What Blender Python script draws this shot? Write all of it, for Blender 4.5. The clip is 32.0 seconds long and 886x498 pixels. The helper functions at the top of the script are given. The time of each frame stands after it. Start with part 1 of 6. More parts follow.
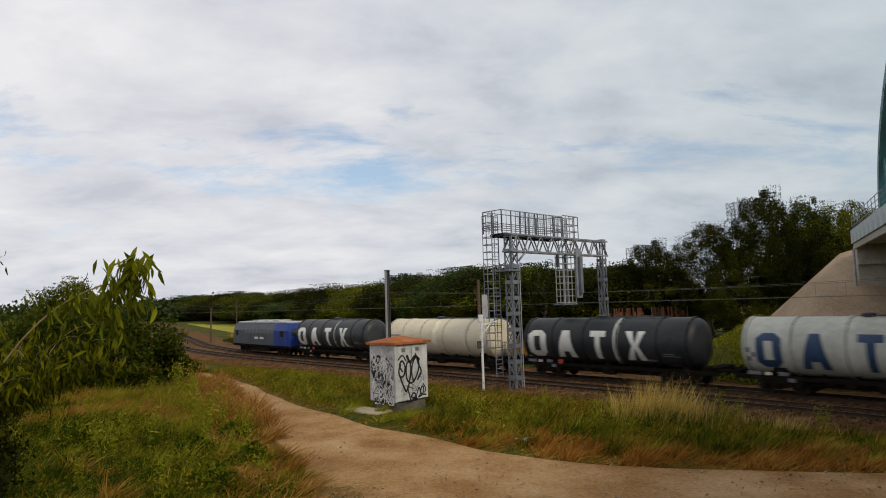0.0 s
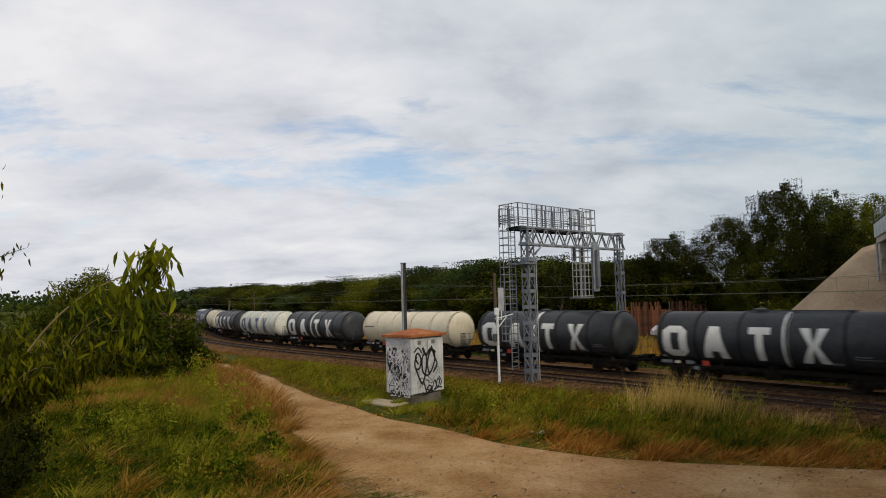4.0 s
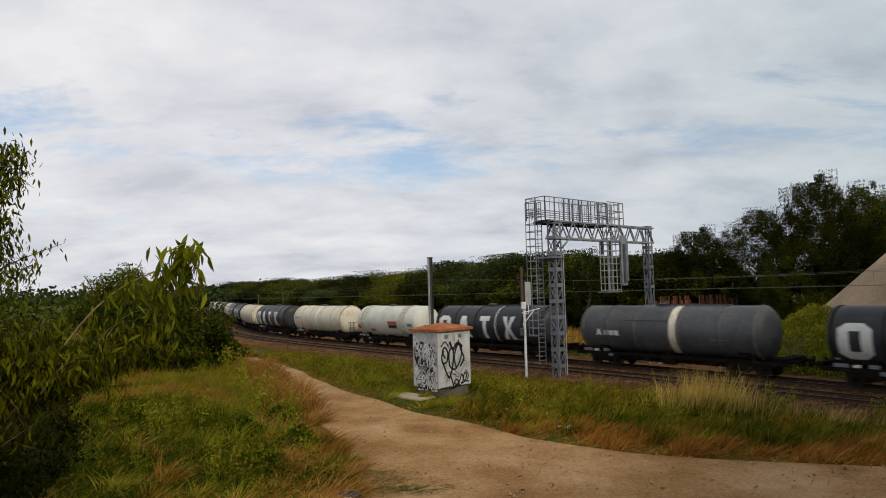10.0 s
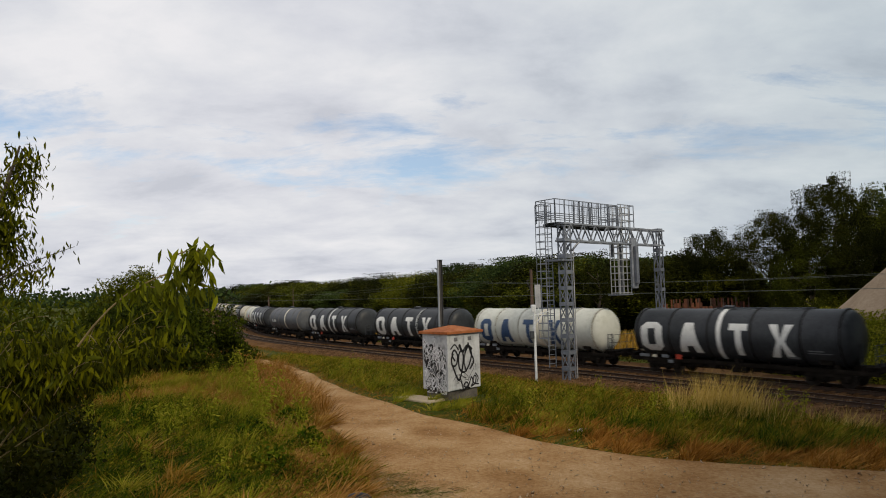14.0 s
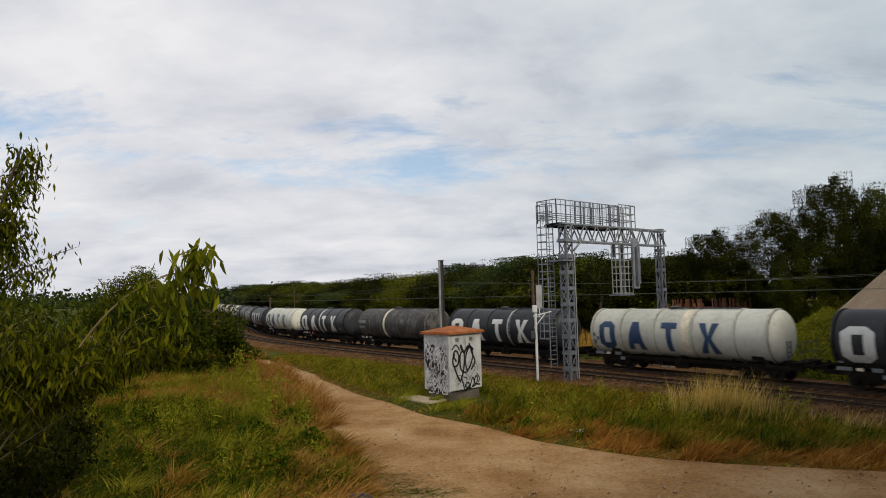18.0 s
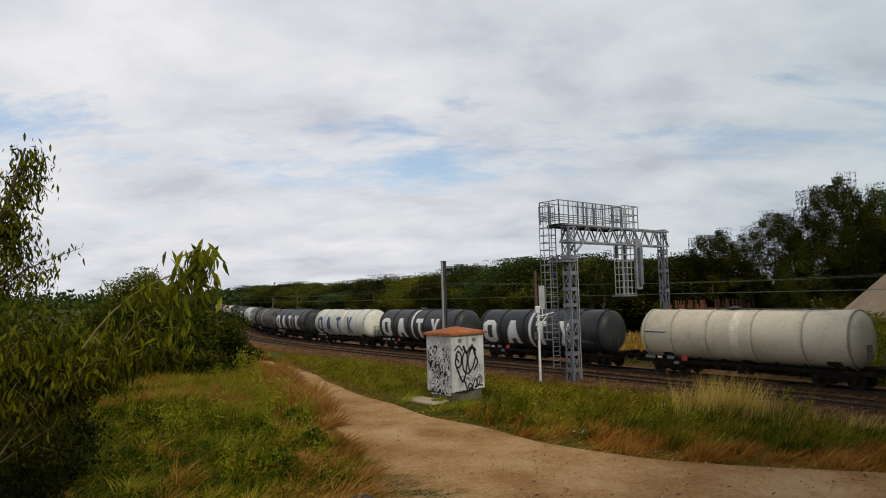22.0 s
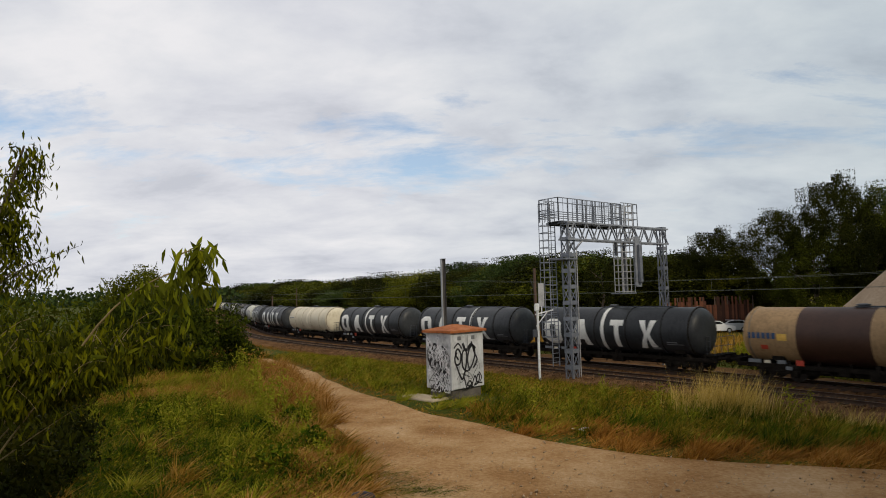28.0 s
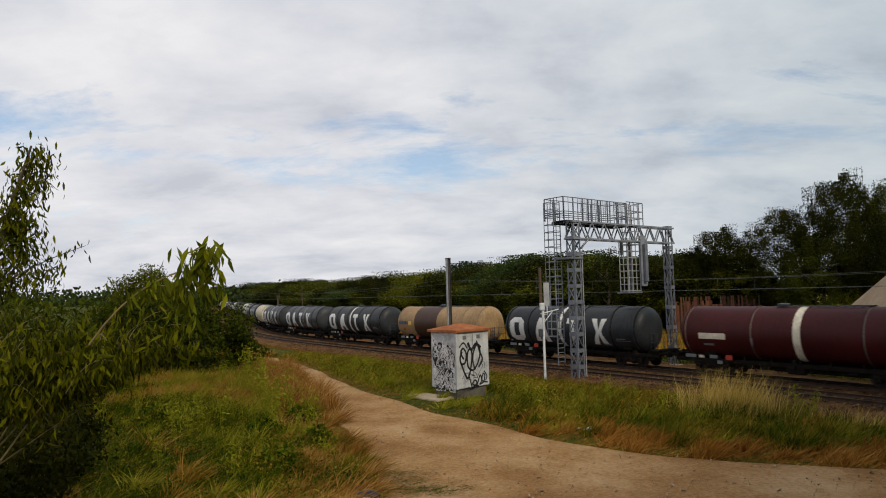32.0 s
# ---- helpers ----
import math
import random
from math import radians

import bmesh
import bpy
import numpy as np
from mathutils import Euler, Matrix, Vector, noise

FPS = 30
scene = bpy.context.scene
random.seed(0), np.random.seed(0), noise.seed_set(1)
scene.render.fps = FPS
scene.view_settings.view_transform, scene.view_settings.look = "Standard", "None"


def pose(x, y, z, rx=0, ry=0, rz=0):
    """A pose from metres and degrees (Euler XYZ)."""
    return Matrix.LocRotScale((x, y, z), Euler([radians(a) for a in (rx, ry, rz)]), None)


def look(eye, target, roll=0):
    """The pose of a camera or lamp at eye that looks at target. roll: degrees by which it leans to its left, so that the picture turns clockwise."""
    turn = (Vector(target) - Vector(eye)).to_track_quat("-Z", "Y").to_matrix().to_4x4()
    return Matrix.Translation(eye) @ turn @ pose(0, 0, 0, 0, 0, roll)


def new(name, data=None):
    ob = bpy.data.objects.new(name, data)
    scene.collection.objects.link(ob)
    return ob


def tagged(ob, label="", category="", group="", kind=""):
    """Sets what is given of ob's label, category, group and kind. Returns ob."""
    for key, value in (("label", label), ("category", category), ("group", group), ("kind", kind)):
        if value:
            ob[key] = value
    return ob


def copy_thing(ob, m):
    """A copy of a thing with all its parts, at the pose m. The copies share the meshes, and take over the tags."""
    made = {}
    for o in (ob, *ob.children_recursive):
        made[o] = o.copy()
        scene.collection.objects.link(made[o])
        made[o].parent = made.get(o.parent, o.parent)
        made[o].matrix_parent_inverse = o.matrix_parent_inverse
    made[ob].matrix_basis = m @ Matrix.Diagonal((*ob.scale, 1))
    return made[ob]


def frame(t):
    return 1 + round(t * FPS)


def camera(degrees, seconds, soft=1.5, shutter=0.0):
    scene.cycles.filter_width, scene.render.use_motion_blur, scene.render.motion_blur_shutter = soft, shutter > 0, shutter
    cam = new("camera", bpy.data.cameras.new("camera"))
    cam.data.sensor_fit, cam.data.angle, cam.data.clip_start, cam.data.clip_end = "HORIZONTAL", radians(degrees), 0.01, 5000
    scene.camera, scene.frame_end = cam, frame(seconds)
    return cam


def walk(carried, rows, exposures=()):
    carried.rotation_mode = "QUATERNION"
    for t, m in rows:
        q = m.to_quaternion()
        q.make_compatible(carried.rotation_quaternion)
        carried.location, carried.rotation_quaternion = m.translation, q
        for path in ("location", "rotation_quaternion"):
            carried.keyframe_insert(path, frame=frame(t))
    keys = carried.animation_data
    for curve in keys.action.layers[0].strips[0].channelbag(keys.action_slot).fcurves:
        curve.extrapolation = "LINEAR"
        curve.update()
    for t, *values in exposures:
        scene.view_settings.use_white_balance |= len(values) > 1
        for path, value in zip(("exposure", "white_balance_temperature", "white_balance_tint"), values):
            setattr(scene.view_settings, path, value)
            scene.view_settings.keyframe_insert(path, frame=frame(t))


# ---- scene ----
from math import sin, cos, pi

EYE = (0.0, 0.0, 5.46)


def aim(yaw, pitch, lean):
    """Camera pose from the turn to the left, the tilt upwards and the lean, in degrees."""
    a, b = radians(yaw), radians(pitch)
    return look(EYE, (EYE[0] - sin(a) * cos(b), EYE[1] + cos(a) * cos(b), EYE[2] + sin(b)), lean)


cam = camera(68.6, 32.0, soft=1.0, shutter=0.4)
walk(cam, [(t, aim(y, p, r)) for t, y, p, r in (
    (0, -4.93, 4.84, -1.74), (0.5, -4.70, 4.66, -1.77), (1, -4.47, 4.61, -1.70), (1.5, -4.36, 4.56, -1.59), (2, -4.14, 4.54, -1.62),
    (2.5, -3.97, 4.37, -1.49), (3, -3.70, 4.40, -1.27), (3.5, -3.70, 4.24, -1.36), (5.5, -2.27, 4.35, -1.35), (6, -2.02, 4.20, -1.16),
    (6.5, -1.81, 3.90, -1.24), (7, -1.68, 3.79, -1.39), (7.5, -1.80, 3.82, -1.44), (8, -1.73, 3.87, -1.34), (8.5, -1.58, 3.92, -1.27),
    (9, -1.39, 3.96, -1.31), (9.5, -1.21, 3.80, -1.60), (10, -1.13, 3.81, -1.51), (10.5, -0.85, 3.94, -1.60), (11, -0.63, 4.11, -1.59),
    (11.5, -0.77, 4.16, -1.74), (12, -0.55, 4.03, -1.64), (12.5, -0.61, 4.12, -1.77), (13, -0.57, 4.00, -1.49), (13.5, -0.31, 4.04, -1.54),
    (14, -0.28, 4.06, -1.44), (14.5, -0.25, 4.19, -1.59), (16.5, -0.40, 4.03, -1.68), (17, -0.33, 4.12, -1.70), (17.5, -0.31, 4.10, -1.64),
    (18, -0.17, 4.10, -1.47), (18.5, 0.00, 4.18, -1.49), (19, 0.00, 4.11, -1.54), (19.5, -0.07, 4.11, -1.55), (20, 0.00, 4.14, -1.71),
    (20.5, 0.07, 4.08, -1.52), (21, 0.18, 3.97, -1.70), (21.5, 0.02, 4.14, -1.70), (22, 0.06, 4.18, -1.48), (22.5, 0.27, 4.21, -1.50),
    (23, 0.35, 4.00, -1.55), (23.5, 0.50, 3.96, -1.47), (24, 0.69, 4.00, -1.50), (24.5, 0.53, 4.09, -1.59), (25, 0.15, 3.92, -1.86),
    (25.5, 0.04, 3.93, -1.74), (27.5, -0.10, 4.03, -1.68), (28, 0.01, 3.97, -1.52), (28.5, -0.05, 3.89, -1.45), (29, -0.00, 3.99, -1.37),
    (29.5, 0.07, 3.88, -1.36), (30, 0.13, 3.90, -1.29), (30.5, 0.11, 3.95, -1.21), (31, 0.27, 4.03, -1.31), (31.5, 0.21, 4.00, -1.42),
    (32, 0.47, 3.92, -1.52),
)])
scene.view_settings.exposure = 0.0

# ---------------------------------------------------------------- light
SUN_ELEVATION, SUN_AZIMUTH = 37.0, 150.0      # azimuth clockwise from +y


def make_world():
    w = bpy.data.worlds.new("sky")
    scene.world = w
    w.use_nodes = True
    nt = w.node_tree
    nt.nodes.clear()
    N, L = nt.nodes.new, nt.links.new
    out, bg = N("ShaderNodeOutputWorld"), N("ShaderNodeBackground")
    sky = N("ShaderNodeTexSky")
    sky.sky_type, sky.sun_disc = "NISHITA", False
    sky.sun_elevation, sky.sun_rotation = radians(SUN_ELEVATION), radians(SUN_AZIMUTH)
    dim = N("ShaderNodeVectorMath")
    dim.operation = "SCALE"
    dim.inputs["Scale"].default_value = 0.13
    L(sky.outputs[0], dim.inputs[0])
    tc, sep = N("ShaderNodeTexCoord"), N("ShaderNodeSeparateXYZ")
    L(tc.outputs["Generated"], sep.inputs[0])

    def calc(op, a, b, clamp=False):
        m = N("ShaderNodeMath")
        m.operation, m.use_clamp = op, clamp
        for k, v in enumerate((a, b)):
            if isinstance(v, (int, float)):
                m.inputs[k].default_value = v
            else:
                L(v, m.inputs[k])
        return m.outputs[0]
    up = calc("ADD", calc("MAXIMUM", sep.outputs[2], 0.0), 0.24)
    flat = N("ShaderNodeCombineXYZ")
    L(calc("DIVIDE", sep.outputs[0], up), flat.inputs[0])
    L(calc("DIVIDE", sep.outputs[1], up), flat.inputs[1])

    def fbm(scale, detail, rough, shift, stretch=(1, 1, 1), dist=0.0):
        mp, n = N("ShaderNodeMapping"), N("ShaderNodeTexNoise")
        mp.inputs["Location"].default_value, mp.inputs["Scale"].default_value = shift, stretch
        L(flat.outputs[0], mp.inputs[0])
        L(mp.outputs[0], n.inputs["Vector"])
        n.inputs["Scale"].default_value, n.inputs["Detail"].default_value = scale, detail
        n.inputs["Roughness"].default_value, n.inputs["Distortion"].default_value = rough, dist
        return n.outputs["Fac"]

    def ramp(fac, stops):
        r = N("ShaderNodeValToRGB")
        L(fac, r.inputs[0])
        while len(r.color_ramp.elements) < len(stops):
            r.color_ramp.elements.new(0.5)
        for e, (p, c) in zip(r.color_ramp.elements, stops):
            e.position, e.color = p, (*c, 1)
        return r.outputs[0]
    cloud = ramp(fbm(2.2, 10, 0.58, (3.1, 1.7, 0.4), (0.9, 1.15, 1), 0.2), [
        (0.32, (0.59, 0.615, 0.67)), (0.44, (0.705, 0.725, 0.77)), (0.55, (0.785, 0.80, 0.825)), (0.67, (0.87, 0.87, 0.88))])
    # the cloud deck is thinnest low over the horizon, where blue shows through its gaps
    thick = calc("MULTIPLY", calc("ABSOLUTE", calc("SUBTRACT", sep.outputs[2], 0.205), 0.0), 1.7)
    cover = ramp(calc("ADD", fbm(2.3, 9, 0.66, (0.74, 0.3, 0.0), (0.7, 1.3, 1), 0.3), thick), [(0.37, (0.15, 0.15, 0.15)), (0.55, (1, 1, 1))])
    mix = N("ShaderNodeMix")
    mix.data_type = "RGBA"
    L(cover, mix.inputs["Factor"])
    L(dim.outputs[0], mix.inputs["A"])
    # the cloud deck is tinted darker and bluer towards +x
    tinted, tint = N("ShaderNodeVectorMath"), N("ShaderNodeCombineXYZ")
    tinted.operation = "MULTIPLY"
    L(cloud, tinted.inputs[0])
    side = calc("MAXIMUM", sep.outputs[0], -0.15)
    for k, slope in enumerate((0.38, 0.27, 0.25)):
        L(calc("SUBTRACT", (0.965, 0.97, 0.985)[k], calc("MULTIPLY", side, slope)), tint.inputs[k])
    L(tint.outputs[0], tinted.inputs[1])
    L(tinted.outputs[0], mix.inputs["B"])
    L(mix.outputs["Result"], bg.inputs[0])
    bg.inputs[1].default_value = 0.94
    L(bg.outputs[0], out.inputs[0])


make_world()
sun = new("sun", bpy.data.lights.new("sun", "SUN"))
sun.data.energy, sun.data.angle, sun.data.color = 2.2, radians(10), (1.0, 0.87, 0.66)
se, sa = radians(SUN_ELEVATION), radians(SUN_AZIMUTH)
sun.matrix_world = look((sin(sa) * cos(se) * 50, cos(sa) * cos(se) * 50, sin(se) * 50), (0, 0, 0))

# ---------------------------------------------------------------- materials


def material(name, stops, scale=1.0, rough=0.7, metal=0.0, bump=0.0, fine=None, island=0.0, thing=0.0,
             leaf=0.0, spec=0.3, stretch=(1, 1, 1), streak=0.0, bump_scale=None, rough_var=0.0):
    """Principled material. stops: colour ramp over two scales of noise; island, thing: value spread per piece or per object;
    streak: dark runs down the sides; leaf: share of light let through."""
    m = bpy.data.materials.new(name)
    m.use_nodes = True
    nt = m.node_tree
    nt.nodes.clear()
    N, L = nt.nodes.new, nt.links.new
    out, b = N("ShaderNodeOutputMaterial"), N("ShaderNodeBsdfPrincipled")
    tc, mp = N("ShaderNodeTexCoord"), N("ShaderNodeMapping")
    mp.inputs["Scale"].default_value = stretch
    L(tc.outputs["Object"], mp.inputs[0])

    def tex(sc, detail=5.0, rgh=0.6, vec=None):
        n = N("ShaderNodeTexNoise")
        n.inputs["Scale"].default_value, n.inputs["Detail"].default_value, n.inputs["Roughness"].default_value = sc, detail, rgh
        L(vec or mp.outputs[0], n.inputs["Vector"])
        return n.outputs["Fac"]

    def calc(op, a, c, clamp=False):
        q = N("ShaderNodeMath")
        q.operation, q.use_clamp = op, clamp
        for k, v in enumerate((a, c)):
            if isinstance(v, (int, float)):
                q.inputs[k].default_value = v
            else:
                L(v, q.inputs[k])
        return q.outputs[0]
    big, small = tex(scale), tex(fine or scale * 9.0, 4.0)
    fac = calc("ADD", calc("MULTIPLY", big, 0.65), calc("MULTIPLY", small, 0.35))
    if island:
        g = N("ShaderNodeNewGeometry")
        fac = calc("ADD", fac, calc("MULTIPLY", calc("SUBTRACT", g.outputs["Random Per Island"], 0.5), island))
    if thing:
        o = N("ShaderNodeObjectInfo")
        fac = calc("ADD", fac, calc("MULTIPLY", calc("SUBTRACT", o.outputs["Random"], 0.5), thing))
    if streak:
        mp2 = N("ShaderNodeMapping")
        mp2.inputs["Scale"].default_value = (7.0, 7.0, 0.5)
        L(tc.outputs["Object"], mp2.inputs[0])
        fac = calc("SUBTRACT", fac, calc("MULTIPLY", calc("MAXIMUM", calc("SUBTRACT", tex(1.0, 3.0, 0.5, mp2.outputs[0]), 0.5), 0.0), streak))
    r = N("ShaderNodeValToRGB")
    L(fac, r.inputs[0])
    while len(r.color_ramp.elements) < len(stops):
        r.color_ramp.elements.new(0.5)
    for e, (p, c) in zip(r.color_ramp.elements, stops):
        e.position, e.color = p, (*c, 1)
    L(r.outputs[0], b.inputs["Base Color"])
    b.inputs["Roughness"].default_value, b.inputs["Metallic"].default_value = rough, metal
    b.inputs["Specular IOR Level"].default_value = spec
    if rough_var:
        L(calc("ADD", calc("MULTIPLY", small, rough_var), rough - rough_var * 0.5, True), b.inputs["Roughness"])
    if bump:
        bp = N("ShaderNodeBump")
        bp.inputs["Strength"].default_value, bp.inputs["Distance"].default_value = bump, 0.04
        L(tex(bump_scale or scale * 14.0, 6.0, 0.65), bp.inputs["Height"])
        L(bp.outputs[0], b.inputs["Normal"])
    if leaf:
        tl, mx = N("ShaderNodeBsdfTranslucent"), N("ShaderNodeMixShader")
        L(r.outputs[0], tl.inputs[0])
        mx.inputs[0].default_value = leaf
        L(b.outputs[0], mx.inputs[1])
        L(tl.outputs[0], mx.inputs[2])
        L(mx.outputs[0], out.inputs[0])
    else:
        L(b.outputs[0], out.inputs[0])
    return m


def shades(c, lo=0.7, hi=1.25, a=0.35, z=0.65):
    return [(a, tuple(v * lo for v in c)), (0.5, c), (z, tuple(min(0.95, v * hi) for v in c))]


M = {}
M["ground"] = material("soil_and_turf", [(0.32, (0.018, 0.028, 0.003)), (0.47, (0.042, 0.055, 0.006)), (0.60, (0.08, 0.07, 0.012)), (0.72, (0.13, 0.082, 0.026))], 0.22, 0.95, bump=0.8, fine=5.0, bump_scale=9.0, spec=0.05)
M["path"] = material("trodden_gravel", [(0.30, (0.18, 0.088, 0.033)), (0.44, (0.30, 0.163, 0.067)), (0.54, (0.395, 0.24, 0.112)), (0.70, (0.53, 0.365, 0.21))], 0.9, 0.95, bump=0.9, fine=22.0, bump_scale=40.0, spec=0.04)
M["pebble"] = material("pale_pebble", shades((0.36, 0.26, 0.165)), 9.0, 0.9, spec=0.05)
M["ballast"] = material("ballast_bed_stone", [(0.3, (0.036, 0.018, 0.008)), (0.5, (0.11, 0.058, 0.026)), (0.68, (0.23, 0.13, 0.062))], 1.2, 0.97, bump=1.0, fine=18.0, bump_scale=22.0, spec=0.02)
M["ballast_stone"] = material("loose_ballast_stone", [(0.3, (0.03, 0.016, 0.008)), (0.5, (0.13, 0.07, 0.034)), (0.75, (0.29, 0.18, 0.10))], 1.2, 0.97, fine=18.0, island=0.4, spec=0.02)
M["rail_rust"] = material("rail_steel", [(0.3, (0.03, 0.019, 0.013)), (0.7, (0.075, 0.048, 0.034))], 3.0, 0.8, 0.1, spec=0.1)
M["rail_top"] = material("polished_rail_head", shades((0.15, 0.125, 0.105)), 4.0, 0.5, 0.7)
M["sleeper"] = material("weathered_concrete", shades((0.05, 0.034, 0.024)), 2.0, 0.95, bump=0.3, thing=0.2, spec=0.04)
M["concrete"] = material("bridge_concrete", [(0.3, (0.24, 0.21, 0.17)), (0.5, (0.36, 0.32, 0.27)), (0.7, (0.46, 0.42, 0.36))], 0.4, 0.88, bump=0.25, fine=7.0, streak=0.5)
M["slope_paving"] = material("paved_slope_concrete", [(0.3, (0.17, 0.12, 0.075)), (0.5, (0.30, 0.22, 0.145)), (0.7, (0.40, 0.31, 0.215))], 0.3, 0.92, bump=0.3, fine=6.0, spec=0.1)
M["teal"] = material("teal_painted_steel", shades((0.035, 0.13, 0.14)), 0.6, 0.5, bump=0.05)
M["deck_grey"] = material("pale_grey_painted_girder", shades((0.40, 0.45, 0.45)), 0.5, 0.6, streak=0.3)
M["galv"] = material("galvanised_steel", [(0.3, (0.085, 0.093, 0.115)), (0.5, (0.155, 0.168, 0.197)), (0.7, (0.25, 0.265, 0.30))], 1.6, 0.6, 0.2, thing=0.2, streak=0.3)
M["dark_steel"] = material("dark_grated_steel", shades((0.06, 0.065, 0.075)), 2.0, 0.6, 0.4)
M["white_post"] = material("white_painted_metal", shades((0.62, 0.63, 0.64)), 2.0, 0.5, streak=0.3)
M["mast"] = material("weathered_mast_steel", shades((0.055, 0.052, 0.052)), 1.0, 0.7, 0.2, streak=0.6)
M["mast_pale"] = material("pale_mast_flange", shades((0.36, 0.36, 0.37)), 1.0, 0.6, 0.2)
M["brown_pole"] = material("creosoted_pole", shades((0.085, 0.055, 0.04)), 1.0, 0.85)
M["wire"] = material("oxidised_copper_wire", shades((0.13, 0.14, 0.12)), 1.0, 0.8, 0.0, spec=0.1)
M["cab_paint"] = material("grey_cabinet_paint", [(0.3, (0.20, 0.205, 0.21)), (0.47, (0.40, 0.41, 0.425)), (0.66, (0.58, 0.59, 0.61))], 2.4, 0.6, fine=15.0, streak=0.5)
M["cab_roof"] = material("rusty_orange_roof", [(0.3, (0.17, 0.055, 0.022)), (0.5, (0.30, 0.10, 0.036)), (0.7, (0.40, 0.165, 0.075))], 1.5, 0.75, fine=12.0, bump=0.1, spec=0.1)
M["cab_base"] = material("dirty_plinth", shades((0.10, 0.09, 0.08), 0.5, 1.4), 2.5, 0.95, bump=0.3, spec=0.1)
M["slab"] = material("pale_concrete_slab", shades((0.34, 0.28, 0.20)), 1.4, 0.9, bump=0.25, spec=0.1)
M["spray_black"] = material("black_spray_paint", shades((0.012, 0.012, 0.014)), 5.0, 0.45)
M["spray_white"] = material("white_spray_paint", shades((0.66, 0.66, 0.68)), 5.0, 0.5)
M["vent"] = material("vent_grey", shades((0.14, 0.14, 0.15)), 5.0, 0.6)
# rolling stock
M["tank_black"] = material("anthracite_tank_paint", [(0.3, (0.017, 0.019, 0.022)), (0.5, (0.031, 0.034, 0.038)), (0.7, (0.052, 0.055, 0.059))], 0.5, 0.45, fine=6.0, streak=0.6, thing=0.15, spec=0.22, rough_var=0.2)
M["tank_cream"] = material("cream_tank_paint", [(0.3, (0.40, 0.35, 0.255)), (0.45, (0.53, 0.475, 0.36)), (0.55, (0.575, 0.52, 0.40)), (0.7, (0.64, 0.59, 0.475))], 0.5, 0.5, fine=6.0, streak=0.5, thing=0.12, spec=0.2)
M["tank_ivory"] = material("ivory_tank_paint", [(0.3, (0.38, 0.34, 0.26)), (0.45, (0.53, 0.49, 0.39)), (0.55, (0.58, 0.54, 0.44)), (0.7, (0.64, 0.61, 0.51))], 0.5, 0.5, fine=6.0, streak=0.5, thing=0.1, spec=0.2)
M["tank_white"] = material("white_tank_paint", [(0.3, (0.38, 0.38, 0.33)), (0.5, (0.53, 0.535, 0.475)), (0.7, (0.62, 0.62, 0.565))], 0.4, 0.5, fine=3.0, streak=0.45, thing=0.1, spec=0.2)
M["tank_grey"] = material("mid_grey_tank_paint", shades((0.085, 0.09, 0.098)), 0.5, 0.5, fine=6.0, streak=0.6, thing=0.1, spec=0.25)
M["tank_dirty"] = material("soot_stained_tank_paint", [(0.32, (0.02, 0.019, 0.018)), (0.5, (0.055, 0.052, 0.05)), (0.66, (0.16, 0.155, 0.15))], 0.9, 0.6, fine=5.0, streak=1.2)
M["tank_tan"] = material("tan_tank_paint", shades((0.31, 0.20, 0.10)), 0.5, 0.55, fine=6.0, streak=0.6, spec=0.2)
M["tank_brown"] = material("brown_tank_band", shades((0.05, 0.023, 0.014)), 0.6, 0.5, fine=6.0)
M["tank_red"] = material("dark_red_tank_paint", shades((0.052, 0.006, 0.006)), 0.5, 0.5, fine=6.0, streak=0.6, spec=0.2)
M["frame_black"] = material("brake_dust_underframe", [(0.3, (0.006, 0.005, 0.004)), (0.5, (0.013, 0.011, 0.009)), (0.7, (0.03, 0.024, 0.02))], 2.0, 0.97, bump=0.1, spec=0.03)
M["wheel"] = material("dirty_wheel_steel", shades((0.022, 0.017, 0.014)), 3.0, 0.7, 0.2)
M["decal_white"] = material("white_marking_paint", [(0.3, (0.40, 0.40, 0.38)), (0.45, (0.62, 0.62, 0.59)), (0.7, (0.74, 0.74, 0.72))], 1.2, 0.5, fine=9.0, streak=0.5)
M["decal_cream"] = material("cream_marking_paint", shades((0.66, 0.60, 0.47)), 1.2, 0.5, streak=0.4)
M["seam"] = material("dark_weld_seam", shades((0.19, 0.17, 0.14)), 2.0, 0.8)
M["decal_blue"] = material("blue_marking_paint", shades((0.028, 0.058, 0.125)), 1.2, 0.5)
M["decal_grey"] = material("grey_marking_paint", shades((0.16, 0.17, 0.18)), 1.2, 0.5)
M["orange_plate"] = material("orange_red_plate", shades((0.42, 0.05, 0.025)), 3.0, 0.5)
M["yellow_plate"] = material("amber_plate", shades((0.62, 0.38, 0.08)), 3.0, 0.5)
M["dark_plate"] = material("dark_plate", shades((0.03, 0.03, 0.032)), 3.0, 0.5)
M["loco_grey"] = material("slate_loco_paint", shades((0.075, 0.083, 0.10)), 0.5, 0.5, streak=0.4, spec=0.25)
M["loco_roof"] = material("pale_loco_roof", shades((0.36, 0.37, 0.39)), 0.8, 0.6)
M["loco_blue"] = material("bright_blue_loco_paint", shades((0.012, 0.036, 0.21)), 0.5, 0.45, spec=0.25)
M["glass"] = material("dark_window_glass", shades((0.015, 0.017, 0.02)), 1.0, 0.08, spec=0.6)
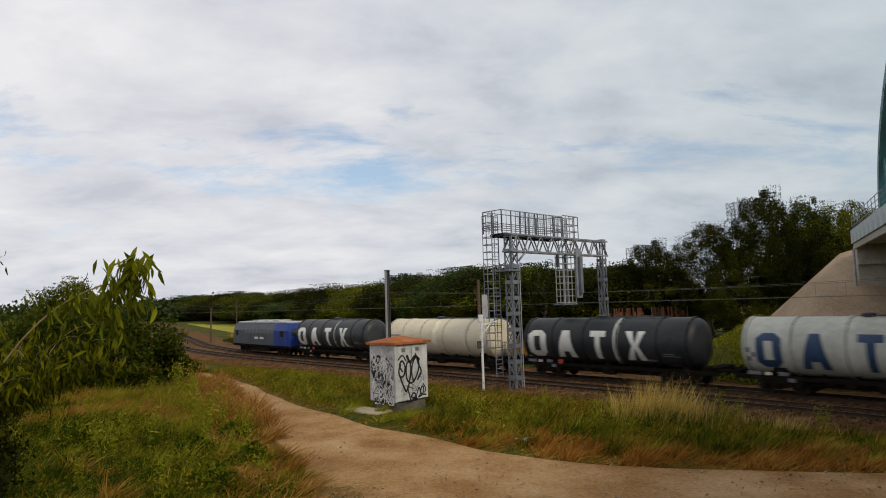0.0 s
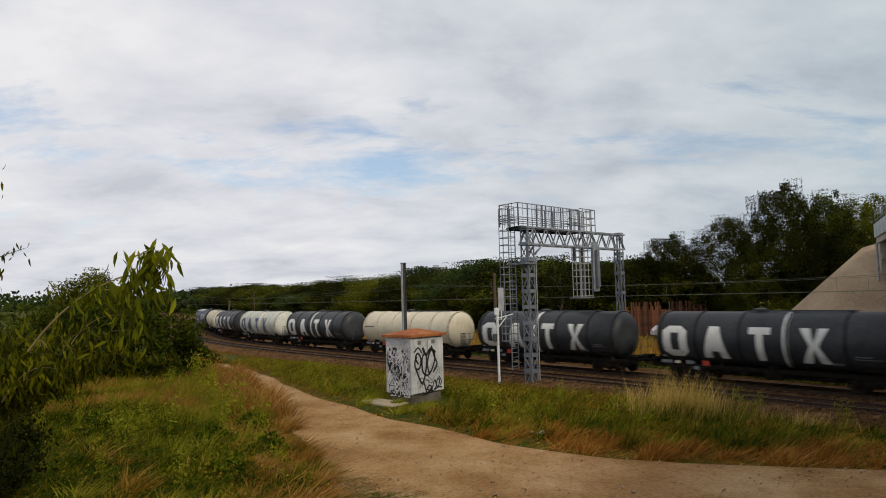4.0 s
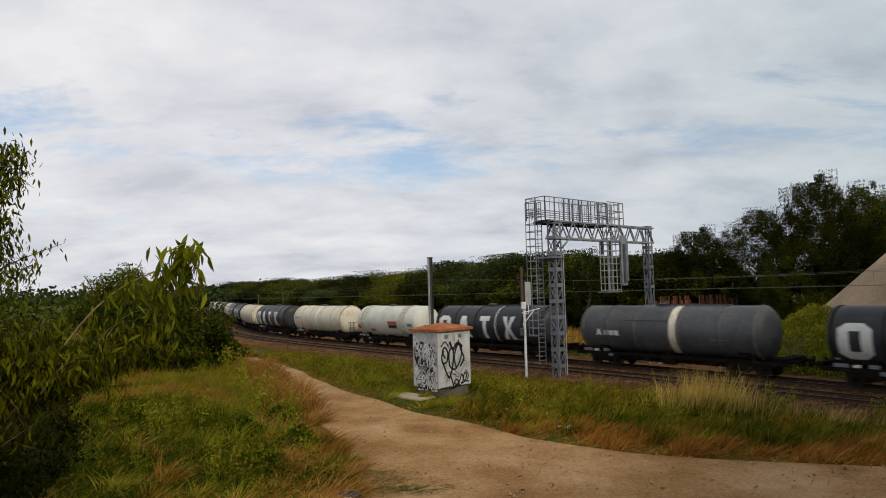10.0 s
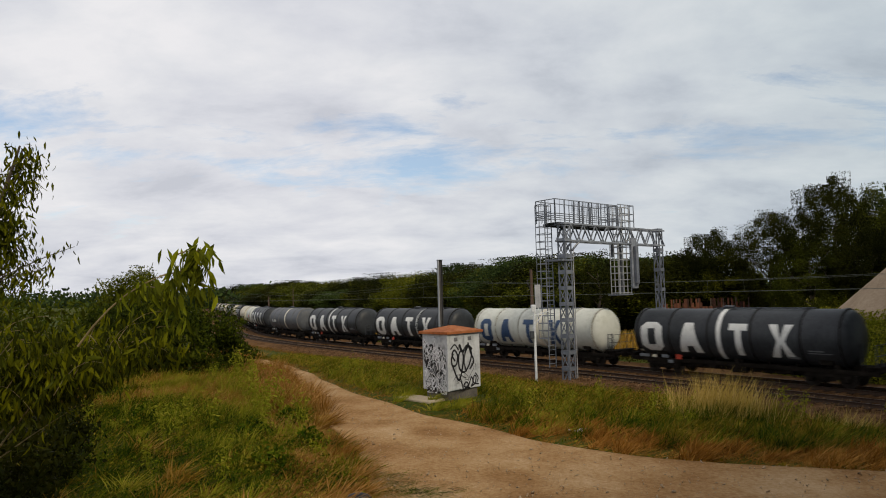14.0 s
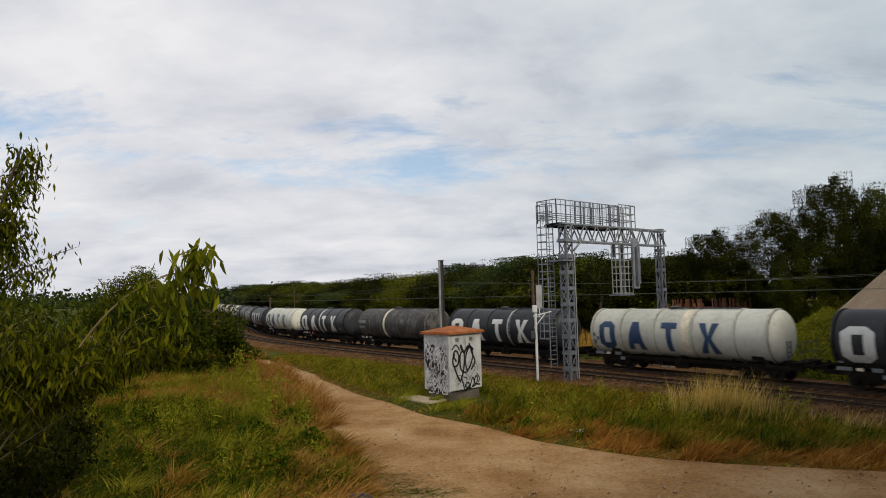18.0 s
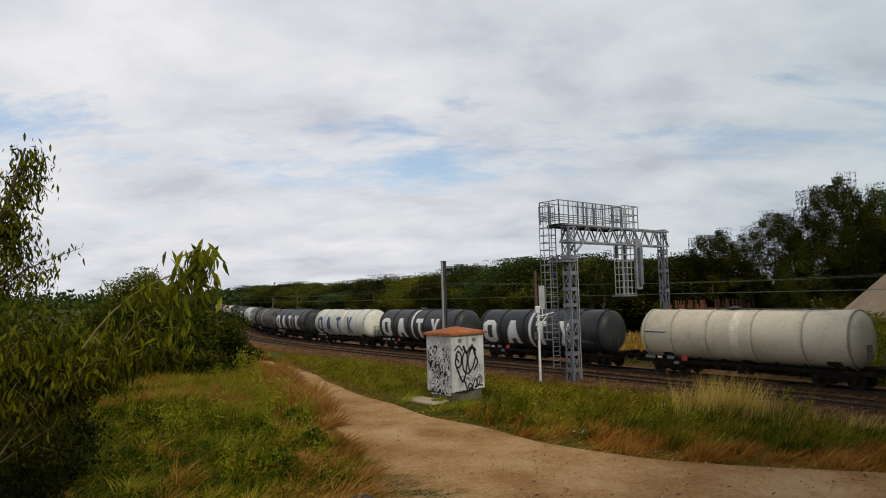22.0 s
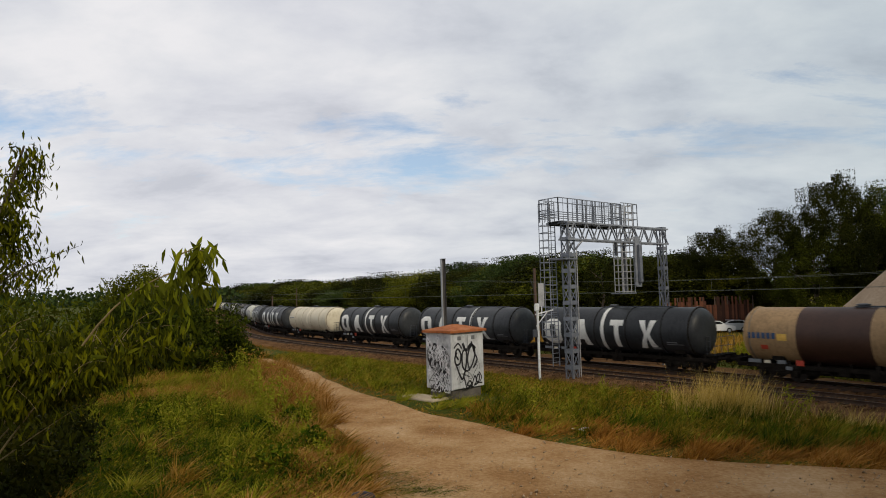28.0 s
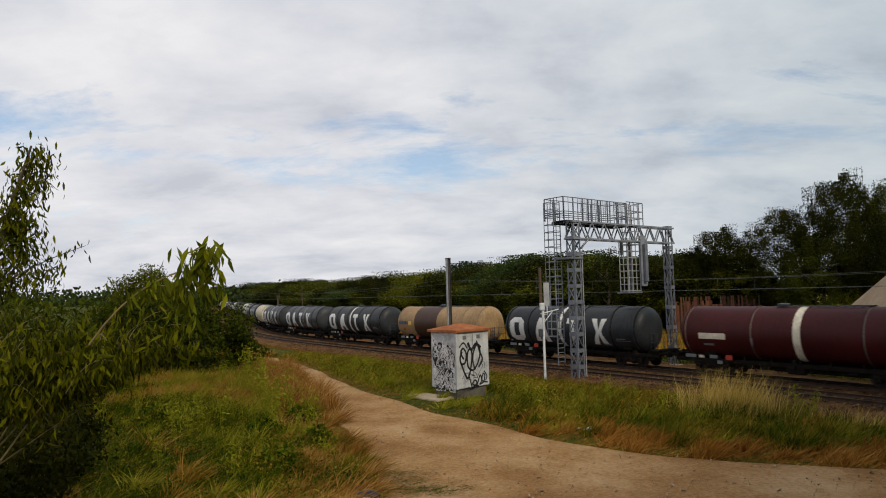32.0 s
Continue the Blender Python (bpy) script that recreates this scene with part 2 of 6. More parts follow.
# plants
M["bark"] = material("bark", shades((0.085, 0.065, 0.048)), 3.0, 0.9, bump=0.5, stretch=(1, 1, 0.3))
def leafmat(name, c, island=0.5, let=0.3, warm=(1.5, 1.25, 0.9), scale=0.25):
    return material(name, [(0.25, tuple(v * 0.45 for v in c)), (0.5, c), (0.8, tuple(v * w for v, w in zip(c, warm)))], scale, 0.7, island=island, leaf=let, thing=0.5, spec=0.06)
M["leaf_wood"] = leafmat("woodland_leaf", (0.080, 0.092, 0.007), 0.45, 0.25, scale=0.5)
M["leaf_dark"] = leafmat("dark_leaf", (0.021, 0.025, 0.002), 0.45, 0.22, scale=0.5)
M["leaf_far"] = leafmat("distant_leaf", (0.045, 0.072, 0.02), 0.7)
M["leaf_bush"] = leafmat("bush_leaf", (0.040, 0.056, 0.003), 0.8, 0.25)
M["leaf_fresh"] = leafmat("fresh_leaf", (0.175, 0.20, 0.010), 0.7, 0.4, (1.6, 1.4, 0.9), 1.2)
# darker leaf green with the shade inside the foliage put into its colour
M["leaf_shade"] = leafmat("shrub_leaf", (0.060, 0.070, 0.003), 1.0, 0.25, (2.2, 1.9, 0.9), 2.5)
M["twig"] = material("pale_twig", shades((0.20, 0.15, 0.07)), 4.0, 0.8)
def grassmat(name, stops, let=0.25):
    return material(name, stops, 1.5, 0.8, island=0.32, leaf=let, spec=0.05, fine=4.5)
M["grass"] = grassmat("meadow_grass", [(0.32, (0.008, 0.019, 0.001)), (0.45, (0.036, 0.066, 0.002)), (0.58, (0.090, 0.108, 0.004)), (0.74, (0.26, 0.18, 0.018))])
M["bank_grass"] = grassmat("bank_grass", [(0.28, (0.013, 0.022, 0.001)), (0.46, (0.066, 0.074, 0.003)), (0.58, (0.17, 0.125, 0.008)), (0.74, (0.36, 0.20, 0.03))])
M["bank_lush"] = grassmat("lush_bank_grass", [(0.28, (0.016, 0.028, 0.001)), (0.42, (0.070, 0.086, 0.003)), (0.54, (0.16, 0.150, 0.008)), (0.70, (0.36, 0.25, 0.035))])
M["bank_rust"] = grassmat("russet_bank_grass", [(0.25, (0.10, 0.040, 0.005)), (0.5, (0.28, 0.12, 0.018)), (0.75, (0.46, 0.235, 0.055))])
M["bank_dry"] = grassmat("dry_bank_grass", [(0.25, (0.055, 0.027, 0.003)), (0.5, (0.165, 0.084, 0.012)), (0.75, (0.31, 0.18, 0.045))])
M["grass_dry"] = grassmat("dry_grass", [(0.25, (0.12, 0.066, 0.006)), (0.5, (0.31, 0.17, 0.024)), (0.75, (0.50, 0.32, 0.09))])
M["grass_rust"] = grassmat("russet_dry_grass", [(0.25, (0.085, 0.034, 0.004)), (0.5, (0.28, 0.132, 0.024)), (0.75, (0.52, 0.30, 0.105))])
M["straw"] = grassmat("pale_straw_grass", [(0.25, (0.20, 0.15, 0.03)), (0.5, (0.50, 0.34, 0.075)), (0.75, (0.70, 0.53, 0.20))])
M["weed"] = grassmat("yellow_green_weed", [(0.25, (0.08, 0.10, 0.006)), (0.5, (0.21, 0.215, 0.012)), (0.75, (0.36, 0.30, 0.04))])
# distance
M["field"] = material("ripe_field", [(0.3, (0.16, 0.17, 0.02)), (0.5, (0.26, 0.25, 0.04)), (0.7, (0.34, 0.29, 0.07))], 0.05, 0.95, fine=1.5, spec=0.03, bump=0.5, bump_scale=4.0)
M["far_wall"] = material("pale_tower_wall", shades((0.27, 0.30, 0.34)), 0.1, 0.8)
M["fence_wood"] = material("rusty_brown_boards", shades((0.075, 0.026, 0.012), 0.35, 1.6), 1.0, 0.85, thing=0.5)
M["car_white"] = material("white_car_paint", shades((0.62, 0.63, 0.65), 0.95, 1.05), 1.0, 0.25, spec=0.5)
M["car_silver"] = material("silver_car_paint", shades((0.38, 0.40, 0.43), 0.95, 1.05), 1.0, 0.3, 0.3, spec=0.5)
M["tyre"] = material("tyre_rubber", shades((0.02, 0.02, 0.02)), 2.0, 0.85)
M["paper"] = material("crumpled_paper", shades((0.6, 0.58, 0.54)), 6.0, 0.8)

# ---------------------------------------------------------------- mesh helpers


class Geo:
    """Vertices and faces gathered piece by piece for one mesh."""

    def __init__(self):
        self.v, self.f = [], []

    def add(self, verts, faces):
        k = len(self.v)
        self.v += [tuple(p) for p in verts]
        self.f += [tuple(i + k for i in q) for q in faces]
        return self

    def box(self, lo, hi, bevel=0.0, m=None):
        (x0, y0, z0), (x1, y1, z1) = lo, hi
        b = min(bevel, (x1 - x0) * 0.3, (y1 - y0) * 0.3, (z1 - z0) * 0.3)
        if b <= 0:
            vs = [(x, y, z) for z in (z0, z1) for x, y in ((x0, y0), (x1, y0), (x1, y1), (x0, y1))]
            fs = [(3, 2, 1, 0), (4, 5, 6, 7), (0, 1, 5, 4), (1, 2, 6, 5), (2, 3, 7, 6), (3, 0, 4, 7)]
        else:
            def ring(x0, y0, x1, y1, z):
                return [(x0 + b, y0, z), (x1 - b, y0, z), (x1, y0 + b, z), (x1, y1 - b, z), (x1 - b, y1, z), (x0 + b, y1, z), (x0, y1 - b, z), (x0, y0 + b, z)]
            vs = ring(x0 + b, y0 + b, x1 - b, y1 - b, z0) + ring(x0, y0, x1, y1, z0 + b) + ring(x0, y0, x1, y1, z1 - b) + ring(x0 + b, y0 + b, x1 - b, y1 - b, z1)
            fs = [tuple(range(7, -1, -1)), tuple(range(24, 32))]
            for r in range(3):
                fs += [(r * 8 + i, r * 8 + (i + 1) % 8, r * 8 + 8 + (i + 1) % 8, r * 8 + 8 + i) for i in range(8)]
        if m is not None:
            vs = [m @ Vector(p) for p in vs]
        return self.add(vs, fs)

    def bar(self, a, b, w, h=None, up=(0, 0, 1)):
        """A bar of section w x h from a to b."""
        a, b = Vector(a), Vector(b)
        d = (b - a).normalized()
        u = Vector(up)
        if abs(d.dot(u)) > 0.95:
            u = Vector((1, 0, 0))
        s = d.cross(u).normalized() * (w / 2)
        t = s.cross(d).normalized() * ((h or w) / 2)
        vs = [p + i * s + j * t for p in (a, b) for i, j in ((-1, -1), (1, -1), (1, 1), (-1, 1))]
        return self.add(vs, [(0, 1, 2, 3), (7, 6, 5, 4), (0, 4, 5, 1), (1, 5, 6, 2), (2, 6, 7, 3), (3, 7, 4, 0)])

    def tube(self, pts, radii, n=8, caps=True):
        pts = [Vector(p) for p in pts]
        if isinstance(radii, (int, float)):
            radii = [radii] * len(pts)
        k = len(self.v)
        for i, p in enumerate(pts):
            d = (pts[min(i + 1, len(pts) - 1)] - pts[max(i - 1, 0)]).normalized()
            s = d.cross(Vector((0, 0, 1)) if abs(d.z) < 0.9 else Vector((1, 0, 0))).normalized()
            t = d.cross(s)
            self.v += [tuple(p + radii[i] * (cos(2 * pi * j / n) * s + sin(2 * pi * j / n) * t)) for j in range(n)]
        for i in range(len(pts) - 1):
            self.f += [(k + i * n + j, k + i * n + (j + 1) % n, k + i * n + n + (j + 1) % n, k + i * n + n + j) for j in range(n)]
        if caps:
            self.f += [tuple(k + j for j in range(n - 1, -1, -1)), tuple(k + (len(pts) - 1) * n + j for j in range(n))]
        return self

    def lathe(self, prof, n=24, axis="x", at=(0, 0, 0)):
        """Turned body: prof = rows of (along, radius)."""
        k = len(self.v)
        for a, r in prof:
            for j in range(n):
                c, s = r * cos(2 * pi * j / n), r * sin(2 * pi * j / n)
                p = {"x": (a, c, s), "y": (c, a, s), "z": (c, s, a)}[axis]
                self.v.append(tuple(p[i] + at[i] for i in range(3)))
        for i in range(len(prof) - 1):
            self.f += [(k + i * n + j, k + i * n + (j + 1) % n, k + i * n + n + (j + 1) % n, k + i * n + n + j) for j in range(n)]
        self.f += [tuple(k + j for j in range(n - 1, -1, -1)), tuple(k + (len(prof) - 1) * n + j for j in range(n))]
        return self

    def mesh(self, name, mat, smooth=False):
        me = bpy.data.meshes.new(name)
        me.from_pydata(self.v, [], self.f)
        bm = bmesh.new()
        bm.from_mesh(me)
        bmesh.ops.recalc_face_normals(bm, faces=bm.faces)
        bm.to_mesh(me)
        bm.free()
        me.materials.append(mat)
        if smooth:
            me.polygons.foreach_set("use_smooth", [True] * len(me.polygons))
            me.set_sharp_from_angle(angle=radians(38))
        return me


def array_mesh(name, verts, faces, mat, smooth=False):
    """A mesh straight from arrays; faces: one array of equal-sized faces, or a list of such arrays."""
    me = bpy.data.meshes.new(name)
    faces = faces if isinstance(faces, list) else [faces]
    v = np.asarray(verts, dtype=np.float32)
    loops = np.concatenate([q.ravel() for q in faces]).astype(np.int32)
    tot = np.concatenate([np.full(len(q), q.shape[1]) for q in faces]).astype(np.int32)
    me.vertices.add(len(v))
    me.vertices.foreach_set("co", v.ravel())
    me.loops.add(len(loops))
    me.loops.foreach_set("vertex_index", loops)
    me.polygons.add(len(tot))
    me.polygons.foreach_set("loop_start", np.concatenate([[0], np.cumsum(tot)[:-1]]).astype(np.int32))
    me.update(calc_edges=True)
    me.validate()
    me.materials.append(mat)
    if smooth:
        me.polygons.foreach_set("use_smooth", [True] * len(me.polygons))
    return me


def part(name, geo, mat, parent, label="", smooth=False, m=None):
    """ONE mesh object under a thing or a part; geo is a Geo or a mesh."""
    ob = new(name, geo.mesh(name, mat, smooth) if isinstance(geo, Geo) else geo)
    ob.parent = parent
    if m is not None:
        ob.matrix_basis = m
    return tagged(ob, label)


def thing(name, label, category, group="", kind="", m=None):
    ob = new(name)
    ob.empty_display_size = 0.2
    if m is not None:
        ob.matrix_basis = m
    return tagged(ob, label, category, group, kind)


# ---------------------------------------------------------------- the railway's line
# arc length s grows in the direction of travel; heading is measured from +y towards -x
STEP = 0.5
S = np.arange(-520.0, 640.0 + STEP, STEP)


def curve(heading, at, x, y):
    """A line of the given headings that passes (x, y) at arc length at."""
    mid = (heading[1:] + heading[:-1]) / 2
    cx, cy = np.concatenate([[0], np.cumsum(-np.sin(mid) * STEP)]), np.concatenate([[0], np.cumsum(np.cos(mid) * STEP)])
    k = int(np.argmin(abs(S - at)))
    return cx - cx[k] + x, cy - cy[k] + y


_u, _v = (np.clip(S, -10.0, 110.0) - 40.0) / 50.0, np.clip(S, -10.0, 104.0) / 50.0
TH, BTH = 0.6702 + 0.0041 * _u - 0.1601 * _u * _u, 0.629 + 0.197 * _v - 0.149 * _v * _v
CX, CY = curve(TH, 25.0, 15.024, 44.303)          # the track in use
BX, BY = curve(BTH, 0.0, 30.219, 27.09)           # the foot of the bank


def line_at(s):
    return float(np.interp(s, S, CX)), float(np.interp(s, S, CY)), float(np.interp(s, S, TH))


def beside(s, d, z=0.0):
    """The point d metres beside the line (towards the path) at arc length s."""
    x, y, a = line_at(s)
    return Vector((x - cos(a) * d, y - sin(a) * d, z))


def across(x, y):
    """Signed distance from the foot line of the bank (positive towards the path) and arc length, for arrays of points."""
    x, y = np.atleast_1d(x).astype(float), np.atleast_1d(y).astype(float)
    px, py, ps, pa = BX[::8], BY[::8], S[::8], BTH[::8]
    d, s = np.empty(len(x)), np.empty(len(x))
    for i in range(0, len(x), 20000):
        q = slice(i, i + 20000)
        j = np.argmin((x[q, None] - px) ** 2 + (y[q, None] - py) ** 2, axis=1)
        ex, ey = x[q] - px[j], y[q] - py[j]
        d[q] = -(ex * np.cos(pa[j]) + ey * np.sin(pa[j]))
        s[q] = ps[j] - ex * np.sin(pa[j]) + ey * np.cos(pa[j])
    return d, s


def smooth_step(t):
    t = np.clip(t, 0, 1)
    return t * t * (3 - 2 * t)


PATH_Z, BED_Z = 3.26, -0.45


def wave(x, y, k, seed=0.0):
    return (np.sin(x * k + 1.3 * seed) * np.cos(y * k * 0.83 + 0.7 * seed) + 0.6 * np.sin((x + 0.7 * y) * k * 1.9 + seed) + 0.4 * np.sin((x * 0.6 - y) * k * 3.3 + 2.1 * seed)) / 2.0


def ground_z(x, y):
    d, _ = across(x, y)
    bank = smooth_step((d - 9.0) / 23.5)
    z = BED_Z + (PATH_Z - BED_Z) * bank
    z = z + 0.55 * smooth_step((-d - 9.0) / 40.0)
    return z + wave(x, y, 0.5) * 0.04 * (np.abs(d) > 9) * smooth_step(-path_inside(x, y) / 1.5)


# path edges: x of the left and of the right edge at a given y
PL = ((-6, 3.0, 5.0, 7.32, 8.01, 8.99, 9.66, 10.46, 12.5, 16.08, 21.28, 24.5), (-3.5, -1.6, -1.1, -0.81, -0.76, -1.07, -1.22, -1.54, -2.16, -3.46, -5.49, -7.6))
PR = ((-6, 6.9, 7.3, 7.74, 8.18, 8.6, 9.13, 9.73, 11.09, 11.95, 13.13, 15.92, 20.06, 24.5), (34, 32, 14, 5.08, 3.52, 2.61, 1.99, 1.3, 0.36, -0.33, -1.03, -2.61, -4.31, -6.7))


def path_inside(x, y):
    """How far inside the path a point lies (negative outside), roughly in metres."""
    lx, rx = np.interp(y, *PL), np.interp(y, *PR)
    return np.minimum(x - lx, np.minimum(rx - x, np.where(y > 24.5, -1.0, 9.0)))


def make_ground():
    n = 330
    t = np.linspace(-1, 1, n)
    g = np.sinh(t * 5.6) / np.sinh(5.6) * 2600.0
    X, Y = np.meshgrid(g, g + 18.0)
    x, y = X.ravel(), Y.ravel()
    z = ground_z(x, y)
    far = np.hypot(x, y)
    z = z - 0.18 * smooth_step(path_inside(x, y) / 0.8) * (far < 40)
    z = z + smooth_step((far - 500) / 1800.0) * 10.0 * (y > 0)
    i = np.arange(n * n).reshape(n, n)
    q = np.stack([i[:-1, :-1], i[:-1, 1:], i[1:, 1:], i[1:, :-1]], axis=-1).reshape(-1, 4)
    ob = new("ground", array_mesh("ground", np.stack([x, y, z], 1), q, M["ground"], True))
    tagged(ob, "rough turf and bare soil sloping down to the railway", "ground", kind="structure")


def make_path():
    ys = np.concatenate([np.arange(-6, 6, 0.5), np.arange(6, 24.6, 0.16)])
    us = np.linspace(0, 1, 64) ** 1.4
    P = []
    for yv in ys:
        lx, rx = np.interp(yv, *PL), np.interp(yv, *PR)
        lx += 0.05 * sin(yv * 2.1) + 0.03 * sin(yv * 5.3 + 1) - 0.1
        rx += 0.05 * sin(yv * 2.3 + 2) + 0.1
        P.append(np.stack([lx + (rx - lx) * us, np.full(64, yv), np.zeros(64)], 1))
    P = np.array(P)
    r, c = P.shape[:2]
    x, y = P[..., 0].ravel(), P[..., 1].ravel()
    edge = np.minimum(us, 1 - us)
    z = np.maximum(ground_z(x, y), PATH_Z - 0.5) + 0.03 + 0.008 * wave(x, y, 0.8, 3)
    z -= 0.05 * (np.tile(edge, r) < 0.005)
    i = np.arange(r * c).reshape(r, c)
    q = np.stack([i[:-1, :-1], i[:-1, 1:], i[1:, 1:], i[1:, :-1]], axis=-1).reshape(-1, 4)
    ob = new("path", array_mesh("path", np.stack([x, y, z], 1), q, M["path"], True))
    tagged(ob, "pale trodden gravel and earth path with ragged edges", "path", kind="structure")

    rng = np.random.default_rng(4)
    n = 9000
    y = 5.5 + 17 * rng.uniform(0, 1, n) ** 1.8
    x = rng.uniform(-6, 7, n)
    k = path_inside(x, y) > -0.1
    x, y = x[k], y[k]
    n = len(x)
    r = rng.uniform(0.006, 0.02, n) * rng.choice([1, 1, 1, 1.8], n)
    V = rng.normal(0, 1, (n, 4, 3))
    V = V / np.linalg.norm(V, axis=2, keepdims=True) * r[:, None, None]
    V += np.stack([x, y, PATH_Z + 0.035 + r * 0.2], 1)[:, None, :]
    b = np.arange(n)[:, None] * 4
    q = np.concatenate([b + np.array(t) for t in ((0, 1, 2), (0, 2, 3), (0, 3, 1), (1, 3, 2))])
    tagged(new("path_pebbles", array_mesh("path_pebbles", V.reshape(-1, 3), q, M["pebble"])), "small pale pebbles strewn over the path", "pebbles", kind="stuff")


def sweep(profile, s0, s1, step=2.0):
    """Quads of a section (rows of d, z) swept along the line."""
    ss = np.arange(s0, s1 + 0.01, step)
    V = np.array([[beside(s, d, z) for d, z in profile] for s in ss])
    r, c = V.shape[:2]
    i = np.arange(r * c).reshape(r, c)
    q = np.stack([i[:-1, :-1], i[:-1, 1:], i[1:, 1:], i[1:, :-1]], axis=-1).reshape(-1, 4)
    return V.reshape(-1, 3), q


TRACKS = (0.0, 4.0)


def make_tracks():
    prof = [(-7.5, -0.47), (-4.2, -0.40), (-2.2, -0.22), (-1.3, -0.19), (1.3, -0.19), (2.1, -0.28), (2.7, -0.19), (5.3, -0.19), (6.1, -0.24), (7.6, -0.42), (8.6, -0.50)]
    v, q = sweep(prof, -480, 560)
    tagged(new("ballast_bed", array_mesh("ballast_bed", v, q, M["ballast"], True)), "brown-grey crushed stone bed under two tracks", "ballast", kind="structure")
    for n, d0 in enumerate(TRACKS):
        for side in (-0.7525, 0.7525):
            d = d0 + side
            v, q = sweep([(d - 0.07, -0.165), (d - 0.015, -0.13), (d - 0.015, -0.04), (d - 0.036, -0.03), (d - 0.036, -0.002), (d + 0.036, -0.002), (d + 0.036, -0.03), (d + 0.015, -0.04), (d + 0.015, -0.13), (d + 0.07, -0.165)], -480, 560)
            rail = new("rail", array_mesh("rail", v, q, M["rail_rust"]))
            tagged(rail, "rusty steel rail with a bright worn head", "rail", "rails", "structure")
            v, q = sweep([(d - 0.03, 0.0), (d + 0.03, 0.0)], -480, 560)
            part("rail_head", array_mesh("rail_head", v, q, M["rail_top"]), None, rail, "bright worn running surface")
    # sleepers: single pieces on the stretch in view, the rest joined
    g = Geo().box((-0.13, -1.25, -0.21), (0.13, 1.25, -0.155), 0.015)
    me = g.mesh("sleeper", M["sleeper"])
    base = Geo()
    for n, d0 in enumerate(TRACKS):
        bed = thing("sleeper_row", "row of weathered concrete sleepers half sunk in ballast", "sleepers", "sleeper rows", "structure")
        for s in np.arange(-60, 260, 0.6):
            p, a = beside(s, d0), line_at(s)[2]
            m = Matrix.Translation(p) @ Matrix.Rotation(a + pi / 2, 4, "Z")
            if 2 < s < 140:
                part("sleeper", me, None, bed, m=m)
            else:
                base.box((-0.13, -1.25, -0.21), (0.13, 1.25, -0.155), m=m)
    rest = new("far_sleepers", base.mesh("far_sleepers", M["sleeper"]))
    tagged(rest, "weathered concrete sleepers farther along the line", "sleepers", kind="stuff")
    rng = np.random.default_rng(8)
    n = 26000
    s, d = rng.uniform(5, 75, n), rng.uniform(1.4, 8.2, n)
    px = np.interp(s, S, CX) - np.cos(np.interp(s, S, TH)) * d
    py = np.interp(s, S, CY) - np.sin(np.interp(s, S, TH)) * d
    pz = np.interp(d, [p[0] for p in prof], [p[1] for p in prof])
    r = rng.uniform(0.03, 0.075, n)
    V = rng.normal(0, 1, (n, 4, 3))
    V = V / np.linalg.norm(V, axis=2, keepdims=True) * r[:, None, None]
    V += np.stack([px, py, pz + r * 0.4], 1)[:, None, :]
    b = np.arange(n)[:, None] * 4
    q = np.concatenate([b + np.array(t) for t in ((0, 1, 2), (0, 2, 3), (0, 3, 1), (1, 3, 2))])
    tagged(new("ballast_stones", array_mesh("ballast_stones", V.reshape(-1, 3), q, M["ballast_stone"])), "loose brown-grey ballast stones beside the track", "stones", kind="stuff")


def make_field():
    ds = np.linspace(-13, -290, 40)
    prof = [(d, BED_Z + 0.55 * float(smooth_step((-d - 9.0) / 40.0)) + 0.09) for d in ds]
    v, q = sweep(prof, 78, 330, 3.0)
    tagged(new("field", array_mesh("field", v, q, M["field"], True)), "yellow-green hay field beyond the railway", "field", kind="structure")


make_ground()
make_field()
make_path()
make_tracks()

# ---------------------------------------------------------------- the train
R_TANK, Z_TANK = 1.60, 2.58


def on_tank(strips, x0, x1, z0, z1, lift=0.016, n=16):
    """A painted shape lying on the tank's flank: strips of rows (height 0..1, left, right), bent round the tank."""
    g, R = Geo(), R_TANK + lift
    for rows in strips:
        for a, b in zip(rows[:-1], rows[1:]):
            k = max(1, int(abs(b[0] - a[0]) * n))
            for i in range(k):
                quad = []
                for t in (i / k, (i + 1) / k):
                    h, l, r = (a[j] + (b[j] - a[j]) * t for j in range(3))
                    z = z0 + (z1 - z0) * h
                    y = math.sqrt(max(0.0, R * R - z * z))
                    quad += [(x0 + (x1 - x0) * l, y, Z_TANK + z), (x0 + (x1 - x0) * r, y, Z_TANK + z)]
                g.add(quad, [(0, 1, 3, 2)])
    return g


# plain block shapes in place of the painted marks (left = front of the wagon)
RING = [[(0, .26, .74), (.16, 0, 1), (.22, 0, 1)], [(.22, 0, .33), (.78, 0, .33)], [(.22, .67, 1), (.78, .67, 1)], [(.78, 0, 1), (.84, 0, 1), (1, .26, .74)]]
WEDGE = [[(0, 0, .32), (.22, .07, .36)], [(0, .68, 1), (.22, .64, .93)], [(.22, .07, .93), (1, .31, .69)]]
STEM = [[(0, .33, .67), (.79, .33, .67)], [(.79, 0, 1), (1, 0, 1)]]
CROSS = [[(0, 0, .35), (.42, .29, .5)], [(0, .65, 1), (.42, .5, .71)], [(.42, .29, .71), (.5, .33, .67), (.58, .29, .71)], [(.58, .29, .5), (1, 0, .35)], [(.58, .5, .71), (1, .65, 1)]]
BLOCK = [[(0, 0, 1), (1, 0, 1)]]


